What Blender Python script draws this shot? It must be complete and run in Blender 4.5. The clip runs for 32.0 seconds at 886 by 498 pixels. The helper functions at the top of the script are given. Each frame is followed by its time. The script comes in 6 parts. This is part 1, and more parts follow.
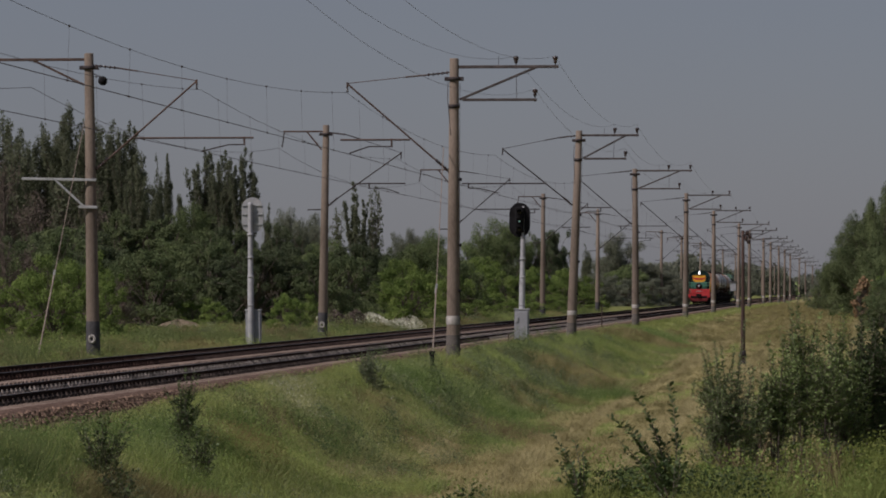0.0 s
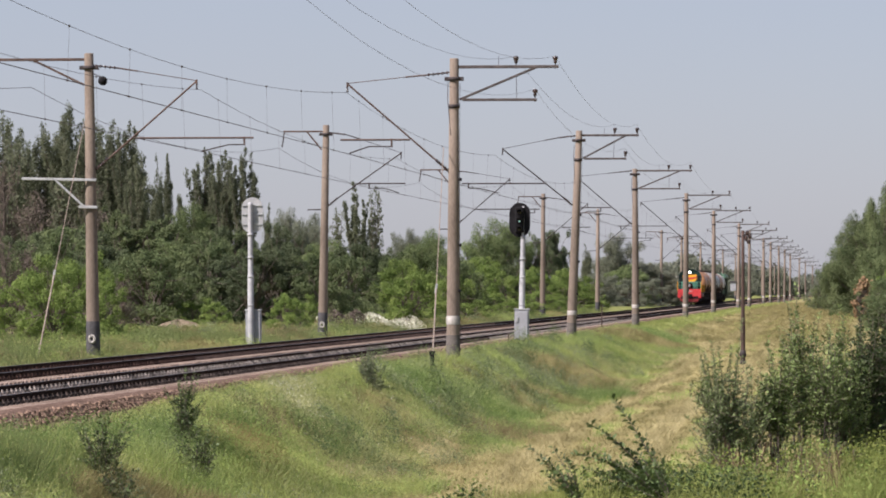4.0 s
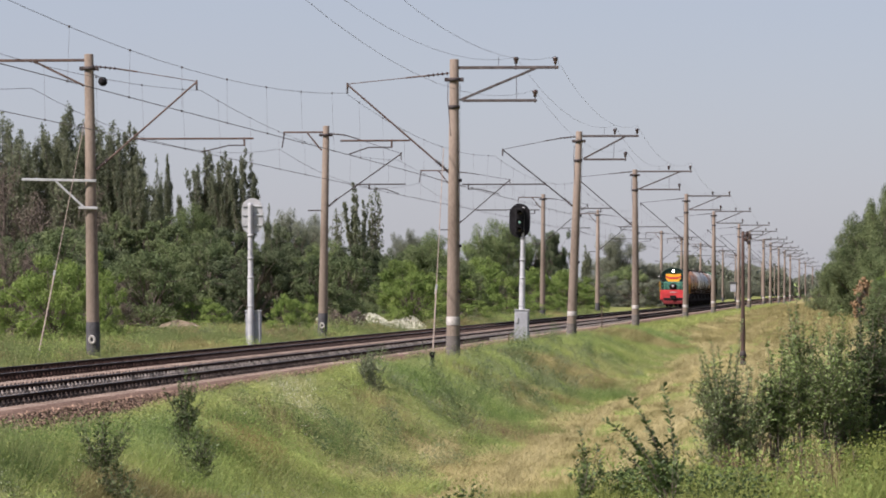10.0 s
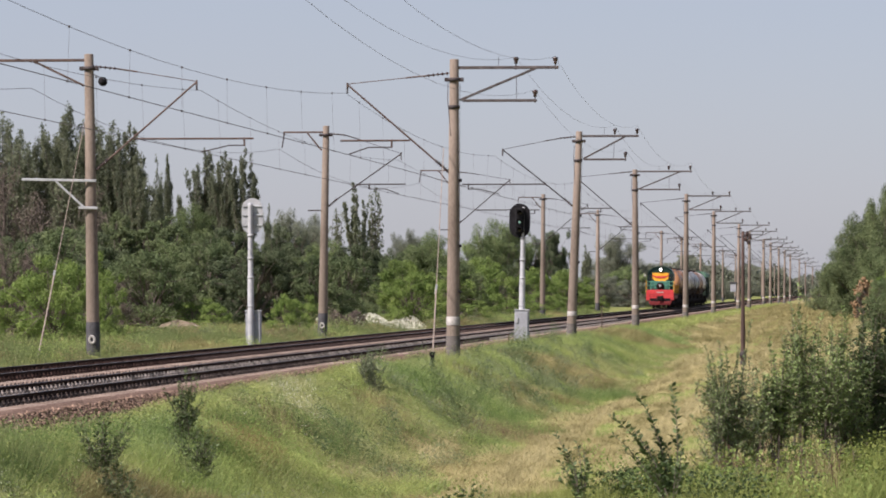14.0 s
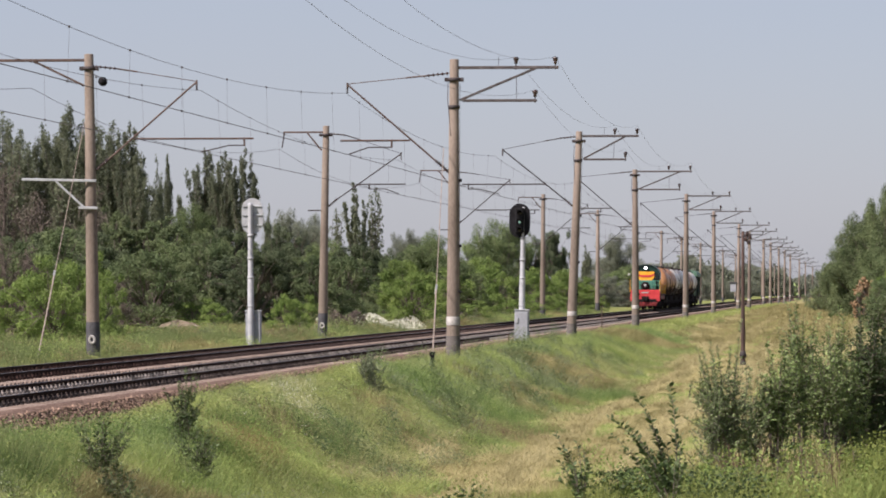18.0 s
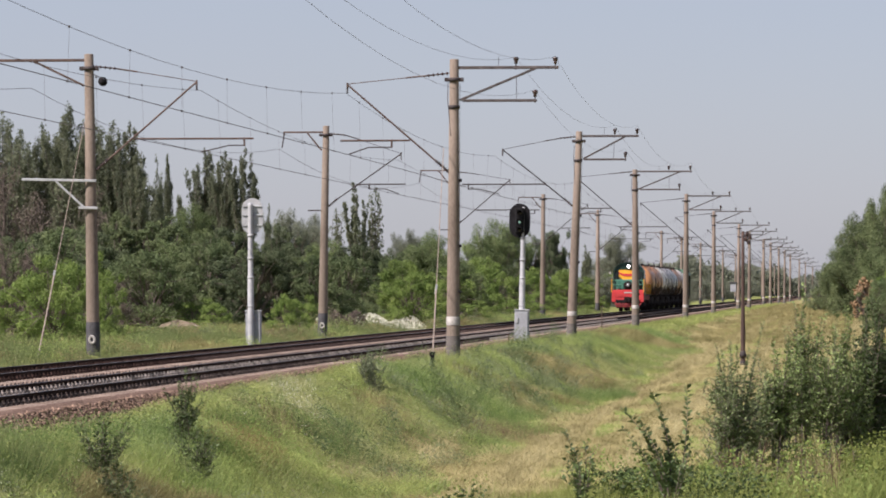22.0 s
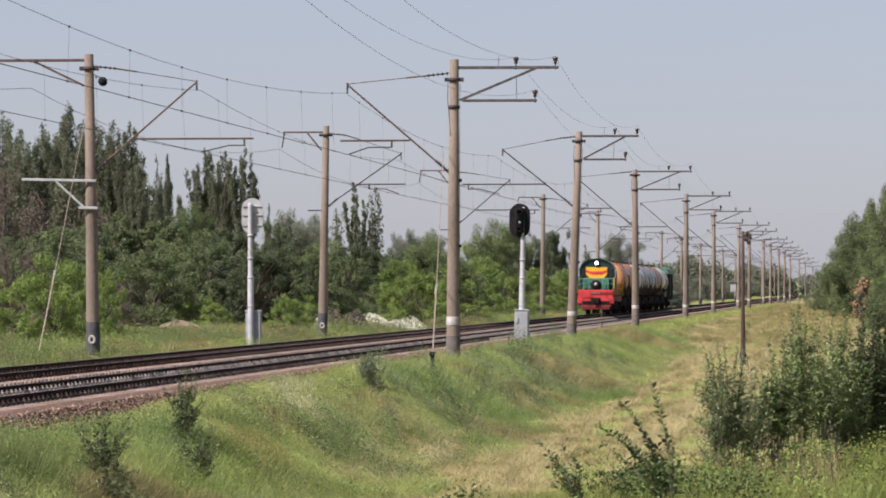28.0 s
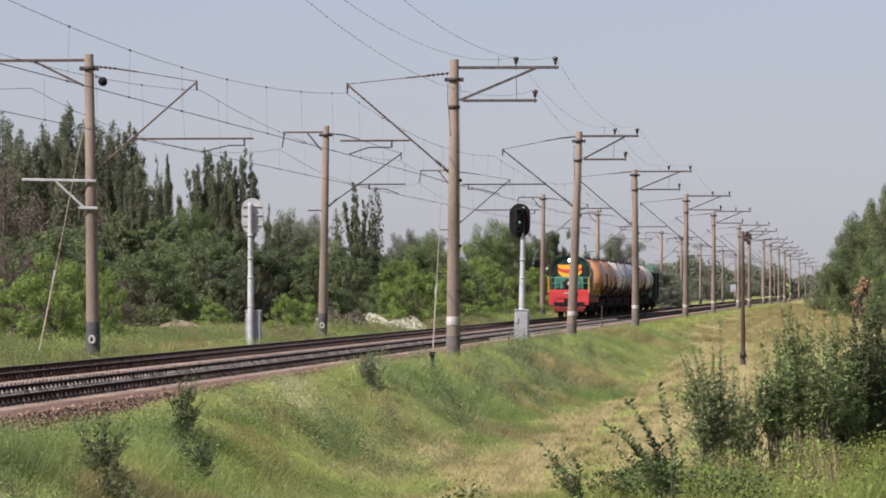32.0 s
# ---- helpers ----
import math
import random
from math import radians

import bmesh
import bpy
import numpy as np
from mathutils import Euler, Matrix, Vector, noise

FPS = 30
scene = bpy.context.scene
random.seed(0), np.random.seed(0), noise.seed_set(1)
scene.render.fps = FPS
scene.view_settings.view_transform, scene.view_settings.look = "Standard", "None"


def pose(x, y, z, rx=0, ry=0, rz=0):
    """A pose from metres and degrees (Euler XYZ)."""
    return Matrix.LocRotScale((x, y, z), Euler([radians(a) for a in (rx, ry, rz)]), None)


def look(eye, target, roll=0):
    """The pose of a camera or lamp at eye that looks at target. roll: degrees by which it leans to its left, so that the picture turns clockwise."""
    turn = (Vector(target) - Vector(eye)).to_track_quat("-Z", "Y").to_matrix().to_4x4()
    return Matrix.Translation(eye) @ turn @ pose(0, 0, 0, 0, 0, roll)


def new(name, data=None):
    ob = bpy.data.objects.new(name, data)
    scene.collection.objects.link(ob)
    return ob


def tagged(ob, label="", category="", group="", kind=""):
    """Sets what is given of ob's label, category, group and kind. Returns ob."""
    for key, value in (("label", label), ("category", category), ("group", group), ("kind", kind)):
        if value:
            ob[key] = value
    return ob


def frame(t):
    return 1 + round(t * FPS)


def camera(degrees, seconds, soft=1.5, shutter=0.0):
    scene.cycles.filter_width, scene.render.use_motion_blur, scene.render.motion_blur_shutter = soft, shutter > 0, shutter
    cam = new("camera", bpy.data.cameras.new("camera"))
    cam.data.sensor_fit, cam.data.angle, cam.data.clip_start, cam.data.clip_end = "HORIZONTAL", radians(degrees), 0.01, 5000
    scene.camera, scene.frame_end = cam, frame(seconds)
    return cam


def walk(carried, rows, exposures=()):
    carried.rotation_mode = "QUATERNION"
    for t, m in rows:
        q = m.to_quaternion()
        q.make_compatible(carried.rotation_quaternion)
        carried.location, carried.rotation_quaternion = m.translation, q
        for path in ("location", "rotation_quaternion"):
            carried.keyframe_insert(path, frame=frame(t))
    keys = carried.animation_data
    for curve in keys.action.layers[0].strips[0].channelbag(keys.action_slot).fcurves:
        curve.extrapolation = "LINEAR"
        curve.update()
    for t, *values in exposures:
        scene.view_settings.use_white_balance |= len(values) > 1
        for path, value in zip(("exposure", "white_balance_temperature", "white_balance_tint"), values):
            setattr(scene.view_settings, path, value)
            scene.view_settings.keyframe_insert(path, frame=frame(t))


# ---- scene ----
# camera on a tripod, long lens; rail tops of the nearer track are z = 0, the camera looks along +y
EYE = (0.0, 0.0, 1.95)
cam = camera(11.48, 32.0, soft=1.85)
LOW, HIGH = look(EYE, (0.0, 100.0, EYE[2] + 0.917)), look(EYE, (0.0, 100.0, EYE[2] + 0.934))
EV = 1.15
walk(cam, [(0, LOW), (2, LOW), (4, LOW), (6.1, LOW), (6.4, HIGH), (9, HIGH), (20, HIGH), (32, HIGH)],
     exposures=[(t, EV + d, 6100, 24) for t, d in ((0, -1.4), (0.5, -0.93), (1.0, -0.52), (1.5, -0.22), (2.0, 0.0), (4.0, 0.0), (18.0, 0.0), (32.0, 0.0))])

# ---- light: hazy midsummer sun, high, from behind the camera's left shoulder ----
SUN = Vector((-0.62, -0.42, 0.80)).normalized()
world = bpy.data.worlds.new("world")
scene.world = world
world.use_nodes = True
wn = world.node_tree
sky = wn.nodes.new("ShaderNodeTexSky")
sky.sky_type, sky.sun_disc = "NISHITA", False
sky.sun_elevation = math.asin(SUN.z)
sky.sun_rotation = math.atan2(SUN.x, SUN.y)
sky.altitude, sky.air_density, sky.dust_density, sky.ozone_density = 0, 1.0, 0.6, 3.0
wn.nodes["Background"].inputs["Strength"].default_value = 0.066
haze = wn.nodes.new("ShaderNodeMixRGB")  # thin summer haze evens out the sky
haze.inputs["Fac"].default_value, haze.inputs["Color2"].default_value = 0.7, (2.62, 2.82, 2.95, 1)
wn.links.new(sky.outputs[0], haze.inputs["Color1"])
wn.links.new(haze.outputs[0], wn.nodes["Background"].inputs["Color"])
sun = new("sun", bpy.data.lights.new("sun", "SUN"))
sun.data.energy, sun.data.angle, sun.data.color = 4.2, radians(0.7), (1.0, 0.91, 0.76)
sun.matrix_world = look(SUN * 300, (0, 0, 0))

# ---- materials ----
def material(name, low, high, rough=0.8, metal=0.0, scale=3.0, fine=40.0, bump=0.3, spread=0.0, island=0.0, translucent=0.0, specular=0.3, streak=None, edge=0.14, along=None):
    """Noise at two scales between two colours; spread: brightness change from object to object; island: from piece to piece of one mesh."""
    m = bpy.data.materials.new(name)
    m.use_nodes = True
    n, l = m.node_tree.nodes, m.node_tree.links
    bsdf = n["Principled BSDF"]
    co = n.new("ShaderNodeTexCoord")
    src = co.outputs["Object"]
    if streak:
        mp = n.new("ShaderNodeMapping")
        mp.inputs["Scale"].default_value = streak
        l.new(src, mp.inputs["Vector"])
        src = mp.outputs[0]
    if along:  # grain drawn out along the line
        mp = n.new("ShaderNodeMapping")
        mp.vector_type = "TEXTURE"
        mp.inputs["Rotation"].default_value = (0, 0, radians(-5.35))
        mp.inputs["Scale"].default_value = (along[0], along[1], 1)
        l.new(src, mp.inputs["Vector"])
        src = mp.outputs[0]
    a, b = n.new("ShaderNodeTexNoise"), n.new("ShaderNodeTexNoise")
    for t, s, d in ((a, scale, 5), (b, fine, 3)):
        t.inputs["Scale"].default_value, t.inputs["Detail"].default_value = s, d
        l.new(src, t.inputs["Vector"])
    mix = n.new("ShaderNodeMath")
    mix.operation = "MULTIPLY_ADD"
    mix.inputs[1].default_value = 0.4
    l.new(b.outputs["Fac"], mix.inputs[0])
    sc = n.new("ShaderNodeMath")
    sc.operation = "MULTIPLY"
    sc.inputs[1].default_value = 0.6
    l.new(a.outputs["Fac"], sc.inputs[0])
    l.new(sc.outputs[0], mix.inputs[2])
    ramp = n.new("ShaderNodeValToRGB")
    e = ramp.color_ramp.elements
    e[0].position, e[0].color = 0.5 - edge, (*low, 1)
    e[1].position, e[1].color = 0.5 + edge, (*high, 1)
    l.new(mix.outputs[0], ramp.inputs["Fac"])
    col = ramp.outputs["Color"]
    for amount, node, out in ((spread, "ShaderNodeObjectInfo", "Random"), (island, "ShaderNodeNewGeometry", "Random Per Island")):
        if amount:
            r = n.new(node)
            mr = n.new("ShaderNodeMapRange")
            mr.inputs["To Min"].default_value, mr.inputs["To Max"].default_value = 1 - amount, 1 + amount
            l.new(r.outputs[out], mr.inputs["Value"])
            hs = n.new("ShaderNodeHueSaturation")
            l.new(mr.outputs[0], hs.inputs["Value"])
            l.new(col, hs.inputs["Color"])
            col = hs.outputs["Color"]
    l.new(col, bsdf.inputs["Base Color"])
    bsdf.inputs["Roughness"].default_value, bsdf.inputs["Metallic"].default_value = rough, metal
    bsdf.inputs["Specular IOR Level"].default_value = specular
    if bump:
        bp = n.new("ShaderNodeBump")
        bp.inputs["Strength"].default_value, bp.inputs["Distance"].default_value = bump, 0.02
        l.new(b.outputs["Fac"], bp.inputs["Height"])
        l.new(bp.outputs[0], bsdf.inputs["Normal"])
    if translucent:
        tr, ms = n.new("ShaderNodeBsdfTranslucent"), n.new("ShaderNodeMixShader")
        l.new(col, tr.inputs["Color"])
        ms.inputs[0].default_value = translucent
        l.new(bsdf.outputs[0], ms.inputs[1])
        l.new(tr.outputs[0], ms.inputs[2])
        l.new(ms.outputs[0], n["Material Output"].inputs["Surface"])
    return m


def glow(name, colour, strength):
    m = bpy.data.materials.new(name)
    m.use_nodes = True
    b = m.node_tree.nodes["Principled BSDF"]
    b.inputs["Base Color"].default_value = (*colour, 1)
    b.inputs["Emission Color"].default_value = (*colour, 1)
    b.inputs["Emission Strength"].default_value = strength
    return m


M = {
    "concrete": material("weathered concrete", (0.125, 0.101, 0.081), (0.23, 0.19, 0.155), 0.9, scale=1.2, fine=25, spread=0.10, streak=(1, 1, 0.25)),
    "tar": material("bitumen coat", (0.030, 0.030, 0.033), (0.075, 0.075, 0.08), 0.8, scale=4, fine=30),
    "whitewash": material("flaking white paint", (0.24, 0.23, 0.215), (0.46, 0.45, 0.425), 0.8, scale=6, fine=40),
    "rust": material("rusty steel", (0.045, 0.030, 0.026), (0.11, 0.074, 0.060), 0.8, scale=5, fine=60, spread=0.15),
    "dark_steel": material("dark weathered steel", (0.022, 0.019, 0.020), (0.060, 0.050, 0.050), 0.7, 0.2, scale=5, fine=50),
    "arm_steel": material("weathered grey-brown steel", (0.035, 0.030, 0.030), (0.095, 0.082, 0.078), 0.75, scale=5, fine=40, spread=0.15),
    "galvanised": material("galvanised steel", (0.26, 0.275, 0.285), (0.42, 0.435, 0.445), 0.5, 0.3, scale=4, fine=30),
    "grey_paint": material("grey enamel paint", (0.20, 0.215, 0.235), (0.32, 0.335, 0.355), 0.6, scale=2, fine=20),
    "mast_paint": material("pale grey mast paint", (0.25, 0.26, 0.275), (0.39, 0.405, 0.42), 0.6, scale=2, fine=20),
    "insulator": material("brown glazed porcelain", (0.02, 0.015, 0.015), (0.06, 0.04, 0.035), 0.25, scale=4, fine=20, bump=0),
    "wire": material("oxidised copper wire", (0.035, 0.03, 0.03), (0.08, 0.065, 0.06), 0.6, 0.3, bump=0),
    "black": material("matt black paint", (0.008, 0.008, 0.009), (0.02, 0.02, 0.022), 0.85, scale=4, fine=30, bump=0.1, specular=0.05),
    "old_wood": material("old tarred timber", (0.028, 0.018, 0.015), (0.09, 0.06, 0.05), 0.9, scale=3, fine=30, streak=(6, 6, 0.5)),
    "rail": material("rusty rail steel", (0.016, 0.010, 0.008), (0.042, 0.026, 0.020), 0.9, 0.0, scale=2, fine=30, specular=0.03),
    "rail_head": material("worn rail head", (0.07, 0.062, 0.058), (0.14, 0.13, 0.12), 0.5, 0.3, scale=2, fine=30, bump=0.05),
    "sleeper": material("dusty concrete sleeper", (0.19, 0.150, 0.125), (0.33, 0.27, 0.225), 0.9, scale=3, fine=30, spread=0.35, specular=0.0),
    "fastener": material("dusty rail fastening", (0.085, 0.073, 0.062), (0.33, 0.30, 0.27), 0.8, 0.0, scale=20, fine=60, spread=0.5, specular=0.15),
    "ballast": material("crushed granite ballast", (0.062, 0.043, 0.035), (0.190, 0.136, 0.110), 0.95, scale=9, fine=30, bump=0.8, specular=0.0),
    "stone": material("granite stones", (0.075, 0.050, 0.037), (0.245, 0.172, 0.128), 0.9, scale=6, fine=30, island=0.6, specular=0.02),
    "earth": material("grassy soil", (0.105, 0.124, 0.042), (0.225, 0.242, 0.088), 0.95, scale=0.4, fine=6, bump=0.6, specular=0.02),
    "dry_earth": material("straw-covered soil", (0.13, 0.118, 0.050), (0.30, 0.265, 0.125), 0.95, along=(0.3, 6.0), scale=0.5, fine=6, bump=0.6, specular=0.02),
    "grass": material("yellow-green meadow grass", (0.160, 0.209, 0.061), (0.420, 0.462, 0.161), 0.8, scale=0.30, fine=2.2, bump=0, island=0.28, translucent=0.4, specular=0.1),
    "straw": material("dry straw grass", (0.125, 0.118, 0.048), (0.32, 0.286, 0.138), 0.85, scale=0.5, fine=2.2, bump=0, along=(0.3, 6.0), island=0.25, translucent=0.2, specular=0.1),
    "weed": material("dull herb leaves", (0.095, 0.135, 0.052), (0.21, 0.26, 0.105), 0.75, scale=0.8, fine=5, bump=0, island=0.22, translucent=0.3, specular=0.1),
    "bark": material("tree bark", (0.06, 0.048, 0.04), (0.15, 0.125, 0.105), 0.95, scale=3, fine=20, streak=(4, 4, 0.7)),
    "leaf_poplar": material("poplar leaves", (0.109, 0.129, 0.085), (0.191, 0.212, 0.138), 0.7, scale=0.5, fine=4, bump=0, spread=0.12, island=0.22, translucent=0.6, specular=0.12),
    "leaf_green": material("broad green leaves", (0.050, 0.077, 0.033), (0.146, 0.178, 0.083), 0.7, scale=0.5, fine=4, bump=0, spread=0.3, island=0.10, translucent=0.25, specular=0.12),
    "leaf_bright": material("young bright leaves", (0.085, 0.138, 0.033), (0.207, 0.276, 0.078), 0.7, scale=0.6, fine=4, bump=0, spread=0.2, island=0.10, translucent=0.25, specular=0.12),
    "leaf_near": material("shrub leaves", (0.080, 0.126, 0.042), (0.245, 0.320, 0.120), 0.55, scale=2, fine=10, bump=0, island=0.4, translucent=0.25, specular=0.2),
    "leaf_grey": material("dull green shrub leaves", (0.092, 0.136, 0.056), (0.230, 0.292, 0.128), 0.65, scale=2, fine=10, bump=0, island=0.35, translucent=0.25, specular=0.15),
    "stalk": material("dry brown stalks", (0.085, 0.060, 0.035), (0.19, 0.145, 0.085), 0.9, scale=2, fine=10, bump=0, island=0.4),
    "grass_mid": material("fresh meadow grass", (0.139, 0.209, 0.058), (0.357, 0.446, 0.143), 0.8, scale=0.30, fine=2.2, bump=0, island=0.28, translucent=0.4, specular=0.1),
    "grass_cool": material("grey-green meadow grass", (0.141, 0.193, 0.075), (0.320, 0.385, 0.161), 0.8, scale=0.30, fine=2.2, bump=0, island=0.28, translucent=0.4, specular=0.1),
    "leaf_pale": material("pale grey-green shrub leaves", (0.115, 0.148, 0.085), (0.245, 0.285, 0.165), 0.7, scale=2, fine=10, bump=0, island=0.35, translucent=0.35, specular=0.12),
    "cord": material("weathered strand wire", (0.14, 0.115, 0.095), (0.28, 0.235, 0.195), 0.8, scale=6, fine=40),
    "leaf_lush": material("fresh acacia leaves", (0.080, 0.120, 0.050), (0.215, 0.270, 0.118), 0.7, scale=0.5, fine=4, bump=0, spread=0.15, island=0.10, translucent=0.4, specular=0.12),
    "foot_coat": material("weathered bitumen wash", (0.07, 0.064, 0.060), (0.145, 0.132, 0.12), 0.9, scale=4, fine=30),
    "verge": material("rough verge grass", (0.078, 0.106, 0.042), (0.188, 0.218, 0.092), 0.8, scale=0.30, fine=2.2, bump=0, island=0.28, translucent=0.3, specular=0.1),
    "rise": material("rank meadow grass", (0.090, 0.118, 0.034), (0.25, 0.275, 0.088), 0.8, scale=0.30, fine=2.2, bump=0, island=0.28, translucent=0.3, specular=0.1),
    "hay": material("pale hay", (0.19, 0.17, 0.080), (0.42, 0.38, 0.21), 0.85, scale=0.5, along=(0.3, 6.0), fine=2.2, bump=0, island=0.25, translucent=0.2, specular=0.1),
    "leaf_lime": material("yellow-green weed leaves", (0.072, 0.100, 0.022), (0.183, 0.212, 0.056), 0.7, scale=2, fine=10, bump=0, island=0.3, translucent=0.3, specular=0.12),
    "leaf_sapling": material("dark sapling leaves", (0.042, 0.074, 0.026), (0.140, 0.188, 0.072), 0.5, scale=2, fine=10, bump=0, island=0.4, translucent=0.2, specular=0.25),
    # leaf colour darkened to stand in for shade in and below the shrubs
    "leaf_shade": material("deep green leaves with shade in their colour", (0.026, 0.044, 0.016), (0.075, 0.108, 0.040), 0.55, scale=2, fine=10, bump=0, island=0.35, translucent=0.15, specular=0.2),
    "red_stem": material("reddish brown stems", (0.055, 0.030, 0.022), (0.120, 0.066, 0.048), 0.85, scale=2, fine=10, bump=0, island=0.3),
    "grass_pale": material("pale seeding grass", (0.20, 0.225, 0.095), (0.44, 0.455, 0.215), 0.85, scale=0.30, fine=2.2, bump=0, island=0.2, translucent=0.4, specular=0.1),
    "grass_deep": material("deep green grass", (0.079, 0.138, 0.041), (0.200, 0.281, 0.092), 0.8, scale=0.30, fine=2.2, bump=0, island=0.22, translucent=0.35, specular=0.1),
    "grass_rust": material("rust-brown seeding grass", (0.17, 0.135, 0.058), (0.33, 0.265, 0.125), 0.85, scale=0.30, fine=2.2, bump=0, island=0.22, translucent=0.3, specular=0.1),
    "soil": material("bare brown soil", (0.105, 0.085, 0.062), (0.225, 0.180, 0.140), 0.95, scale=1.5, fine=12, bump=0.6, specular=0.02),
    "fastener_rust": material("rusty rail fastening", (0.026, 0.017, 0.014), (0.070, 0.044, 0.036), 0.9, scale=20, fine=60, spread=0.4, specular=0.05),
    "fastener_dark": material("oily rail fastening", (0.030, 0.024, 0.021), (0.105, 0.085, 0.075), 0.85, scale=20, fine=60, spread=0.4, specular=0.1),
    # distance haze is put into this leaf colour
    "leaf_haze": material("pale grey-green leaves", (0.150, 0.172, 0.128), (0.245, 0.265, 0.200), 0.75, scale=0.3, fine=3, bump=0, spread=0.10, island=0.08, translucent=0.6, specular=0.1),
    "leaf_dark": material("dark broad leaves", (0.038, 0.057, 0.030), (0.108, 0.134, 0.070), 0.7, scale=0.5, fine=4, bump=0, spread=0.15, island=0.10, translucent=0.2, specular=0.12),
    # black for oil runs, and for the shade painted on tank bellies
    "oil": material("black of dried oil and belly shade", (0.012, 0.008, 0.006), (0.05, 0.031, 0.021), 0.95, specular=0.03, scale=1.5, fine=6, streak=(1, 3, 0.3), bump=0.1),
    "leaf_dead": material("withered brown leaves", (0.19, 0.125, 0.065), (0.33, 0.225, 0.13), 0.8, scale=2, fine=10, bump=0, island=0.3),
    "petal": material("pale wild flowers", (0.40, 0.41, 0.30), (0.64, 0.64, 0.55), 0.8, bump=0, island=0.3),
    "green_dark": material("dark green train paint", (0.008, 0.026, 0.022), (0.016, 0.045, 0.036), 0.45, scale=2, fine=20, specular=0.3),
    "green_mid": material("green train paint", (0.03, 0.11, 0.085), (0.06, 0.17, 0.13), 0.5, scale=2, fine=20, specular=0.3),
    "green_roof": material("light green roof paint", (0.06, 0.19, 0.125), (0.11, 0.28, 0.19), 0.55, scale=2, fine=20),
    "wagon_green": material("faded dark green boards", (0.010, 0.018, 0.013), (0.024, 0.038, 0.027), 0.8, scale=2, fine=20, specular=0.15),
    "wagon_roof": material("faded green roof paint", (0.055, 0.12, 0.080), (0.10, 0.19, 0.13), 0.6, scale=2, fine=20),
    "red": material("red train paint", (0.36, 0.026, 0.028), (0.50, 0.05, 0.05), 0.45, scale=2, fine=25, specular=0.4),
    "dark_red": material("dirty dark red paint", (0.12, 0.018, 0.018), (0.23, 0.034, 0.034), 0.6, scale=3, fine=25),
    "yellow": material("orange-yellow train paint", (0.60, 0.27, 0.018), (0.74, 0.38, 0.03), 0.45, scale=2, fine=25),
    "glass": material("dark cab glass", (0.008, 0.012, 0.012), (0.015, 0.02, 0.02), 0.08, bump=0, specular=0.6),
    "running": material("grimy running gear", (0.009, 0.008, 0.008), (0.028, 0.022, 0.020), 0.95, scale=4, fine=30, specular=0.05),
    "tank_orange": material("faded orange tank paint", (0.24, 0.105, 0.045), (0.50, 0.25, 0.115), 0.42, scale=0.6, fine=3.0, streak=(0.6, 3.0, 0.2), edge=0.10, specular=0.4),
    "tank_brown": material("faded brown tank paint", (0.20, 0.105, 0.060), (0.42, 0.235, 0.135), 0.42, scale=0.6, fine=3.0, streak=(0.6, 3.0, 0.2), edge=0.10, specular=0.4),
    "tank_white": material("stained white tank paint", (0.42, 0.38, 0.33), (0.72, 0.70, 0.66), 0.42, scale=0.6, fine=3.0, streak=(0.6, 3.0, 0.2), edge=0.10, specular=0.4),
    "tank_grey": material("stained grey tank paint", (0.17, 0.16, 0.15), (0.40, 0.40, 0.40), 0.42, scale=0.6, fine=3.0, streak=(0.6, 3.0, 0.2), edge=0.10, specular=0.4),
    "tank_blue": material("stained pale blue-grey tank paint", (0.16, 0.17, 0.18), (0.4, 0.44, 0.48), 0.42, scale=0.6, fine=3.0, streak=(0.6, 3.0, 0.2), edge=0.10, specular=0.4),
    "lamp": glow("lit headlamp", (1.0, 0.97, 0.88), 6.0),
    "signal_green": glow("lit green lens", (0.42, 0.72, 0.58), 0.22),
}

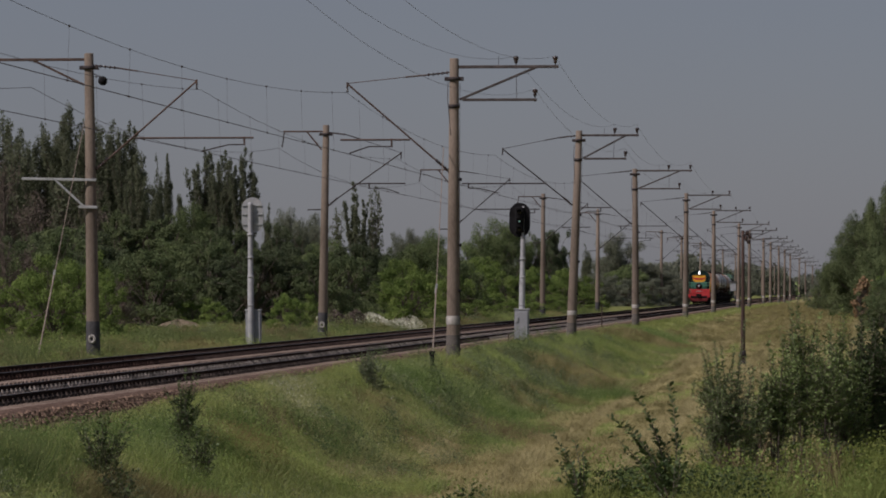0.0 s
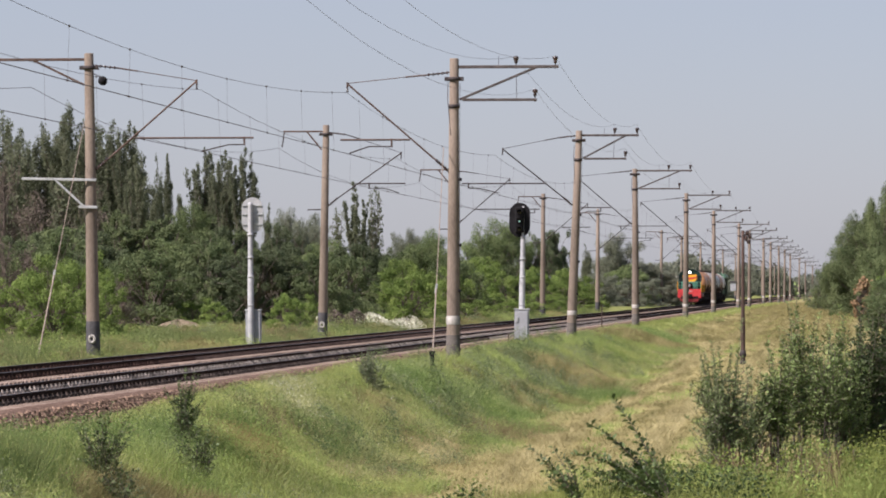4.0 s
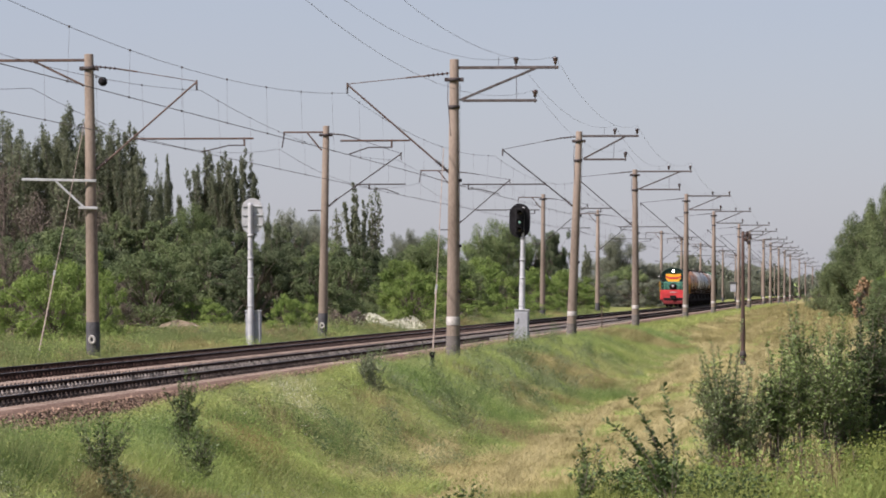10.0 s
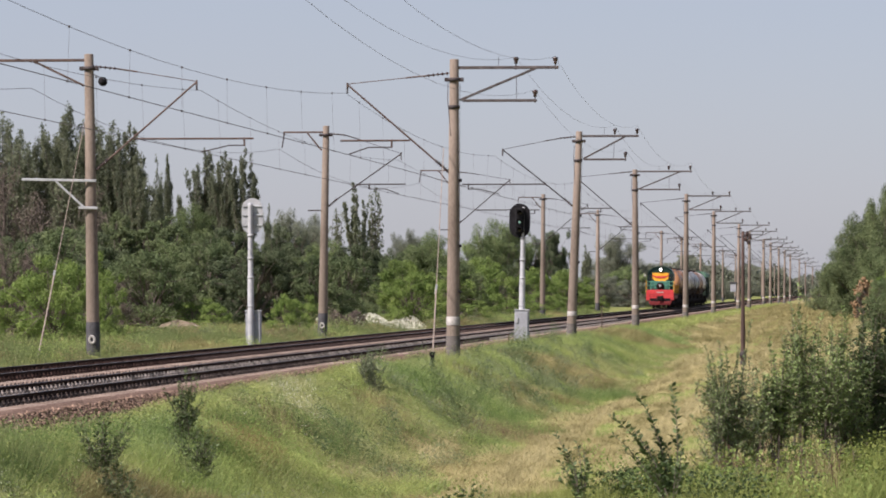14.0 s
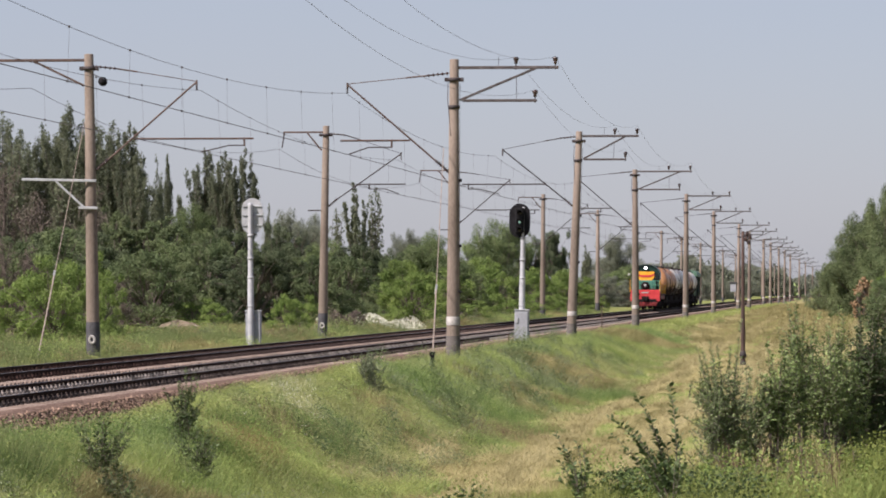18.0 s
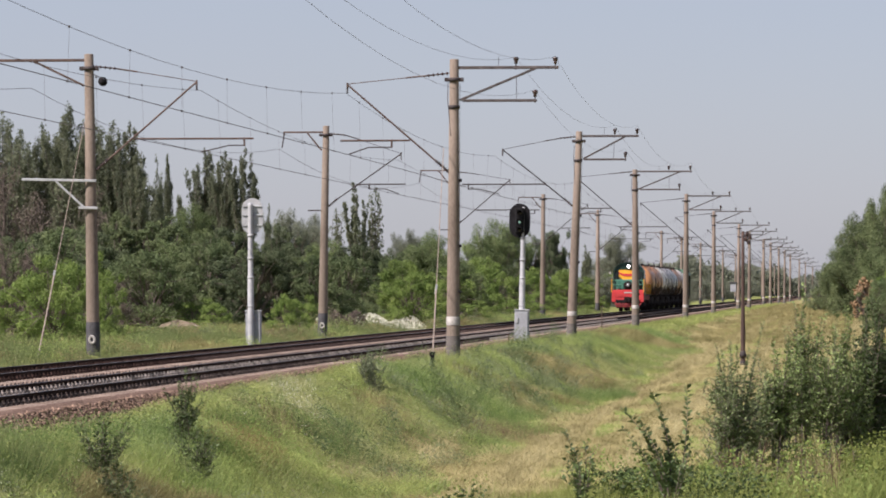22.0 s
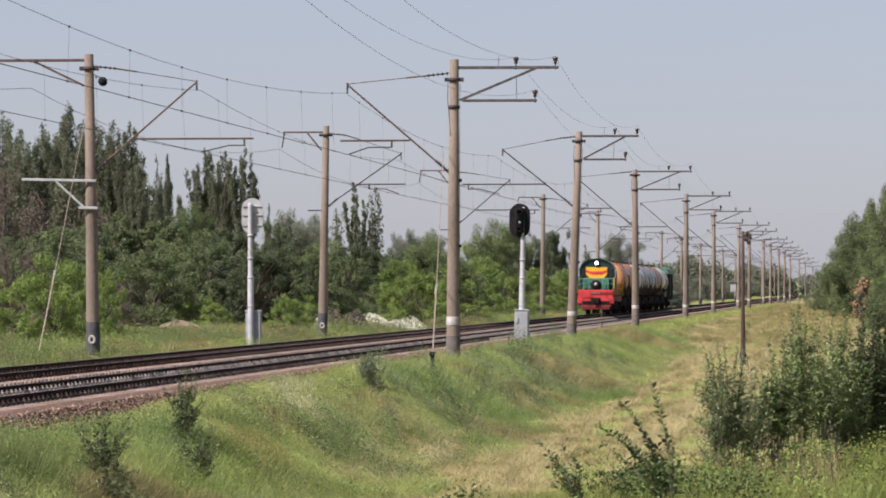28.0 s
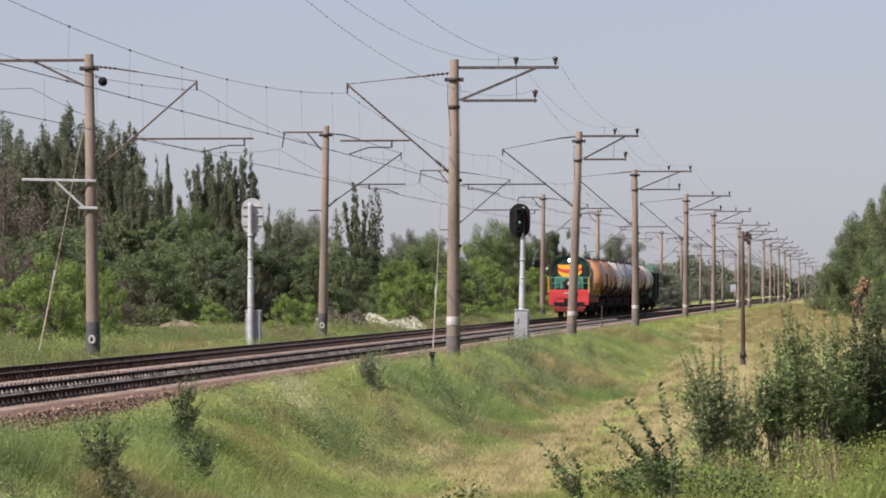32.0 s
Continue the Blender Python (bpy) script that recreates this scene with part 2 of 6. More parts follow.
# ---- mesh tools ----
class Shape:
    """Gathers simple solids into one mesh."""
    def __init__(self):
        self.v, self.f, self.s = [], [], []

    def add(self, verts, faces, smooth=False):
        k = len(self.v)
        self.v += [tuple(p) for p in verts]
        self.f += [[k + i for i in f] for f in faces]
        self.s += [smooth] * len(faces)
        return self

    def box(self, c, size, rz=0.0, ry=0.0, rx=0.0, b=0.012):
        """A block with chamfered edges."""
        hx, hy, hz = (s / 2 for s in size)
        b = min(b, hx * 0.4, hy * 0.4, hz * 0.4)
        m = Matrix.Translation(c) @ Euler((radians(rx), radians(ry), radians(rz))).to_matrix().to_4x4()
        vs, ix = [], {}
        for sx in (-1, 1):
            for sy in (-1, 1):
                for sz in (-1, 1):
                    for ax in range(3):
                        p = [sx * (hx - b), sy * (hy - b), sz * (hz - b)]
                        p[ax] += (sx, sy, sz)[ax] * b
                        ix[sx, sy, sz, ax] = len(vs)
                        vs.append(m @ Vector(p))
        fs = []
        for ax in range(3):
            o1, o2 = (ax + 1) % 3, (ax + 2) % 3
            for s in (-1, 1):
                q = []
                for s1, s2 in ((-1, -1), (1, -1), (1, 1), (-1, 1)):
                    k = [0, 0, 0]
                    k[ax], k[o1], k[o2] = s, s1, s2
                    q.append(ix[(*k, ax)])
                fs.append(q if s > 0 else q[::-1])
            for s1 in (-1, 1):
                for s2 in (-1, 1):
                    e = []
                    for s in (-1, 1):
                        k = [0, 0, 0]
                        k[ax], k[o1], k[o2] = s, s1, s2
                        e.append((ix[(*k, o1)], ix[(*k, o2)]))
                    q = [e[0][0], e[1][0], e[1][1], e[0][1]]
                    fs.append(q if s1 * s2 < 0 else q[::-1])
        for sx in (-1, 1):
            for sy in (-1, 1):
                for sz in (-1, 1):
                    q = [ix[sx, sy, sz, a] for a in range(3)]
                    fs.append(q if sx * sy * sz > 0 else q[::-1])
        return self.add(vs, fs)

    def rod(self, p, q, r0, r1=None, n=8, caps=True):
        p, q = Vector(p), Vector(q)
        r1 = r0 if r1 is None else r1
        d = (q - p).normalized()
        a = d.orthogonal().normalized()
        c = d.cross(a)
        vs = []
        for o, r in ((p, r0), (q, r1)):
            vs += [o + (a * math.cos(t) + c * math.sin(t)) * r for t in (2 * math.pi * i / n for i in range(n))]
        self.add(vs, [(i, (i + 1) % n, n + (i + 1) % n, n + i) for i in range(n)], n > 5)
        if caps:
            self.add(vs[:n], [tuple(range(n))[::-1]])
            self.add(vs[n:], [tuple(range(n))])
        return self

    def path(self, pts, r, n=5):
        for p, q in zip(pts, pts[1:]):
            self.rod(p, q, r, n=n, caps=False)
        return self

    def tube(self, pts, r, n=5):
        """One unbroken thin tube through the points."""
        pts = [Vector(p) for p in pts]
        vs = []
        for i, p in enumerate(pts):
            d = (pts[min(i + 1, len(pts) - 1)] - pts[max(i - 1, 0)]).normalized()
            a = d.cross(Vector((0, 0, 1))).normalized()
            b = a.cross(d)
            vs += [p + (a * math.cos(t) + b * math.sin(t)) * r for t in (2 * math.pi * k / n for k in range(n))]
        return self.add(vs, [(i * n + k, i * n + (k + 1) % n, (i + 1) * n + (k + 1) % n, (i + 1) * n + k) for i in range(len(pts) - 1) for k in range(n)], True)

    def lathe(self, rings, n=20, axis="z", at=(0, 0, 0)):
        """rings: (distance along the axis, radius)."""
        vs = []
        for h, r in rings:
            for i in range(n):
                t = 2 * math.pi * i / n
                c, s = r * math.cos(t), r * math.sin(t)
                p = (c, s, h) if axis == "z" else (c, h, s) if axis == "y" else (h, c, s)
                vs.append(Vector(p) + Vector(at))
        fs = [(k * n + i, k * n + (i + 1) % n, (k + 1) * n + (i + 1) % n, (k + 1) * n + i) for k in range(len(rings) - 1) for i in range(n)]
        if axis == "y":
            fs = [f[::-1] for f in fs]
        return self.add(vs, fs, True)

    def extrude(self, outline, y0, y1):
        """A closed outline in x and z, drawn along y."""
        n = len(outline)
        vs = [(x, y0, z) for x, z in outline] + [(x, y1, z) for x, z in outline]
        fs = [(i, (i + 1) % n, n + (i + 1) % n, n + i) for i in range(n)] + [tuple(range(n))[::-1], tuple(range(n, 2 * n))]
        return self.add(vs, fs)

    def mesh(self, name):
        me = bpy.data.meshes.new(name)
        me.from_pydata(self.v, [], self.f)
        me.polygons.foreach_set("use_smooth", self.s)
        me.update()
        return me


def quick_mesh(name, v, f):
    """A mesh from numpy arrays of corners and of equal-sized faces."""
    me = bpy.data.meshes.new(name)
    n, k = f.shape
    me.vertices.add(len(v))
    me.vertices.foreach_set("co", np.ascontiguousarray(v, dtype=np.float32).ravel())
    me.loops.add(n * k)
    me.loops.foreach_set("vertex_index", np.ascontiguousarray(f, dtype=np.int32).ravel())
    me.polygons.add(n)
    me.polygons.foreach_set("loop_start", np.arange(0, n * k, k, dtype=np.int32))
    me.update(calc_edges=True)
    me.validate()
    return me


def solid(name, shape, mat, parent=None, label="", at=None):
    """One mesh object: a thing, or a part under its thing."""
    me = shape.mesh(name) if isinstance(shape, Shape) else shape
    if not me.materials:
        me.materials.append(M[mat])
    ob = new(name, me)
    if parent:
        ob.parent = parent
    if at is not None:
        ob.matrix_basis = at
    return tagged(ob, label=label)


def thing(name, m, label, category, group="", kind=""):
    ob = new(name)
    ob.empty_display_size = 0.3
    ob.matrix_basis = m
    return tagged(ob, label, category, group, kind)


# ---- plan: u across the line to the right of the nearer track's middle, v along it away from the camera ----
TURN = -5.353
SN, CS = math.sin(radians(-TURN)), math.cos(radians(-TURN))
FAR = -4.27


def place(u, v, z=0.0, turn=0.0):
    return pose(-16.5 + v * SN + u * CS, v * CS - u * SN, z, 0, 0, TURN + turn)


def uv(x, y):
    return (x + 16.5) * CS - y * SN, (x + 16.5) * SN + y * CS


def at_y(u, y):
    return (y + u * SN) / CS


def step(a, b, t):
    t = np.clip((t - a) / (b - a), 0, 1)
    return t * t * (3 - 2 * t)


def field_level(v):
    return np.interp(v, [0, 60, 150, 200, 260, 340, 450, 700, 3000], [-1.9, -1.95, -1.9, -1.55, -1.15, -0.8, -0.35, -0.25, -0.25])


def ground_z(x, y):
    """Height of the ground: track bed, its bank, the lower field, and the rise on which the camera stands."""
    x, y = np.asarray(x, float), np.asarray(y, float)
    u, v = (x + 16.5) * CS - y * SN, (x + 16.5) * SN + y * CS
    bump = 0.10 * np.sin(v * 0.21 + u * 0.5) + 0.07 * np.sin(v * 0.53 - u * 0.9 + 1.3) + 0.05 * np.sin(v * 1.1 + u * 1.7)
    low = field_level(v)
    z = -0.42 + (low + 0.42) * step(3.6, 7.4, u) + 1.35 * bump * step(2.6, 4.0, u) * (1 - 0.8 * step(5.5, 8.0, u))
    z = np.where(u < 2.6, -0.55 + 0.13 * step(1.9, 2.6, u), z)
    z = np.where(u < -6.5, -0.55 + 0.45 * step(-6.5, -8.5, u) + 0.08 * np.sin(v * 0.13 + u * 0.3), z)
    z = z - 0.22 * step(108, 84, v) * step(1.5, 2.2, u) * step(5.4, 3.2, u)
    rise = np.maximum(np.maximum(step(70, 52, y) * step(-3.0, 1.5, x), step(82, 58, y) * step(2.5, 5.5, x)), step(40, 18, y) * step(-9, -3, x))
    z = z + (0.28 - 0.0155 * np.clip(y, 0, 70) - z) * np.clip(rise, 0, 1) * step(6.0, 9.0, u)
    return z


# ---- ground ----
def build_ground():
    us = np.concatenate([-np.geomspace(2500, 40, 16), np.arange(-36, -9, 1.5), np.arange(-9, 2, 0.55), np.arange(2, 24, 0.4), np.arange(24, 60, 2.5), np.geomspace(60, 2500, 14)])
    vs = np.concatenate([[-2500, -800, -250, -80], np.arange(-40, 30, 4), np.arange(30, 170, 0.9), np.arange(170, 420, 3), np.geomspace(420, 4500, 40)])
    uu, vv = np.meshgrid(us, vs)
    x, y = -16.5 + vv * SN + uu * CS, vv * CS - uu * SN
    z = ground_z(x, y)
    n, m = len(vs), len(us)
    i = (np.arange(n - 1)[:, None] * m + np.arange(m - 1)[None]).ravel()
    f = np.stack([i, i + 1, i + m + 1, i + m], 1)
    me = quick_mesh("ground", np.stack([x.ravel(), y.ravel(), z.ravel()], 1), f)
    me.materials.append(M["earth"])
    me.materials.append(M["dry_earth"])
    uc, vc = uu.ravel()[f].mean(1), vv.ravel()[f].mean(1)
    edge = 6.6 + 0.8 * np.sin(vc * 0.11) + 0.5 * np.sin(vc * 0.41) - step(170, 420, vc) * 1.5
    dry = (uc > edge) & (uc < 60) & (vc > 78)
    me.polygons.foreach_set("material_index", dry.astype(np.int32))
    me.polygons.foreach_set("use_smooth", np.ones(len(f), bool))
    tagged(new("ground", me), "grassy ground with a strip of dry straw-coloured field", "ground", kind="structure")


build_ground()


def build_bed():
    s = Shape()
    s.extrude([(2.9, -1.0), (2.45, -0.62), (1.84, -0.245), (1.62, -0.190), (1.44, -0.1822), (0.6, -0.1816), (-0.6, -0.1816), (-1.7, -0.24), (-2.15, -0.33), (-2.6, -0.24), (FAR + 0.6, -0.19), (FAR - 0.6, -0.19), (FAR - 1.75, -0.24), (FAR - 2.6, -0.62)][::-1], -150, 2600)
    ob = solid("trackbed", s, "ballast", at=place(0, 0))
    tagged(ob, "reddish crushed stone bed under two tracks", "trackbed", kind="structure")
    rng = np.random.default_rng(5)
    k = 27000
    v = 58 + 110 * rng.random(k) ** 1.4
    u = np.where(rng.random(k) < 0.85, 1.74 + 1.0 * rng.random(k), np.where(rng.random(k) < 0.5, -2.15 + 1.2 * (rng.random(k) - 0.5), -0.6 + 1.2 * rng.random(k)))
    z = np.interp(u, [-2.6, -2.15, -1.7, 0, 1.62, 1.84, 2.45, 2.9], [-0.24, -0.33, -0.24, -0.20, -0.225, -0.265, -0.62, -1.0]) + 0.012
    r = rng.uniform(0.022, 0.066, k)
    base = np.array([(1, 0, 0), (-1, 0, 0), (0, 1, 0), (0, -1, 0), (0, 0, 1), (0, 0, -1)], float)
    tri = np.array([(0, 2, 4), (2, 1, 4), (1, 3, 4), (3, 0, 4), (2, 0, 5), (1, 2, 5), (3, 1, 5), (0, 3, 5)])
    p = base[None] * r[:, None, None] * rng.uniform(0.55, 1.25, (k, 6, 1)) + rng.normal(0, 0.2, (k, 6, 3)) * r[:, None, None]
    p[:, :, 2] *= 0.6
    p += np.stack([u, v, z], 1)[:, None]
    f = (tri[None] + 6 * np.arange(k)[:, None, None]).reshape(-1, 3)
    solid("ballast_stones", quick_mesh("ballast_stones", p.reshape(-1, 3), f), "stone", at=place(0, 0))
    tagged(bpy.data.objects["ballast_stones"], "loose angular reddish ballast stones beside the rails", "gravel", kind="stuff")


build_bed()


# ---- two tracks: rails, sleepers with their fastenings ----
def sleeper_mesh():
    s = Shape()
    s.extrude([(-1.45, -0.42), (1.45, -0.42), (1.45, -0.186), (1.42, -0.18), (0.5, -0.181), (-0.5, -0.181), (-1.42, -0.18), (-1.45, -0.186)], -0.135, 0.135)
    return s.mesh("sleeper")


def fastener_mesh():
    s = Shape()
    for side in (-1, 1):
        s.box((side * 0.11, 0, -0.142), (0.10, 0.15, 0.07))
        s.rod((side * 0.115, 0, -0.11), (side * 0.115, 0, -0.068), 0.026, n=6)
        s.box((side * 0.175, 0.05, -0.15), (0.035, 0.05, 0.06))
    s.box((0, 0, -0.172), (0.40, 0.18, 0.025))
    return s.mesh("fastening")


def build_tracks():
    sm, fm = sleeper_mesh(), fastener_mesh()
    sm.materials.append(M["sleeper"])
    fm.materials.append(M["fastener"])
    dark = fm.copy()
    dark.materials[0] = M["fastener_rust"]
    oily = fm.copy()
    oily.materials[0] = M["fastener_dark"]
    web = [(-0.075, -0.16), (0.075, -0.16), (0.07, -0.148), (0.012, -0.125), (0.012, -0.055), (0.037, -0.042), (0.037, -0.006), (-0.037, -0.006), (-0.036, -0.035), (-0.010, -0.05), (-0.012, -0.13), (-0.07, -0.148)]
    top = [(-0.034, -0.006), (0.034, -0.006), (0.030, 0.0), (-0.030, 0.0)]
    rng = random.Random(3)
    for u0, count, fast in ((0.0, 260, fm), (FAR, 150, dark)):
        track = thing("railway_track", place(u0, 0), "rusty rails on dusty concrete sleepers in reddish ballast", "railway track", "railway tracks", "structure")
        for side in (-0.797, 0.797):
            rail = solid("rail", Shape().extrude([(x + side, z) for x, z in web], -150, 2600), "rail", track, "dark rusty steel rail")
            solid("rail_head", Shape().extrude([(x + side, z) for x, z in top], -150, 2600), "rail_head", rail, "worn brighter running surface")
        v = 58.0
        for i in range(count):
            ob = solid("sleeper", sm, "sleeper", track, at=pose(rng.uniform(-0.015, 0.015), v, rng.uniform(0.0, 0.001), 0, 0, rng.uniform(-0.4, 0.4)))
            for side, me in ((-0.797, fast), (0.797, oily if fast == fm else fast)):
                solid("fastening", me, "fastener", ob, at=pose(side, 0, 0))
            v += 0.5
        k = int((700 - v) / 0.5)
        blocks = [(np.array(me.vertices and [q.co[:] for q in me.vertices]), [list(p.vertices) for p in me.polygons], dx) for me, dx in ((sm, 0.0), (fm, -0.797), (fm, 0.797))]
        for name, mat, use in (("distant_sleepers", "sleeper", blocks[:1]), ("distant_fastenings", "fastener" if fast == fm else "rust", blocks[1:])):
            s = Shape()
            for i in range(k if name == "distant_sleepers" else 260):
                for co, fs, dx in use:
                    s.add(co + np.array([dx, v + 0.5 * i, 0]), fs)
            tagged(solid(name, s, mat, track), kind="stuff")


build_tracks()


# ---- overhead line: concrete posts with their brackets ----
def insulator(s, p, q, r=0.06, discs=5):
    """One ribbed porcelain body from p to q."""
    p, q = Vector(p), Vector(q)
    d = (q - p).normalized()
    a = d.cross(Vector((0, 1, 0.01))).normalized()
    b, n, vs = d.cross(a), 10, []
    rings = [(0, 0.0), (0, 0.45)]
    for i in range(discs):
        rings += [((i + f) / discs, k) for f, k in ((0.3, 0.45), (0.38, 1.0), (0.5, 0.95), (0.7, 0.45))]
    rings += [(1, 0.45), (1, 0.0)]
    for t, k in rings:
        vs += [p.lerp(q, t) + (a * math.cos(c) + b * math.sin(c)) * r * k for c in (2 * math.pi * e / n for e in range(n))]
    s.add(vs, [(k * n + i, k * n + (i + 1) % n, (k + 1) * n + (i + 1) % n, (k + 1) * n + i) for k in range(len(rings) - 1) for i in range(n)], True)


def pin_insulator(x, z):
    s = Shape()
    s.rod((x, 0, z - 0.12), (x, 0, z + 0.10), 0.02, n=6)
    s.lathe([(z + 0.06, 0.02), (z + 0.07, 0.055), (z + 0.13, 0.06), (z + 0.15, 0.05), (z + 0.20, 0.085), (z + 0.27, 0.09), (z + 0.30, 0.03), (z + 0.305, 0.0)], 12, at=(x, 0, 0))
    return s


def shear(ob, lean):
    """Leans a post while its arms stay level."""
    k = math.tan(radians(lean))
    for o in ob.children_recursive:
        for p in o.data.vertices:
            p.co.x += k * p.co.z


def post(u, v, top, side, reverse, band, lean=0.0, plain=False, ring=False, far_arm=True, tip=8.70, reach_k=1.0, arm_drop=0.0):
    """side: +1 where the line's field lies at greater u. The bracket reaches over the track on the other side."""
    base = float(ground_z(*(place(u, v).translation[:2]))) - 0.25
    where = "line side" if side > 0 else "far side"
    ob = thing("catenary_post", place(u, v, base), "tall tapered concrete catenary post with %s" % ("dark base and white ring" if ring else "a white painted band" if band else "a dark base"), "utility pole", "catenary posts along the %s" % where)
    h = top - base
    body = Shape().lathe([(0.0, 0.225), (h * 0.5, 0.185), (h - 0.02, 0.148), (h, 0.135), (h, 0.0)], 20)
    solid("post_body", body, "concrete", ob)
    g = 0.25 - base * 0  # ground line above the foot
    hc = 1.07 if ring else 0.80
    solid("base_coat", Shape().lathe([(0.0, 0.232), (g + hc - 0.05, 0.226), (g + hc, 0.220)], 20), "foot_coat" if band else "tar", ob, "dark bitumen-coated foot")
    if band:
        hb = 0.27 if v < 150 else 0.2
        solid("paint_band", Shape().lathe([(g + 1.15, 0.2200), (g + 1.16, 0.2235), (g + 1.15 + hb, 0.2215), (g + 1.16 + hb, 0.2180)], 20), "whitewash", ob, "flaking white painted band")
    if ring:
        s = Shape()
        for i in range(16):
            a, b = (2 * math.pi * k / 16 for k in (i, i + 1))
            s.rod((0.09 * math.cos(a), -0.236, g + 0.50 + 0.11 * math.sin(a)), (0.09 * math.cos(b), -0.236, g + 0.50 + 0.11 * math.sin(b)), 0.042, n=5)
        solid("number_ring", s, "whitewash", ob, "white painted ring")
    for k, z in enumerate((8.85, 7.95) if side > 0 else (9.15,)):
        s = Shape().lathe([(z - base - 0.06, 0.17), (z - base - 0.06, 0.21 - 0.02 * k), (z - base + 0.06, 0.21 - 0.02 * k), (z - base + 0.06, 0.165)], 16)
        if k == 0:
            s.box((0.24, 0, z - base), (0.14, 0.16, 0.13)).box((-0.24, 0, z - base), (0.14, 0.16, 0.13))
        solid("clamp", s, "dark_steel", ob, "black steel clamp")
    # bracket over the track
    d, zz = -side, -base
    iron = "rust" if v < 150 else "dark_steel"
    tone = "rusty" if v < 150 else "dark"
    br = solid("bracket", Shape().rod((d * 0.55, 0, 6.15 + zz), (d * 3.52, 0, tip + zz), 0.030, n=8).box((d * 3.52, 0, tip - 0.02 + zz), (0.06, 0.06, 0.16)), iron, ob, tone + " inclined steel bracket")
    s = Shape()
    insulator(s, (d * 0.18, 0, 5.84 + zz), (d * 0.6, 0, 6.2 + zz), 0.075, 6)
    solid("strut_insulator", s, "insulator", br)
    zt = 8.98 if side > 0 else 9.14
    tie = solid("tie_rod", Shape().rod((d * 0.95, 0, zt + zz), (d * 3.5, 0, tip + 0.02 + zz), 0.013, n=6).rod((d * 0.9, 0, zt + zz), (d * 1.6, 0, zt - 0.25 * (zt - 0.02 - tip) + zz), 0.026, n=6), iron, ob)
    s = Shape()
    insulator(s, (d * 0.16, 0, zt + 0.08 + zz), (d * 0.92, 0, zt + zz), 0.055, 5)
    solid("tie_insulator", s, "insulator", tie)
    reach = 5.35 if reverse else 3.75
    drop = 5.05 if reverse else 2.05
    reg = solid("registration_arm", Shape().rod((d * 1.45, 0, 6.86 + zz), (d * reach, 0, 6.86 + zz), 0.032, n=8).box((d * drop, 0, 6.76 + zz), (0.06, 0.05, 0.28)), iron, ob, tone + " horizontal registration arm")
    a = drop + (-0.5 if reverse else 0.75)
    solid("steady_arm", Shape().path([(d * drop, 0, 6.64 + zz), (d * a, 0, 6.64 + zz), (d * (3.62 if reverse else 3.45), 0, 6.42 + zz)], 0.022, 6), "dark_steel", reg)
    hang = Shape()
    insulator(hang, (d * 3.52, 0, tip - 0.08 + zz), (d * 3.52, 0, tip - 0.28 + zz), 0.05, 3)
    solid("hanger", hang, "insulator", br)
    # line arms on the field side
    if side > 0 and not plain:
        r = reach_k
        zz = -base - arm_drop
        arm = solid("cross_arm", Shape().box((0.13 + 1.65 * r, 0, 9.24 + zz), (3.3 * r, 0.09, 0.10)), "arm_steel", ob, "weathered steel cross arm")
        solid("strut", Shape().box((0.13 + 1.32 * r, 0.0, 8.70 + zz), (2.75 * r, 0.07, 0.08), ry=-22.6 / r), "arm_steel", ob)
        low = solid("lower_arm", Shape().box((0.28 + 1.22 * r, 0, 8.16 + zz), (2.45 * r, 0.08, 0.09)), "arm_steel", ob, "weathered steel cross arm")
        for p, x, z in ((arm, 0.13 + 1.9 * r, 9.29), (arm, 0.13 + 3.19 * r, 9.29), (low, 0.28 + 2.38 * r, 8.21)):
            solid("insulator", pin_insulator(x, z + zz), "insulator", p, "dark glazed pin insulator")
        solid("link_rod", Shape().rod((2.05 * r, 0, 8.9 + zz), (2.05 * r, 0, 8.2 + zz), 0.010, n=5), "dark_steel", ob)
        solid("spare_pin", Shape().rod((1.46 * r, 0, 9.2 + zz), (1.46 * r, 0, 9.6 + zz), 0.008, n=5), "dark_steel", arm)
        solid("ground_cable", Shape().tube([(0.20, -0.06, 8.7 + zz), (0.195, -0.06, 7.0 + zz), (0.205, -0.06, 4.0 + zz), (0.235, -0.06, 0.9 + zz), (0.24, -0.06, 0.3)], 0.010), "wire", ob, "thin dark cable down the post")
        for z in (5.55, 3.4, 1.9):
            solid("cable_clip", Shape().box((0.225, -0.06, z + zz), (0.09, 0.10, 0.10)), "black", ob)
        solid("earth_wire", Shape().path([(-0.20, -0.02, 8.8 + zz), (-0.21, -0.03, 8.2 + zz), (-0.09, -0.15, 7.0 + zz)], 0.012, 5), "wire", ob)
    elif side < 0 and far_arm:
        arm = solid("cross_arm", Shape().box((-1.05, 0, 9.28 + zz), (1.9, 0.07, 0.08)), "rust", ob, "weathered steel cross arm")
        solid("strut", Shape().box((-0.55, 0, 8.86 + zz), (1.1, 0.06, 0.07), ry=50), "rust", ob)
        s = Shape()
        insulator(s, (-1.95, 0, 9.24 + zz), (-2.05, 0, 8.55 + zz), 0.05, 4)
        solid("insulator", s, "insulator", arm)
        solid("small_arm", Shape().box((-0.35, 0, 5.65 + zz), (0.9, 0.06, 0.06)), "dark_steel", ob)
    if not ring or v > 160:
        shear(ob, lean)
    return ob


NEAR_U, FAR_U = 3.28, FAR - 3.95
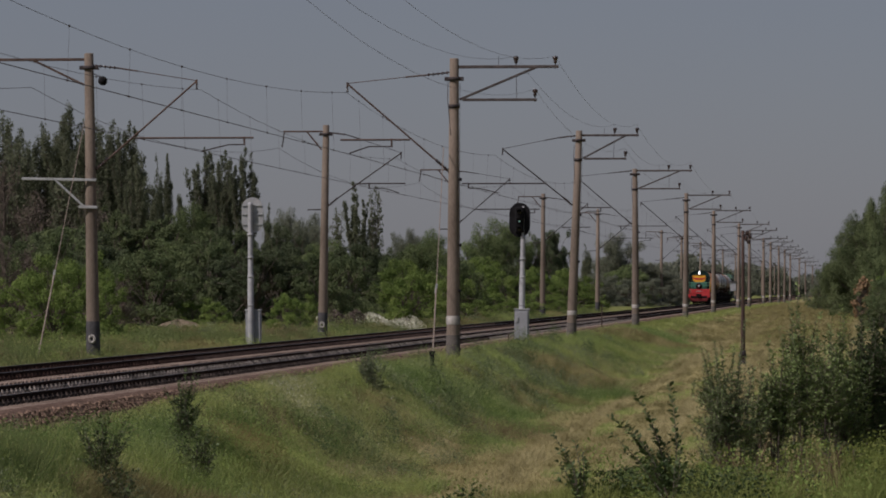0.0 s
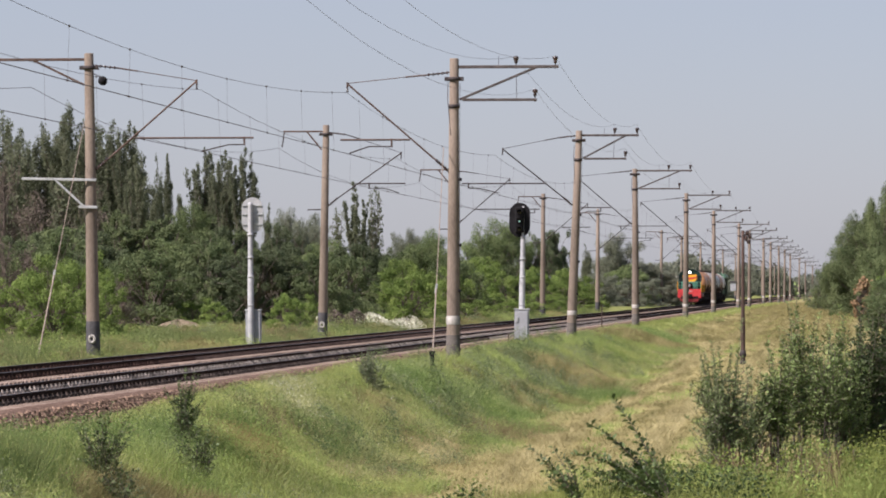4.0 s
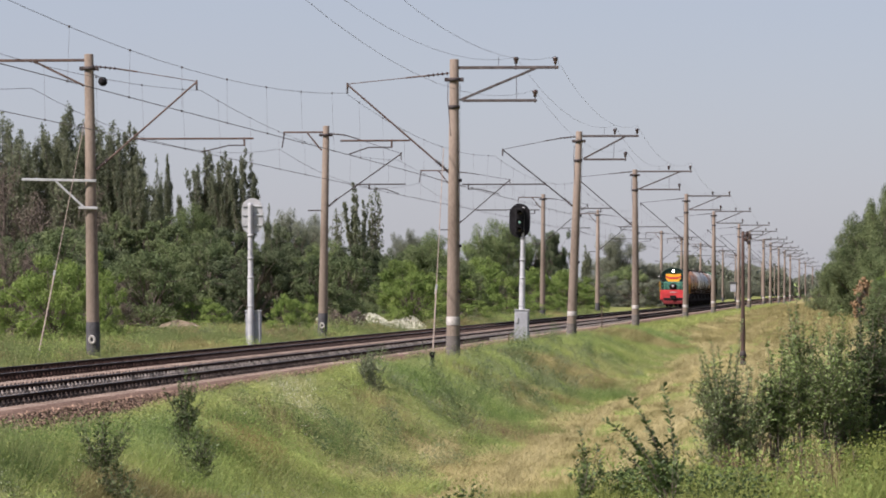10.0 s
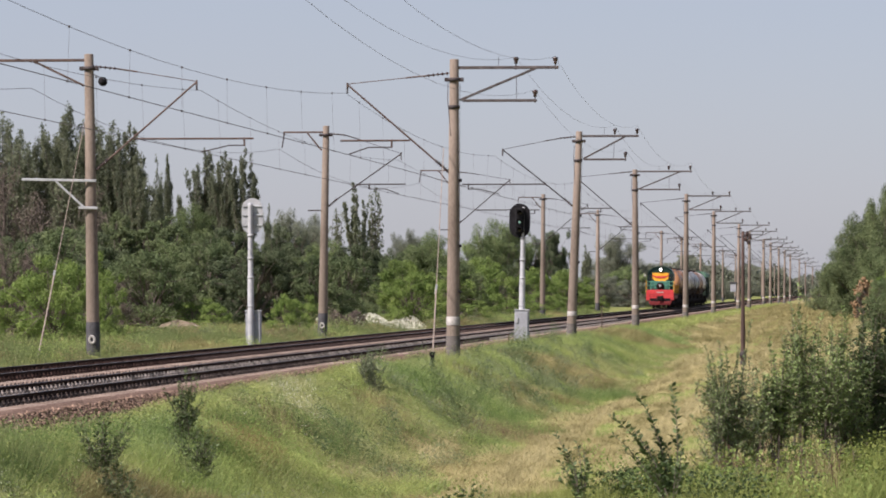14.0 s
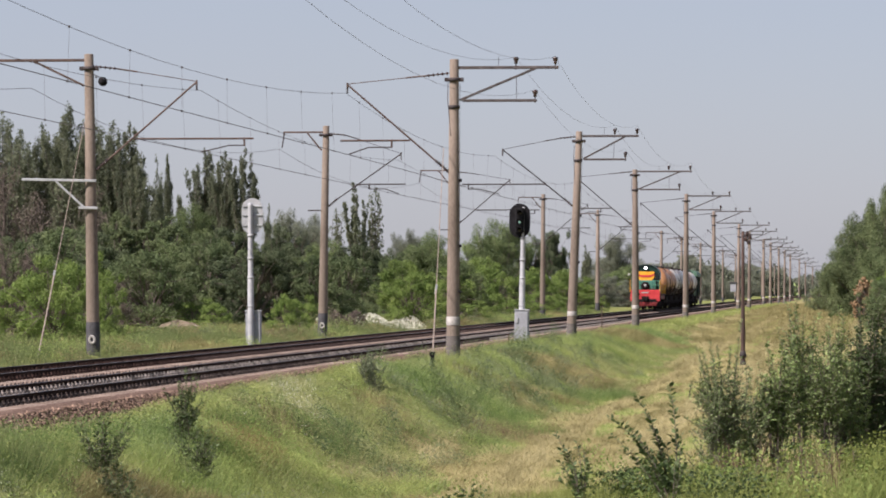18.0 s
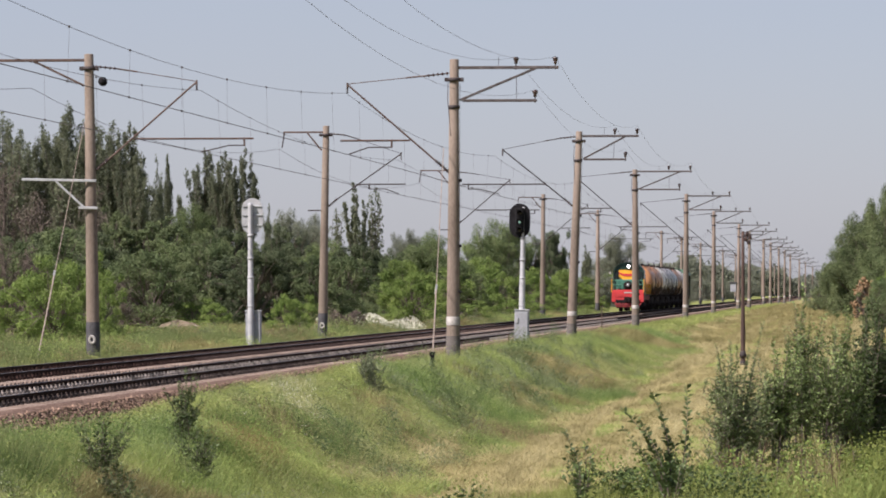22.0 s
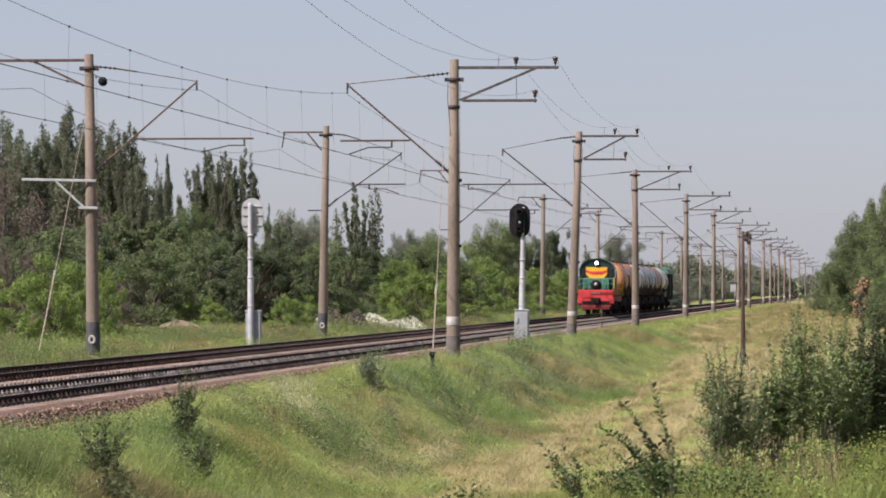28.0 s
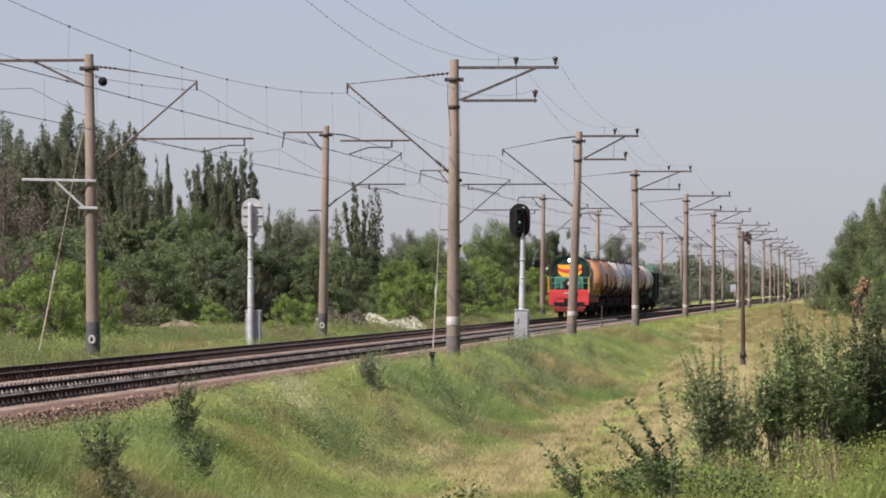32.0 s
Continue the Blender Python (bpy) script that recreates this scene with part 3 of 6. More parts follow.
#         distance, lean, top, arm reversed
NEAR_POSTS = [(66, 0.0, 9.5, True), (144.4, 0.25, 9.52, False), (204, 2.3, 9.30, True), (264, -0.2, 9.18, False), (341, 0.5, 9.40, True), (408, 0.3, 9.24, False),
              (494, 0.6, 9.38, True), (545, 0.2, 9.3, False), (630, 0, 9.3, True), (679, 0.4, 9.3, False), (754, 0, 9.3, True), (813, 0.4, 9.3, False), (883, 0.3, 9.3, True),
              (1022, 0.5, 9.3, False), (1150, 0, 9.3, True), (1341, 0, 9.3, False)]
FAR_POSTS = [(80, 0.0, 9.6, False), (143.1, -0.9, 9.62, True), (204.5, 1.0, 9.58, False), (270, 0.3, 9.55, True), (348, 0.4, 9.52, False), (422, 0.3, 9.66, True), (560, 0.3, 9.5, False), (625, 0.2, 9.5, True),
             (701, 0.3, 9.5, False), (819, 0.2, 9.5, True), (905, 0.2, 9.5, False), (1020, 0, 9.5, True), (1160, 0, 9.5, False), (1340, 0, 9.5, True)]
POSTS = {}
TIPS = {204: 8.46, 204.5: 8.27}
REACH = {204: 0.80}
DROP = {204: 0.16, 264: 0.18}
for y, lean, top, rev in NEAR_POSTS:
    POSTS[y] = post(NEAR_U, at_y(NEAR_U, y), top, 1, rev, True, lean, tip=TIPS.get(y, 8.70), reach_k=REACH.get(y, 1.0), arm_drop=DROP.get(y, 0.0))
for i, (y, lean, top, rev) in enumerate(FAR_POSTS):
    POSTS[y] = post(FAR_U, at_y(FAR_U, y), top, -1, rev, False, lean, ring=i in (1, 2), far_arm=i != 1, tip=TIPS.get(y, 8.70))


def sag_line(a, b, sag, n=14):
    a, b = Vector(a), Vector(b)
    return [a.lerp(b, i / n) - Vector((0, 0, 4 * sag * (i / n) * (1 - i / n))) for i in range(n + 1)]


def build_wires():
    """In the plan's u, v, z. Overhead line of each track: messenger wire, contact wire and their droppers."""
    for u0, posts, pu, d, who in ((0.0, NEAR_POSTS, NEAR_U, -1, "nearer"), (FAR, FAR_POSTS, FAR_U, 1, "farther")):
        ob = thing("overhead_line", place(0, 0), "thin sagging messenger wire with droppers and contact wire over the track", "overhead wire", "overhead wires")
        vs = [(-20.0, True, 8.42)] + [(at_y(pu, y), rev, TIPS.get(y, 8.70) - 0.28) for y, _, _, rev in posts]
        mess, cont = [], []
        for (v0, r0, z0), (v1, r1, z1) in zip(vs, vs[1:]):
            um = pu + d * 3.52
            u_a, u_b = (pu + d * (3.62 if r else 3.45) for r in (r0, r1))
            sag = 0.93 * ((v1 - v0) / 78) ** 2
            line = sag_line((um, v0, z0), (um, v1, z1), min(sag, 1.7))
            mess += line[1:] if mess else line
            cont += [(u_b, v1, 6.40)] if cont else [(u_a, v0, 6.40), (u_b, v1, 6.40)]
            if v0 < 420:
                n = max(4, round((v1 - v0) / 7.5))
                for k in range(n):
                    t = (k + 0.5) / n
                    i = t * 14
                    p = line[int(i)].lerp(line[int(i) + 1], i - int(i))
                    q = Vector((u_a, v0, 6.40)).lerp(Vector((u_b, v1, 6.40)), t)
                    s = Shape().rod(p, q, 0.0035, n=4).box(p, (0.04, 0.08, 0.05)).box(q, (0.04, 0.08, 0.05))
                    solid("dropper", s, "wire", ob)
        solid("messenger_wire", Shape().tube(mess, 0.0068), "wire", ob)
        solid("contact_wire", Shape().tube(cont, 0.011), "wire", ob)
    # three line wires on the nearer posts' arms, one on the farther posts
    for d0, dk, z, sag in ((0.13, 1.9, 9.58, 0.85), (0.13, 3.19, 9.58, 0.85), (0.28, 2.38, 8.5, 0.85)):
        pts = []
        vs = [(-20.0, NEAR_U + d0 + dk)] + [(at_y(NEAR_U, p[0]), NEAR_U + d0 + dk * REACH.get(p[0], 1.0) + math.tan(radians(p[1])) * z) for p in NEAR_POSTS]
        for (v0, u0), (v1, u1) in zip(vs, vs[1:]):
            pts += sag_line((u0, v0, z), (u1, v1, z), 1.38 if v0 < 100 else sag)[1 if pts else 0:]
        tagged(solid("line_wire", Shape().tube(pts, 0.0048), "wire", at=place(0, 0)), "thin sagging line wire on pin insulators", "wire", "line wires")
    pts = []
    vs = [-20.0] + [at_y(FAR_U, p[0]) for p in FAR_POSTS]
    for v0, v1 in zip(vs, vs[1:]):
        pts += sag_line((FAR_U - 2.05, v0, 8.52), (FAR_U - 2.05, v1, 8.52), 0.9)[1 if pts else 0:]
    tagged(solid("feeder_wire", Shape().tube(pts, 0.009), "wire", at=place(0, 0)), "sagging feeder wire beside the farther posts", "wire", "line wires")


build_wires()


def guy(name, top, foot, group):
    ob = thing(name, pose(*foot), "thin steel guy rod running from a post down to its anchor", "guy wire", group)
    p = Vector(top) - Vector(foot)
    solid("stay_wire", Shape().rod(p * 0.33, p, 0.014, n=5), "cord", ob)
    solid("stay_rod", Shape().rod((0, 0, 0), p * 0.33, 0.024, n=6), "cord", ob)
    solid("turnbuckle", Shape().box(p * 0.33, (0.07, 0.07, 0.3), ry=8), "galvanised", ob)
    return ob


def ground_at(x, y):
    return float(ground_z(x, y))


# the two stays near the first pair of posts
g1 = guy("guy_stay", (0.02, 144.2, 6.6), (-0.32, 131, -0.30), "guy stays")
solid("anchor_block", Shape().box((0, 0, 0.14), (0.12, 0.12, 0.4)).box((0.0, 0, 0.36), (0.18, 0.08, 0.12)), "black", g1, "black anchor block")
guy("guy_stay", (-11.6, 142.6, 7.4), (-12.3, 134.0, -0.05), "guy stays")

# extra fittings of the first farther post
pl = POSTS[143.1]
dz = -pl.location.z
solid("line_arm", Shape().box((-1.0, -0.24, 5.52 + dz), (2.45, 0.07, 0.085), ry=1.2), "galvanised", pl, "pale grey steel arm")
solid("arm_strut", Shape().box((-0.65, -0.24, 5.06 + dz), (1.25, 0.06, 0.07), ry=43), "galvanised", pl, "pale grey diagonal strut")
solid("arm_clamp", Shape().box((-0.06, -0.24, 4.62 + dz), (0.62, 0.06, 0.09), ry=2), "galvanised", pl, "pale grey clamp")
solid("cross_arm", Shape().box((-1.85, 0, 9.42 + dz), (3.5, 0.08, 0.09)), "rust", pl, "long rusty cross arm")
solid("strut", Shape().box((-1.05, 0, 9.02 + dz), (1.95, 0.06, 0.07), ry=26), "rust", pl)
ball = solid("insulator_ball", Shape().lathe([(8.57 + dz, 0.02), (8.59 + dz, 0.09), (8.67 + dz, 0.15), (8.77 + dz, 0.15), (8.85 + dz, 0.09), (8.87 + dz, 0.02)], 16, at=(0.46, -0.1, 0)), "black", pl, "round black insulator ball")
solid("hook", Shape().rod((0.16, -0.1, 8.95 + dz), (0.46, -0.1, 8.83 + dz), 0.015, n=5), "dark_steel", ball)
shear(pl, -0.9)


# ---- signals ----
def stadium(w, h, y0, y1, z, n=10):
    r = w / 2
    out = [(r * math.cos(a), z + (h / 2 - r) + r * math.sin(a)) for a in (math.pi * i / n for i in range(n + 1))]
    out += [(r * math.cos(a), z - (h / 2 - r) + r * math.sin(a)) for a in (math.pi + math.pi * i / n for i in range(n + 1))]
    return Shape().extrude(out[::-1], y0, y1)


def signal(u, y, facing, label, lean, shift):
    v = at_y(u, y)
    x0, y0 = place(u, v).translation[:2]
    z0 = ground_at(x0, y0)
    ob = thing("railway_signal", place(u, v, 0) @ pose(0, 0, 0, 0, lean, 0), label, "railway signal", "railway signals")
    solid("mast", Shape().lathe([(z0 - 0.1, 0.13), (2.4, 0.12), (2.5, 0.105), (5.25, 0.09), (5.36, 0.09), (5.38, 0.0)], 18), "mast_paint", ob, "pale grey tubular mast")
    cy, cx = (-0.18, 0.02) if facing > 0 else (0.30, 0.07)
    cab = solid("relay_box", Shape().box((cx, cy, 0.50), (0.58, 0.42, 1.25), b=0.02), "grey_paint", ob, "grey sheet-metal relay box")
    solid("box_lid", Shape().box((cx, cy, 1.14), (0.64, 0.48, 0.05)), "galvanised", cab)
    solid("box_door", Shape().box((cx, cy - 0.22 * facing - 0.0, 0.50), (0.50, 0.03, 1.08), b=0.01), "grey_paint", cab)
    solid("handle", Shape().box((cx - 0.18, cy - 0.25 * facing, 0.72), (0.10, 0.05, 0.22)), "galvanised", cab)
    for z in (1.32, 2.45, 3.2, 4.1):
        solid("mast_collar", Shape().lathe([(z - 0.04, 0.095), (z - 0.04, 0.126), (z + 0.04, 0.124), (z + 0.04, 0.09)], 16), "mast_paint", ob)
    f = facing
    head = solid("backplate", stadium(0.86, 1.42, -0.08, -0.04, 4.80) if f > 0 else stadium(0.84, 1.42, 0.14, 0.18, 4.86), "black" if f > 0 else "galvanised", ob, "black rounded backplate" if f > 0 else "pale grey back of a rounded backplate")
    if f > 0:
        solid("head_case", Shape().box((0, -0.14, 4.80), (0.36, 0.2, 1.05), b=0.05), "black", head)
        for k, z in enumerate((5.12, 4.77, 4.42)):
            s = Shape()
            for i in range(12):
                a, b = (math.pi * (0.0 + 1.0 * j / 12) for j in (i, i + 1))
                s.add([(0.13 * math.cos(a), -0.25, z + 0.13 * math.sin(a)), (0.13 * math.cos(b), -0.25, z + 0.13 * math.sin(b)), (0.12 * math.cos(b), -0.55, z + 0.13 * math.sin(b)), (0.12 * math.cos(a), -0.55, z + 0.13 * math.sin(a)),
                       (0.12 * math.cos(a), -0.25, z + 0.12 * math.sin(a)), (0.12 * math.cos(b), -0.25, z + 0.12 * math.sin(b)), (0.11 * math.cos(b), -0.55, z + 0.12 * math.sin(b)), (0.11 * math.cos(a), -0.55, z + 0.12 * math.sin(a))],
                      [(0, 1, 2, 3), (7, 6, 5, 4), (3, 2, 6, 7)])
            solid("visor", s, "black", head)
            w = 0.55 if k == 1 else 1.0
            solid("lens", Shape().lathe([(-0.25, 0.08 * w), (-0.265, 0.075 * w), (-0.28, 0.045 * w), (-0.285, 0.0)], 16, "y", (0, 0, z - 0.03 * (k == 1))), "signal_green" if k == 1 else "glass", head, "lit pale green lens" if k == 1 else "dark unlit lens")
    else:
        solid("head_case", Shape().box((0.0, 0.26, 4.86), (0.36, 0.16, 1.05), b=0.05), "black", head)
        for z in (4.5, 4.9, 5.25):
            solid("brace", Shape().box((0, 0.11, z), (0.8, 0.03, 0.05)), "galvanised", head)
    for o in (head, *head.children):
        for p in o.data.vertices:
            p.co.x += shift
    return ob


signal(2.75, 181, 1, "black railway signal on a pale grey mast with relay box", 0.9, -0.14)
signal(FAR - 2.95, 173, -1, "pale grey back of a railway signal on its mast", -0.3, 0.06)

# old telegraph pole in the field
tx, ty = 13.95, 205.0
tz = ground_at(tx, ty)
wood = thing("telegraph_pole", pose(tx, ty, tz - 0.3), "old dark wooden pole with broken fittings at its top", "utility pole")
solid("stem", Shape().lathe([(0, 0.115), (2.2, 0.105), (2.3, 0.092), (4.6, 0.080), (6.5, 0.072), (6.5, 0)], 12), "old_wood", wood)
solid("bracket_plate", Shape().box((0.12, 0.0, 6.28), (0.30, 0.16, 0.10), ry=-14).box((0.22, -0.05, 6.02), (0.22, 0.12, 0.08), ry=18).rod((-0.16, 0, 6.18), (0.12, 0, 6.34), 0.03, n=6), "dark_steel", wood, "dark broken bracket fittings")
for x, z in ((0.20, 6.38), (0.33, 6.22), (0.27, 5.98), (0.15, 6.14)):
    solid("insulator", Shape().lathe([(z - 0.10, 0.03), (z - 0.09, 0.085), (z, 0.095), (z + 0.05, 0.07), (z + 0.10, 0.075), (z + 0.13, 0.0)], 10, at=(x, -0.04, 0)), "insulator", wood, "dark broken insulator")
for z in (0.15, 0.62):
    solid("wire_wrap", Shape().lathe([(z, 0.10), (z, 0.150), (z + 0.14, 0.165), (z + 0.30, 0.13), (z + 0.34, 0.085)], 12), "dark_steel", wood)

# cabinet hung on a post, and rusty stakes by the line
cp = POSTS[494]
cz = 1.75 - cp.location.z
cabn = solid("post_cabinet", Shape().box((-0.55, 0, cz + 0.5), (0.62, 0.4, 0.95)), "grey_paint", cp, "pale grey sheet-metal cabinet")
solid("cabinet_roof", Shape().box((-0.55, 0, cz + 1.05), (0.78, 0.55, 0.16)), "tar", cabn)
solid("cabinet_bracket", Shape().box((-0.15, 0, cz + 0.5), (0.5, 0.08, 0.08)), "dark_steel", cabn)
for su, sy, h in ((2.35, 245, 1.5), (2.6, 176, 0.6)):
    sx, sy2 = place(su, at_y(su, sy)).translation[:2]
    tagged(solid("stake", Shape().rod((0, 0, -0.2), (0.02, 0, h), 0.035, 0.03, n=6).box((0, 0, h), (0.09, 0.09, 0.06)), "rust", at=pose(sx, sy2, ground_at(sx, sy2))), "short rusty steel stake beside the track", "stake", "stakes")


# ---- train: shunting locomotive, seven tank wagons, one box wagon; y runs back from the front, z from the rail ----
def wheelset(s_r=0.48):
    s = Shape()
    for x in (-0.797, 0.797):
        s.lathe([(x - 0.07, 0.0), (x - 0.07, s_r), (x + 0.05, s_r), (x + 0.06, s_r + 0.02), (x + 0.07, s_r + 0.02), (x + 0.07, 0.0)], 20, "x")
        for k in range(6):
            a = math.pi * k / 3
            s.box((x * 1.1, 0.25 * math.cos(a), 0.25 * math.sin(a)), (0.05, 0.1, 0.1))
    s.rod((-0.95, 0, 0), (0.95, 0, 0), 0.08, n=10)
    return s.mesh("wheelset")


WHEEL = wheelset()
WHEEL.materials.append(M["running"])
ROLLING = []


def bogie(parent, y, gaps):
    s = Shape()
    span = max(gaps) - min(gaps)
    for x in (-1.02, 1.02):
        s.box((x, y, 0.62), (0.14, span + 0.7, 0.26), b=0.04).box((x, y, 0.42), (0.12, span * 0.45, 0.22), b=0.04)
        for g in gaps:
            s.box((x, y + g, 0.48), (0.2, 0.36, 0.34), b=0.05)
        s.rod((x, y, 0.45), (x, y, 0.85), 0.11, n=10)
    s.box((0, y, 0.72), (2.2, 0.45, 0.26), b=0.04)
    ob = solid("bogie", s, "running", parent, "grimy dark bogie frame")
    for g in gaps:
        w = solid("wheelset", WHEEL, "running", ob, "dark steel wheels on their axle", at=pose(0, y + g, 0.50))
        ROLLING.append((w, y + g))


def coupler(s, y, d):
    s.box((0, y + d * 0.1, 1.06), (0.3, 0.5, 0.28), b=0.04).box((0.08, y - d * 0.22, 1.06), (0.34, 0.22, 0.4), b=0.05).box((-0.12, y - d * 0.3, 1.06), (0.14, 0.2, 0.3), b=0.04)


def arch(w, z0, z1, rise, n=14):
    """Outline with straight sides and a rounded roof."""
    h = w / 2
    out = [(-h, z0), (h, z0), (h, z1)]
    out += [(h * math.cos(a), z1 + rise * math.sin(a) ** 0.8) for a in (math.pi * i / n for i in range(1, n))]
    return out + [(-h, z1)]


def locomotive():
    ob = thing("locomotive", place(FAR, 600), "green and red diesel locomotive with a yellow front panel", "locomotive")
    frame_ = solid("underframe", Shape().box((0, 7.3, 1.25), (2.6, 14.2, 0.42), b=0.03), "dark_red", ob)
    solid("walkway", Shape().box((0, 7.3, 1.52), (3.0, 14.3, 0.08), b=0.01), "dark_steel", frame_)
    beam = solid("buffer_beam", Shape().box((0, 0.16, 1.42), (2.92, 0.3, 1.12), b=0.04), "red", ob, "bright red front beam")
    # flat black plate paints the gap's shade; no opening is cut
    solid("beam_recess", Shape().extrude([(-1.12, 1.08), (1.12, 1.08), (1.02, 0.72), (-1.02, 0.72)][::-1], -0.03, 0.02), "black", beam, "dark opening under the beam")
    solid("plate_bar", Shape().box((0.0, -0.012, 1.72), (0.72, 0.03, 0.10)), "whitewash", beam, "white bar on the beam")
    solid("handrail", Shape().path([(-1.1, -0.05, 1.2), (-1.1, -0.1, 1.5), (-0.4, -0.1, 1.5)], 0.02), "dark_red", beam)
    solid("pilot", Shape().extrude([(-1.25, 0.78), (-1.05, 0.42), (1.05, 0.42), (1.25, 0.78)], -0.12, 0.35).box((0, -0.14, 0.62), (2.2, 0.05, 0.1)), "dark_red", ob, "dirty dark red rail guard")
    s = Shape()
    coupler(s, 0.0, 1)
    s.box((0, -0.02, 1.1), (0.7, 0.12, 0.5))
    solid("coupler", s, "running", ob, "black automatic coupler")
    for x in (-0.6, 0.6, -0.35, 0.35):
        solid("brake_hose", Shape().path([(x, -0.05, 1.0), (x, -0.14, 0.85), (x + 0.04, -0.14, 0.6)], 0.03, 6), "black", ob)
    # low front hood with platform rails
    hood = solid("front_hood", Shape().box((0, 0.75, 2.45), (2.0, 0.85, 0.95), b=0.06), "green_mid", ob, "green low front hood")
    for x in (-0.62, 0.62):
        solid("hood_door", Shape().box((x, 0.315, 2.42), (0.66, 0.03, 0.72), b=0.015), "green_mid", hood)
    solid("horn_box", Shape().lathe([(0.36, 0.40), (0.22, 0.42), (0.16, 0.38), (0.14, 0.0)], 18, "y", (0, 0, 2.36)), "running", hood, "round dark cover")
    solid("lower_lamp", Shape().lathe([(0.15, 0.13), (0.12, 0.12), (0.11, 0.0)], 14, "y", (0, 0, 2.42)), "galvanised", hood)
    for d in (-1, 1):
        s = Shape()
        for x in (1.4, 1.0, 0.55):
            s.rod((d * x, 0.06, 1.95), (d * x, 0.06, 2.86), 0.028, n=6)
        for z in (2.45, 2.86):
            s.rod((d * 1.4, 0.06, z), (d * 0.55, 0.06, z), 0.028, n=6)
        s.rod((d * 1.4, 0.06, 2.86), (d * 1.4, 1.2, 2.86), 0.028, n=6)
        solid("front_railing", s, "green_roof", ob, "pale green platform railing")
    for d in (-1, 1):
        solid("corner_handrail", Shape().rod((d * 1.47, 0.0, 1.75), (d * 1.47, 0.0, 2.95), 0.035, n=6), "yellow", ob, "yellow upright handrail")
    # cab
    cab = solid("cab", Shape().extrude(arch(2.7, 1.56, 3.40, 1.05), 1.2, 4.0), "green_dark", ob, "dark green cab with an arched roof")
    solid("cab_roof", Shape().extrude([(x * 1.03, z + 0.04) for x, z in arch(2.7, 3.36, 3.40, 1.05)[1:]] + [(x * 0.985, z - 0.015) for x, z in arch(2.7, 3.36, 3.40, 1.05)[:0:-1]], 1.06, 4.1), "green_dark", cab)
    panel = solid("front_panel", Shape().extrude([(-0.86, 3.80), (0.86, 3.80), (0.86, 3.22), (0.55, 2.92), (-0.55, 2.92), (-0.86, 3.22)][::-1], 1.12, 1.2), "yellow", cab, "orange-yellow front panel")
    solid("chevron", Shape().extrude([(-0.86, 3.58), (-0.5, 3.46), (0.5, 3.46), (0.86, 3.58), (0.86, 3.42), (0.4, 3.22), (-0.4, 3.22), (-0.86, 3.42)][::-1], 1.095, 1.12), "red", panel, "red chevron stripe")
    for x in (-1.12, 1.12):
        solid("window", Shape().box((x * 0.985, 1.19, 3.3), (0.38, 0.06, 0.78), b=0.03), "glass", cab, "dark front window")
    for x in (-1.395, 1.395):
        for y in (1.9, 3.1):
            solid("window", Shape().box((x, y, 3.3), (0.05, 0.8, 0.75), b=0.02), "glass", cab, "dark side window")
        solid("cab_step", Shape().box((x * 0.98, 4.4, 0.75), (0.25, 0.5, 0.05)).box((x * 0.98, 4.4, 1.1), (0.25, 0.5, 0.05)), "dark_steel", ob)
    lamp = solid("headlamp", Shape().lathe([(1.2, 0.18), (0.98, 0.18), (0.96, 0.15), (1.0, 0.135)], 18, "y", (0, 0, 4.12)), "green_dark", cab)
    solid("lamp_glass", Shape().lathe([(1.0, 0.115), (0.97, 0.09), (0.955, 0.0)], 18, "y", (0, 0, 4.12)), "lamp", lamp, "lit white headlamp")
    mirror = solid("mirror_arm", Shape().path([(-1.38, 1.25, 3.6), (-1.62, 1.15, 3.55)], 0.02, 6), "dark_steel", cab)
    solid("mirror", Shape().lathe([(1.14, 0.11), (1.10, 0.11), (1.09, 0.0)], 14, "y", (-1.64, 0, 3.5)), "whitewash", mirror, "round pale mirror")
    # long hood
    h = solid("long_hood", Shape().extrude(arch(1.9, 1.56, 3.4, 0.42), 4.0, 14.0), "green_dark", ob, "dark green engine hood")
    for k in range(6):
        solid("hood_door", Shape().box((0.965, 4.9 + 1.5 * k, 2.6), (0.03, 1.3, 1.5), b=0.01), "green_dark", h)
    solid("exhaust", Shape().lathe([(3.9, 0.16), (4.25, 0.15), (4.25, 0.0)], 12, at=(0, 8, 0)), "running", h)
    for x in (-1.42, 1.42):
        s = Shape()
        for y in np.arange(4.2, 14.3, 1.4):
            s.rod((x, y, 1.55), (x, y, 2.55), 0.022, n=5)
        for z in (2.05, 2.55):
            s.rod((x, 4.2, z), (x, 14.0, z), 0.022, n=5)
        solid("side_railing", s, "yellow", ob, "faded yellow side railing")
    solid("fuel_tank", Shape().box((0, 7.2, 0.75), (2.3, 3.0, 0.7), b=0.1), "running", ob)
    bogie(ob, 3.0, (-1.75, 0, 1.75))
    bogie(ob, 11.4, (-1.75, 0, 1.75))
    return ob


STAIN = list(range(1000, 3000, 17))


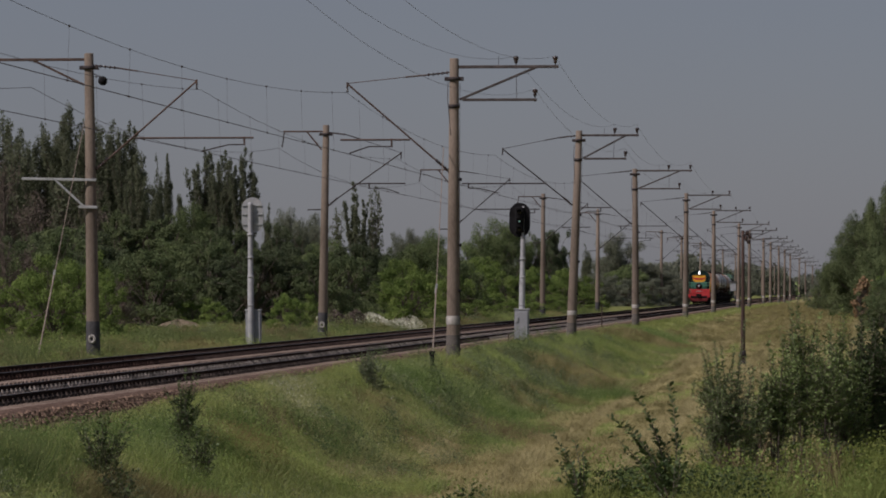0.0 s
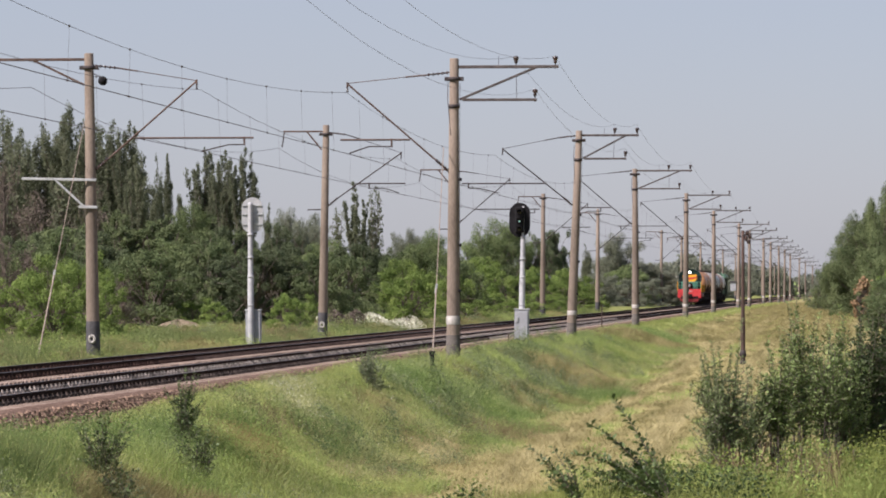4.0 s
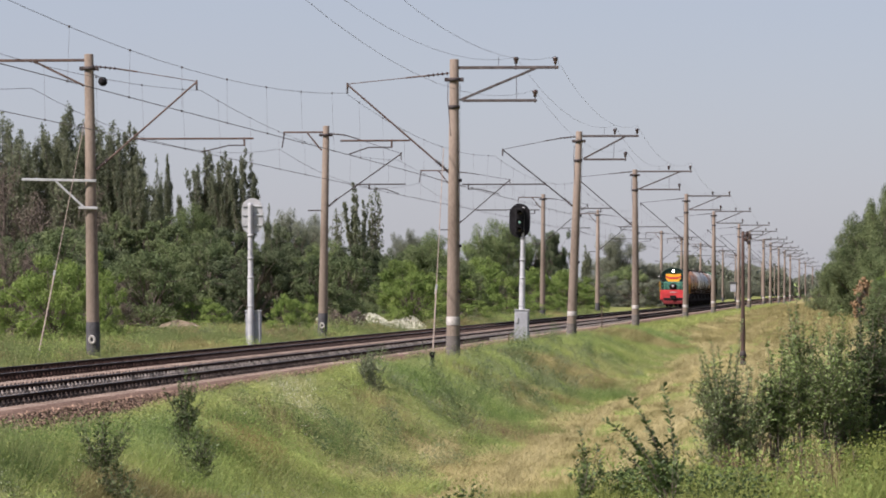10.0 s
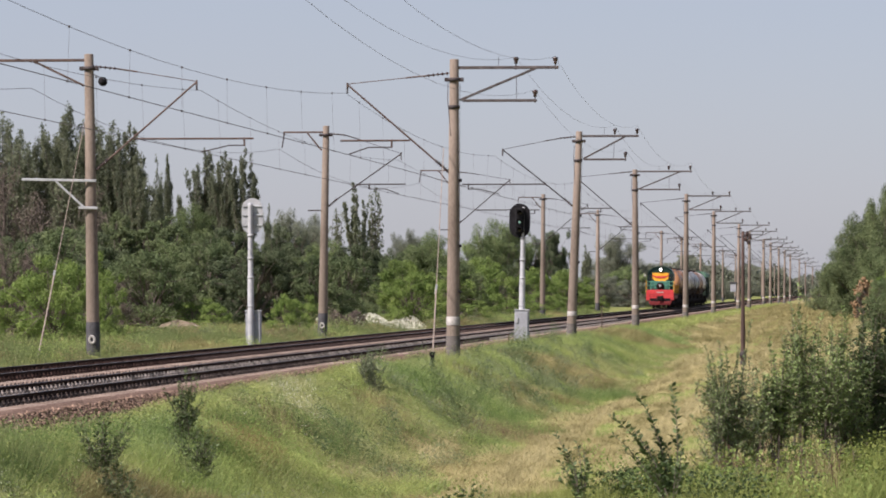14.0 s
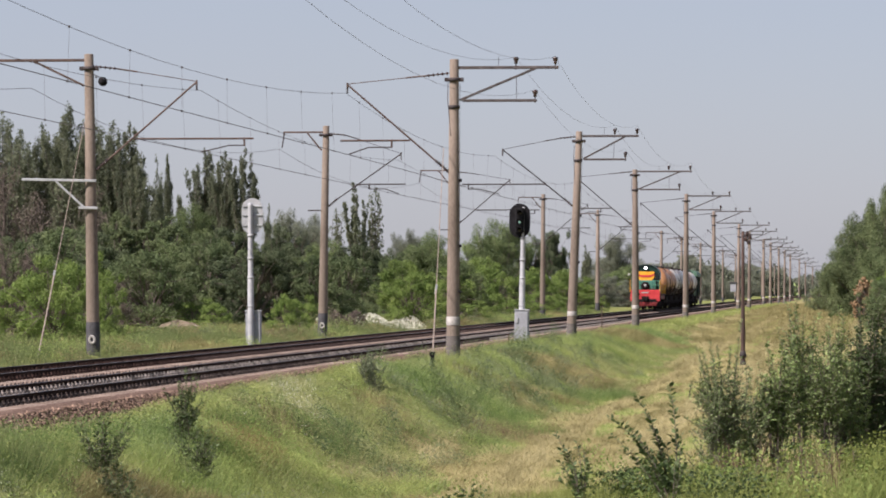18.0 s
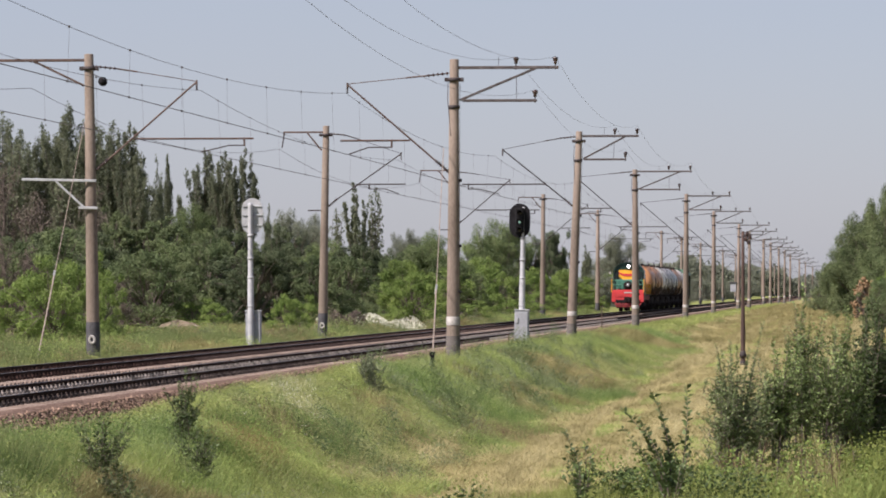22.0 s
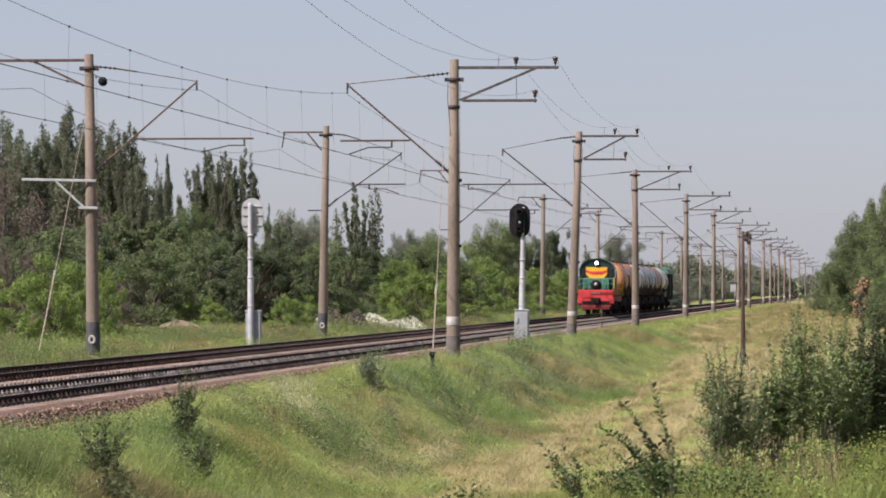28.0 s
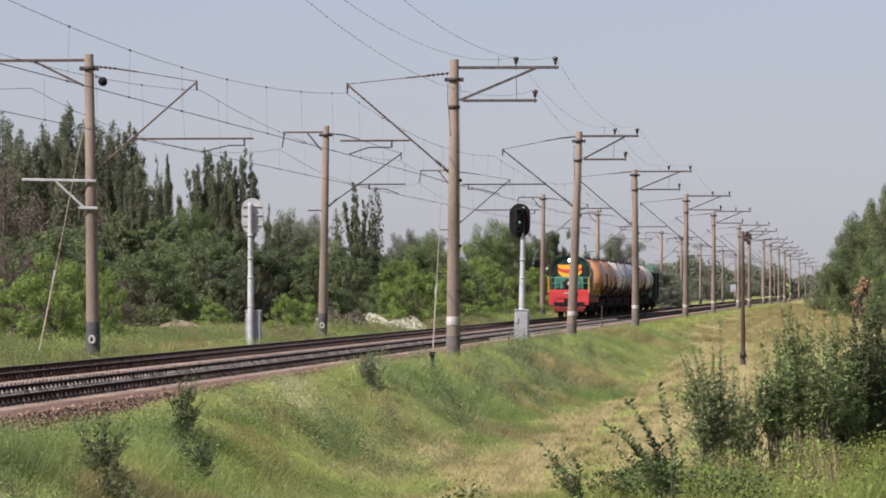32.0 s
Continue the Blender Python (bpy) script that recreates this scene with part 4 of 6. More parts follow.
def tank_wagon(mat, label):
    ob = thing("tank_wagon", place(FAR, 600), label, "tank wagon", "tank wagons of the train")
    L = 12.02
    ends = [(0.62, 0.0), (0.64, 0.6), (0.72, 1.08), (0.86, 1.38), (1.05, 1.52), (1.2, 1.55)]
    rings = ends + [(L - a, r) for a, r in ends[::-1]]
    shell = solid("tank", Shape().lathe(rings, 36, "y", (0, 0, 2.76)), mat, ob, "")
    for k in range(2):  # oil that has run down from the manhole and the seams
        rr = random.Random(len(label) * 100 + k + STAIN.pop())
        for side in (-1, 1):
            y0, wd = L / 2 + rr.gauss(0, 2.6), rr.uniform(0.10, 0.45)
            top, low = rr.uniform(0.7, 1.3), rr.uniform(1.8, 2.8)
            pts, n = [], 10
            for i in range(n + 1):
                a, t = top + (low - top) * i / n, i / n
                half = wd * (0.25 + 0.75 * math.sin(math.pi * min(1, 0.25 + t * 0.7))) * rr.uniform(0.75, 1.1)
                pts.append((a, max(1.3, y0 - half), min(L - 1.3, max(1.35, y0 + half))))
            vs = [(side * 1.556 * math.sin(a), y, 2.76 + 1.556 * math.cos(a)) for a, ya, yb in pts for y in (ya, yb)]
            fs = [(2 * i, 2 * i + 1, 2 * i + 3, 2 * i + 2)[::side] for i in range(n)]
            solid("oil_stain", Shape().add(vs, fs, True), "oil", shell, "dark oil run")
    rr = random.Random(STAIN.pop())
    n, ph = 60, rr.uniform(0, 6)
    for side in (-1, 1):  # a black band paints the belly's shade along with its old oil
        vs, fs = [], []
        for i in range(n + 1):
            y = 0.66 + (L - 1.32) * i / n
            e = min(y, L - y)
            r = 0.01 + float(np.interp(e, [p[0] for p in ends], [p[1] for p in ends]))
            a0 = (1.86 if e > 1.0 else 2.0) + 0.16 * math.sin(0.9 * y + ph) + 0.10 * math.sin(2.7 * y + 2 * ph) + rr.uniform(-0.08, 0.08)
            for k in range(8):
                a = a0 + (3.13 - a0) * k / 7
                vs.append((side * r * math.sin(a), y - 0.01 * (e < 1.0) * (1 if y < 6 else -1), 2.76 + r * math.cos(a)))
        for i in range(n):
            for k in range(7):
                q = i * 8 + k
                fs.append((q, q + 1, q + 9, q + 8)[::-side])
        solid("belly_grime", Shape().add(vs, fs, True), "oil", shell, "belly darkened for old oil and for shade")
    for y in (3.2, 8.8):
        s = Shape()
        s.lathe([(y - 0.05, 1.55), (y - 0.05, 1.568), (y + 0.05, 1.568), (y + 0.05, 1.55)], 36, "y", (0, 0, 2.76))
        solid("strap", s, mat, shell, "weld band round the tank")
    dome = solid("manhole", Shape().lathe([(4.2, 0.36), (4.42, 0.36), (4.46, 0.30), (4.47, 0.0)], 16, at=(0, L / 2, 0)), "running", shell, "dark manhole lid")
    for x in (-0.85, 0.85):
        s = Shape()
        for y in (L / 2 - 1.5, L / 2, L / 2 + 1.5):
            s.rod((x, y, 4.1), (x, y, 4.68), 0.018, n=5)
        s.rod((x, L / 2 - 1.5, 4.68), (x, L / 2 + 1.5, 4.68), 0.018, n=5)
        solid("guard_rail", s, "dark_steel", shell)
        solid("top_walk", Shape().box((x * 0.73, L / 2, 4.24), (0.4, 3.0, 0.04)), "dark_steel", shell)
    for x in (-1.62, 1.62):
        s = Shape()
        for dy in (-0.2, 0.2):
            s.rod((x, L / 2 + dy, 0.9), (x * 0.98, L / 2 + dy, 3.0), 0.02, n=5).rod((x * 0.98, L / 2 + dy, 3.0), (x * 0.55, L / 2 + dy, 4.25), 0.02, n=5)
        for z in np.arange(1.1, 3.0, 0.32):
            s.rod((x, L / 2 - 0.2, z), (x, L / 2 + 0.2, z), 0.014, n=5)
        solid("ladder", s, "dark_steel", ob)
    # wider than a real centre sill, added bulk for the dark underside
    solid("sill", Shape().box((0, L / 2, 0.98), (2.3, L - 1.0, 0.62), b=0.03).box((0, 0.62, 1.12), (2.8, 0.24, 0.3)).box((0, L - 0.62, 1.12), (2.8, 0.24, 0.3)), "running", ob, "grimy dark underframe, widened to darken the gap below")
    for y in (2.1, L - 2.1):
        solid("saddle", Shape().box((0, y, 1.32), (2.3, 0.5, 0.36), b=0.05), "running", ob)
    for y, d in ((0.0, 1), (L, -1)):
        s = Shape()
        coupler(s, y, d)
        solid("coupler", s, "running", ob)
    solid("brake_gear", Shape().rod((0.4, L / 2 - 1, 0.8), (0.4, L / 2 + 0.3, 0.8), 0.2, n=12).box((-0.4, L / 2 + 0.6, 0.8), (0.6, 0.8, 0.35)), "running", ob)
    for x in (-1.35, 1.35):
        solid("step_iron", Shape().box((x, 0.75, 0.62), (0.1, 0.45, 0.04)).rod((x, 0.6, 0.6), (x, 0.6, 1.1), 0.02, n=5).rod((x, 0.9, 0.6), (x, 0.9, 1.1), 0.02, n=5), "running", ob)
    for y in (2.1, L - 2.1):
        bogie(ob, y, (-0.925, 0.925))
    return ob


def box_wagon():
    ob = thing("box_wagon", place(FAR, 600), "dark green covered goods wagon with a lighter green roof", "goods wagon")
    L = 14.0
    body = solid("body", Shape().box((0, L / 2, 2.45), (2.75, L - 1.2, 2.45), b=0.03), "wagon_green", ob)
    solid("roof", Shape().extrude([(x, z) for x, z in arch(2.95, 3.62, 3.72, 0.72)], 0.5, L - 0.5), "wagon_roof", ob, "light green rounded roof")
    for k in range(11):
        for x in (-1.39, 1.39):
            solid("post", Shape().box((x, 1.0 + 1.2 * k, 2.45), (0.06, 0.12, 2.4)), "wagon_green", body)
    for x in (-1.4, 1.4):
        solid("sliding_door", Shape().box((x, L / 2, 2.4), (0.08, 2.1, 2.3), b=0.02), "wagon_green", body)
    for x in (-0.9, 0, 0.9):
        solid("end_post", Shape().box((x, 0.58, 2.45), (0.12, 0.06, 2.4)), "wagon_green", body)
    solid("sill", Shape().box((0, L / 2, 1.08), (2.6, L - 1.1, 0.24)), "running", ob)
    for y, d in ((0.0, 1), (L, -1)):
        s = Shape()
        coupler(s, y, d)
        solid("coupler", s, "running", ob)
    solid("battery_box", Shape().box((0.8, L / 2, 0.72), (0.7, 1.8, 0.5)).box((-0.8, L / 2 + 2, 0.72), (0.7, 1.2, 0.5)), "running", ob)
    for y in (2.4, L - 2.4):
        bogie(ob, y, (-0.925, 0.925))
    return ob


TRAIN = [(locomotive(), 0.0)]
gap = 15.0
for mat, label in (("tank_orange", "orange tank wagon streaked with dark oil stains"), ("tank_orange", "orange tank wagon streaked with dark oil stains"), ("tank_white", "dirty white tank wagon with brown stains"), ("tank_grey", "grey tank wagon blackened by oil"),
                   ("tank_blue", "pale blue-grey tank wagon with dark stains"), ("tank_brown", "brown tank wagon streaked with oil"), ("tank_white", "dirty white tank wagon with brown stains")):
    TRAIN.append((tank_wagon(mat, label), gap))
    gap += 12.35
TRAIN.append((box_wagon(), gap))
SPEED, START = 8.29, 585.4


def train_motion():
    for ob, back in TRAIN:
        walk(ob, [(t, place(FAR, START + back - SPEED * t)) for t in (0, 4, 8, 12, 16, 20, 24, 28, 32)])
    turn = SPEED / 0.48
    for w, y in ROLLING:
        walk(w, [(i / 15, pose(0, y, 0.50) @ Matrix.Rotation(turn * i / 15, 4, "X")) for i in range(481)])


# ---- trees and bushes ----
def leaf_quads(centres, size, rng, long=1.5, up=0.0, facing=None):
    """A small diamond leaf clump at each centre, turned at random or roughly towards facing."""
    n = len(centres)
    a = rng.normal(size=(n, 3))
    a[:, 2] += up
    a /= np.linalg.norm(a, axis=1)[:, None]
    b = rng.normal(size=(n, 3))
    if facing is not None:
        f = facing / (np.linalg.norm(facing, axis=1)[:, None] + 1e-9) + np.array([0, 0, 0.45]) + rng.normal(0, 0.38, (n, 3))
        b = np.cross(f, a)
    b -= (b * a).sum(1)[:, None] * a
    b /= np.linalg.norm(b, axis=1)[:, None]
    s = (size * rng.uniform(0.6, 1.4, n))[:, None]
    c = np.cross(a, b) * s * 0.12
    v = np.stack([centres - a * s * long * 0.5, centres + b * s * 0.5 + c, centres + a * s * long * 0.5, centres - b * s * 0.5 + c], 1).reshape(-1, 3)
    return v, np.arange(4 * n).reshape(-1, 4)


def limb(s, p, q, r0, r1, rng, bends=3):
    pts = [p.lerp(q, i / bends) for i in range(bends + 1)]
    d = (q - p).length
    for k in range(1, bends):
        pts[k] = pts[k] + Vector(rng.normal(0, 0.05 * d, 3))
    for i in range(bends):
        s.rod(pts[i], pts[i + 1], r0 + (r1 - r0) * i / bends, r0 + (r1 - r0) * (i + 1) / bends, n=6, caps=False)
    return pts[-1]


def tree_meshes(kind, h, w, seed, leaves, size):
    """Trunk with limbs, and a crown of leaf clumps round the twigs' ends."""
    rng = np.random.default_rng(seed)
    s, tips = Shape(), []
    if kind == "poplar":
        # several upright spires close together
        spires = []
        wide = w > 5
        many = 17 if wide else 7
        for k in range(many):
            a, r = rng.uniform(0, 2 * math.pi), (0 if k == 0 else rng.uniform(0.3, 1.0) if wide else rng.uniform(0.3, 0.8)) * w / 2
            foot = Vector((0, 0, h * (rng.uniform(0.05, 0.5) if wide and k else 0.04 * k) - 0.3))
            top = Vector((r * math.cos(a), r * math.sin(a), h * (1.0 if k == 0 else rng.uniform(0.55, 0.97) if wide else rng.uniform(0.70, 0.98))))
            s.rod(foot, top, 0.011 * h if k == 0 else 0.05, 0.012, n=6, caps=False)
            spires.append((foot, top))
        for k in range((44 if wide else 60) * many):
            foot, top = spires[int(rng.integers(0, many))]
            t = rng.uniform(0.10, 1.0)
            p = foot.lerp(top, t)
            r = (w * 0.55 if wide else w) * (0.05 + 0.17 * math.sin(math.pi * min(1.0, (1.02 - t) * 1.25) * 0.5))
            a = rng.uniform(0, 2 * math.pi)
            out = rng.uniform(0.3, 1.5)
            q = p + Vector((math.cos(a) * r * out, math.sin(a) * r * out, r * rng.uniform(0.4, 1.4)))
            s.rod(p, q, 0.018, 0.006, n=4, caps=False)
            tips.append((q, (w * 0.5 if wide else w) * rng.uniform(0.045, 0.10)))
        stretch = (1, 1, 1.9)
    elif kind == "fan":
        # a short trunk that parts into many upswept plumes with gaps between their tops
        many = 17 if w > 3.2 else 8
        s.rod((0, 0, -0.3), (0, 0, 0.35 * h), 0.016 * h, 0.010 * h, n=8, caps=False)
        for k in range(many):
            a, r = 2.4 * k + rng.uniform(-0.5, 0.5), w / 2 * math.sqrt(k / many)
            foot = Vector((0, 0, h * rng.uniform(0.18, 0.40)))
            top = Vector((r * math.cos(a), r * math.sin(a), h * (1.0 - 0.30 * (2 * r / w) ** 1.5 * rng.uniform(0.5, 1.3))))
            mid = foot.lerp(top, 0.5) + Vector((0.16 * top.x, 0.16 * top.y, 0))
            pts = [foot * (1 - t) ** 2 + mid * 2 * t * (1 - t) + top * t * t for t in (i / 6 for i in range(7))]
            for i in range(6):
                s.rod(pts[i], pts[i + 1], 0.055 * (1 - i / 7), 0.055 * (1 - (i + 1) / 7), n=5, caps=False)
            big = (0.125 * w if w > 4.5 else 0.090 * w + 0.08 if w > 3.2 else 0.075 * w + 0.04) * rng.uniform(0.75, 1.25)
            for j in range(64):
                t = rng.uniform(0.05, 1.0)
                i = min(5, int(t * 6))
                p = pts[i].lerp(pts[i + 1], t * 6 - i)
                r = big * min(1.0, t / 0.35) * (1.05 - t) ** 0.45
                b, out = rng.uniform(0, 2 * math.pi), math.sqrt(rng.random())
                q = p + Vector((math.cos(b) * r * out, math.sin(b) * r * out, r * rng.uniform(0.2, 1.2)))
                s.rod(p, q, 0.014, 0.005, n=4, caps=False)
                tips.append((q, big * rng.uniform(0.22, 0.52)))
        stretch = (1, 1, 1.8)
    else:
        low = {"tree": 0.05, "oak": 0.05, "bush": 0.0, "tall": 0.0}[kind]
        n1 = {"tree": 26, "oak": 30, "bush": 28, "tall": 44}[kind]
        fat = 1.25 if kind == "tree" else 0.82
        for k in range(n1):
            a, t = rng.uniform(0, 2 * math.pi), rng.uniform(0, 1)
            e = rng.uniform(0.08, 1.0)
            r = w / 2 * math.sqrt(max(0.05, 1 - (2 * e - 0.8) ** 2 * (0.75 if e > 0.4 else 0.35))) * rng.uniform(0.4, 1.0)
            q = Vector((r * math.cos(a), r * math.sin(a), h * (low + (1 - low) * e) * rng.uniform(0.82, 1.0)))
            p = Vector((0, 0, min(h * low * 0.8 + 0.2 * h * t, q.z * 0.7)))
            limb(s, p, q, 0.012 * h, 0.004 * h, rng, 3)
            tips.append((q, rng.uniform(0.075, 0.135) * w * fat))
            for j in range(3):
                o = q + Vector(rng.normal(0, 0.13 * w, 3)) * (1.0 if kind != "tall" else 0.8)
                o.z = min(max(o.z, 0.15 if kind == "bush" else h * low), q.z + 0.05 * h)
                limb(s, p.lerp(q, 0.6), o, 0.005 * h, 0.002 * h, rng, 2)
                tips.append((o, rng.uniform(0.055, 0.105) * w * fat))
        limb(s, Vector((0, 0, -0.3)), Vector((rng.normal(0, 0.03 * h), 0, h * 0.75)), 0.022 * h, 0.006 * h, rng, 4)
        stretch = (1, 1, 0.85)
    wts = np.array([t[1] ** 2 for t in tips])
    pick = rng.choice(len(tips), leaves, p=wts / wts.sum())
    d = rng.normal(size=(leaves, 3))
    d *= (rng.uniform(0.25, 1.0, leaves) ** 0.6 / np.linalg.norm(d, axis=1))[:, None]
    c = np.array([tips[i][0][:] for i in pick]) + d * np.array([tips[i][1] for i in pick])[:, None] * np.array(stretch)
    c[:, 2] = np.maximum(c[:, 2], 0.05)
    spired = kind in ("poplar", "fan")
    v, f = leaf_quads(c, size, rng, 1.5, (0.8 if kind == "poplar" else 0.7) if spired else 0.0, None if spired else d)
    return s.mesh("trunk"), quick_mesh("crown", v, f)


KINDS = {}


def tree_kind(key, kind, h, w, seed, leaves, size, leaf, name, label, category, group):
    t, c = tree_meshes(kind, h, w, seed, leaves, size)
    t.materials.append(M["bark"])
    c.materials.append(M[leaf])
    KINDS[key] = (t, c, h, w, name, label, category, group)


for i in range(4):
    tree_kind("poplar%d" % i, "poplar", 13, 3.6, 20 + i, 16000, 0.115, "leaf_poplar", "poplar_tree", "tall narrow poplar with dull green upswept foliage", "tree", "poplars behind the line")
for i in range(3):
    tree_kind("broad%d" % i, "poplar", 14, 6.8, 30 + i, 34000, 0.11, "leaf_poplar", "poplar_tree", "broad tall poplar with dull green upswept foliage", "tree", "poplars behind the line")
for i in range(4):
    tree_kind("fan%d" % i, "fan", 13, 3.6, 230 + i, 21000, 0.092, "leaf_poplar", "poplar_tree", "poplar with several upswept plumes of dull green foliage", "tree", "poplars behind the line")
tree_kind("spire0", "fan", 10.6, 3.1, 433, 8500, 0.092, "leaf_poplar", "poplar_tree", "open poplar with a few slender upright plumes", "tree", "poplars behind the line")
for i in range(3):
    tree_kind("mass%d" % i, "fan", 13, 5.2, 330 + i, 34000, 0.092, "leaf_poplar", "poplar_tree", "broad poplar with a ragged mass of upswept foliage", "tree", "poplars behind the line")
for i in range(4):
    tree_kind("tree%d" % i, "oak", 8, 7, 40 + i, 41600, 0.072, "leaf_green", "broadleaf_tree", "dense dark green broad-leaved tree beside the line", "tree", "trees along the line")
for i in range(3):
    tree_kind("wood%d" % i, "tree", 8, 7, 240 + i, 42000, 0.075, "leaf_green", "broadleaf_tree", "dense green tree at the edge of a wood", "tree", "trees of the wood beside the field")
for i in range(3):
    tree_kind("tall%d" % i, "tall", 9, 5, 50 + i, 28800, 0.084, "leaf_green", "broadleaf_tree", "upright green broad-leaved tree beside the line", "tree", "trees along the line")
# pale trees; their leaf colour holds the haze of distance
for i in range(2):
    tree_kind("pale%d" % i, "tree", 8, 7, 90 + i, 30000, 0.085, "leaf_haze", "willow_tree", "pale grey-green rounded tree behind the line", "tree", "trees along the line")
for i in range(4):
    tree_kind("bush%d" % i, "bush", 3.2, 4.2, 60 + i, 20800, 0.049, "leaf_bright" if i % 2 else "leaf_green", "bush", "rounded leafy green bush in the grass", "bush", "bushes along the line")
for i in range(3):
    tree_kind("dark%d" % i, "oak", 8, 7, 140 + i, 44800, 0.072, "leaf_dark", "broadleaf_tree", "dense very dark green broad-leaved tree", "tree", "trees along the line")
for i in range(3):
    tree_kind("lush%d" % i, "tree", 8, 7, 160 + i, 38400, 0.076, "leaf_lush", "broadleaf_tree", "fresh green broad-leaved tree with an open crown", "tree", "trees along the line")
# bushes far off, paled so that the colour paints the haze
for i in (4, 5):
    tree_kind("bush%d" % i, "bush", 3.2, 4.2, 60 + i, 16000, 0.061, "leaf_haze", "bush", "pale grey-green bush far down the line", "bush", "bushes along the line")
tree_kind("bare0", "tree", 6, 4, 150, 5200, 0.06, "bark", "bare_tree", "leafless thicket of grey-brown twigs", "tree", "")
tree_kind("thin0", "poplar", 12, 3.0, 77, 1500, 0.17, "leaf_poplar", "poplar_tree", "half-bare poplar with thin grey-green foliage", "tree", "poplars behind the line")


tree_kind("dead0", "tall", 3.6, 1.6, 88, 1500, 0.14, "leaf_dead", "withered_shrub", "withered brown shrub at the wood's edge", "shrub", "")


def plant(key, x, y, h, w, turn, z=None):
    t, c, h0, w0, name, label, category, group = KINDS[key]
    z = ground_at(x, y) - 0.05 if z is None else z
    ob = thing(name, pose(x, y, z, 0, 0, turn) @ Matrix.Diagonal((w / w0, w / w0, h / h0, 1)), label, category, group)
    solid("trunk", t, "bark", ob)
    solid("crown", c, "leaf_green", ob)
    return ob


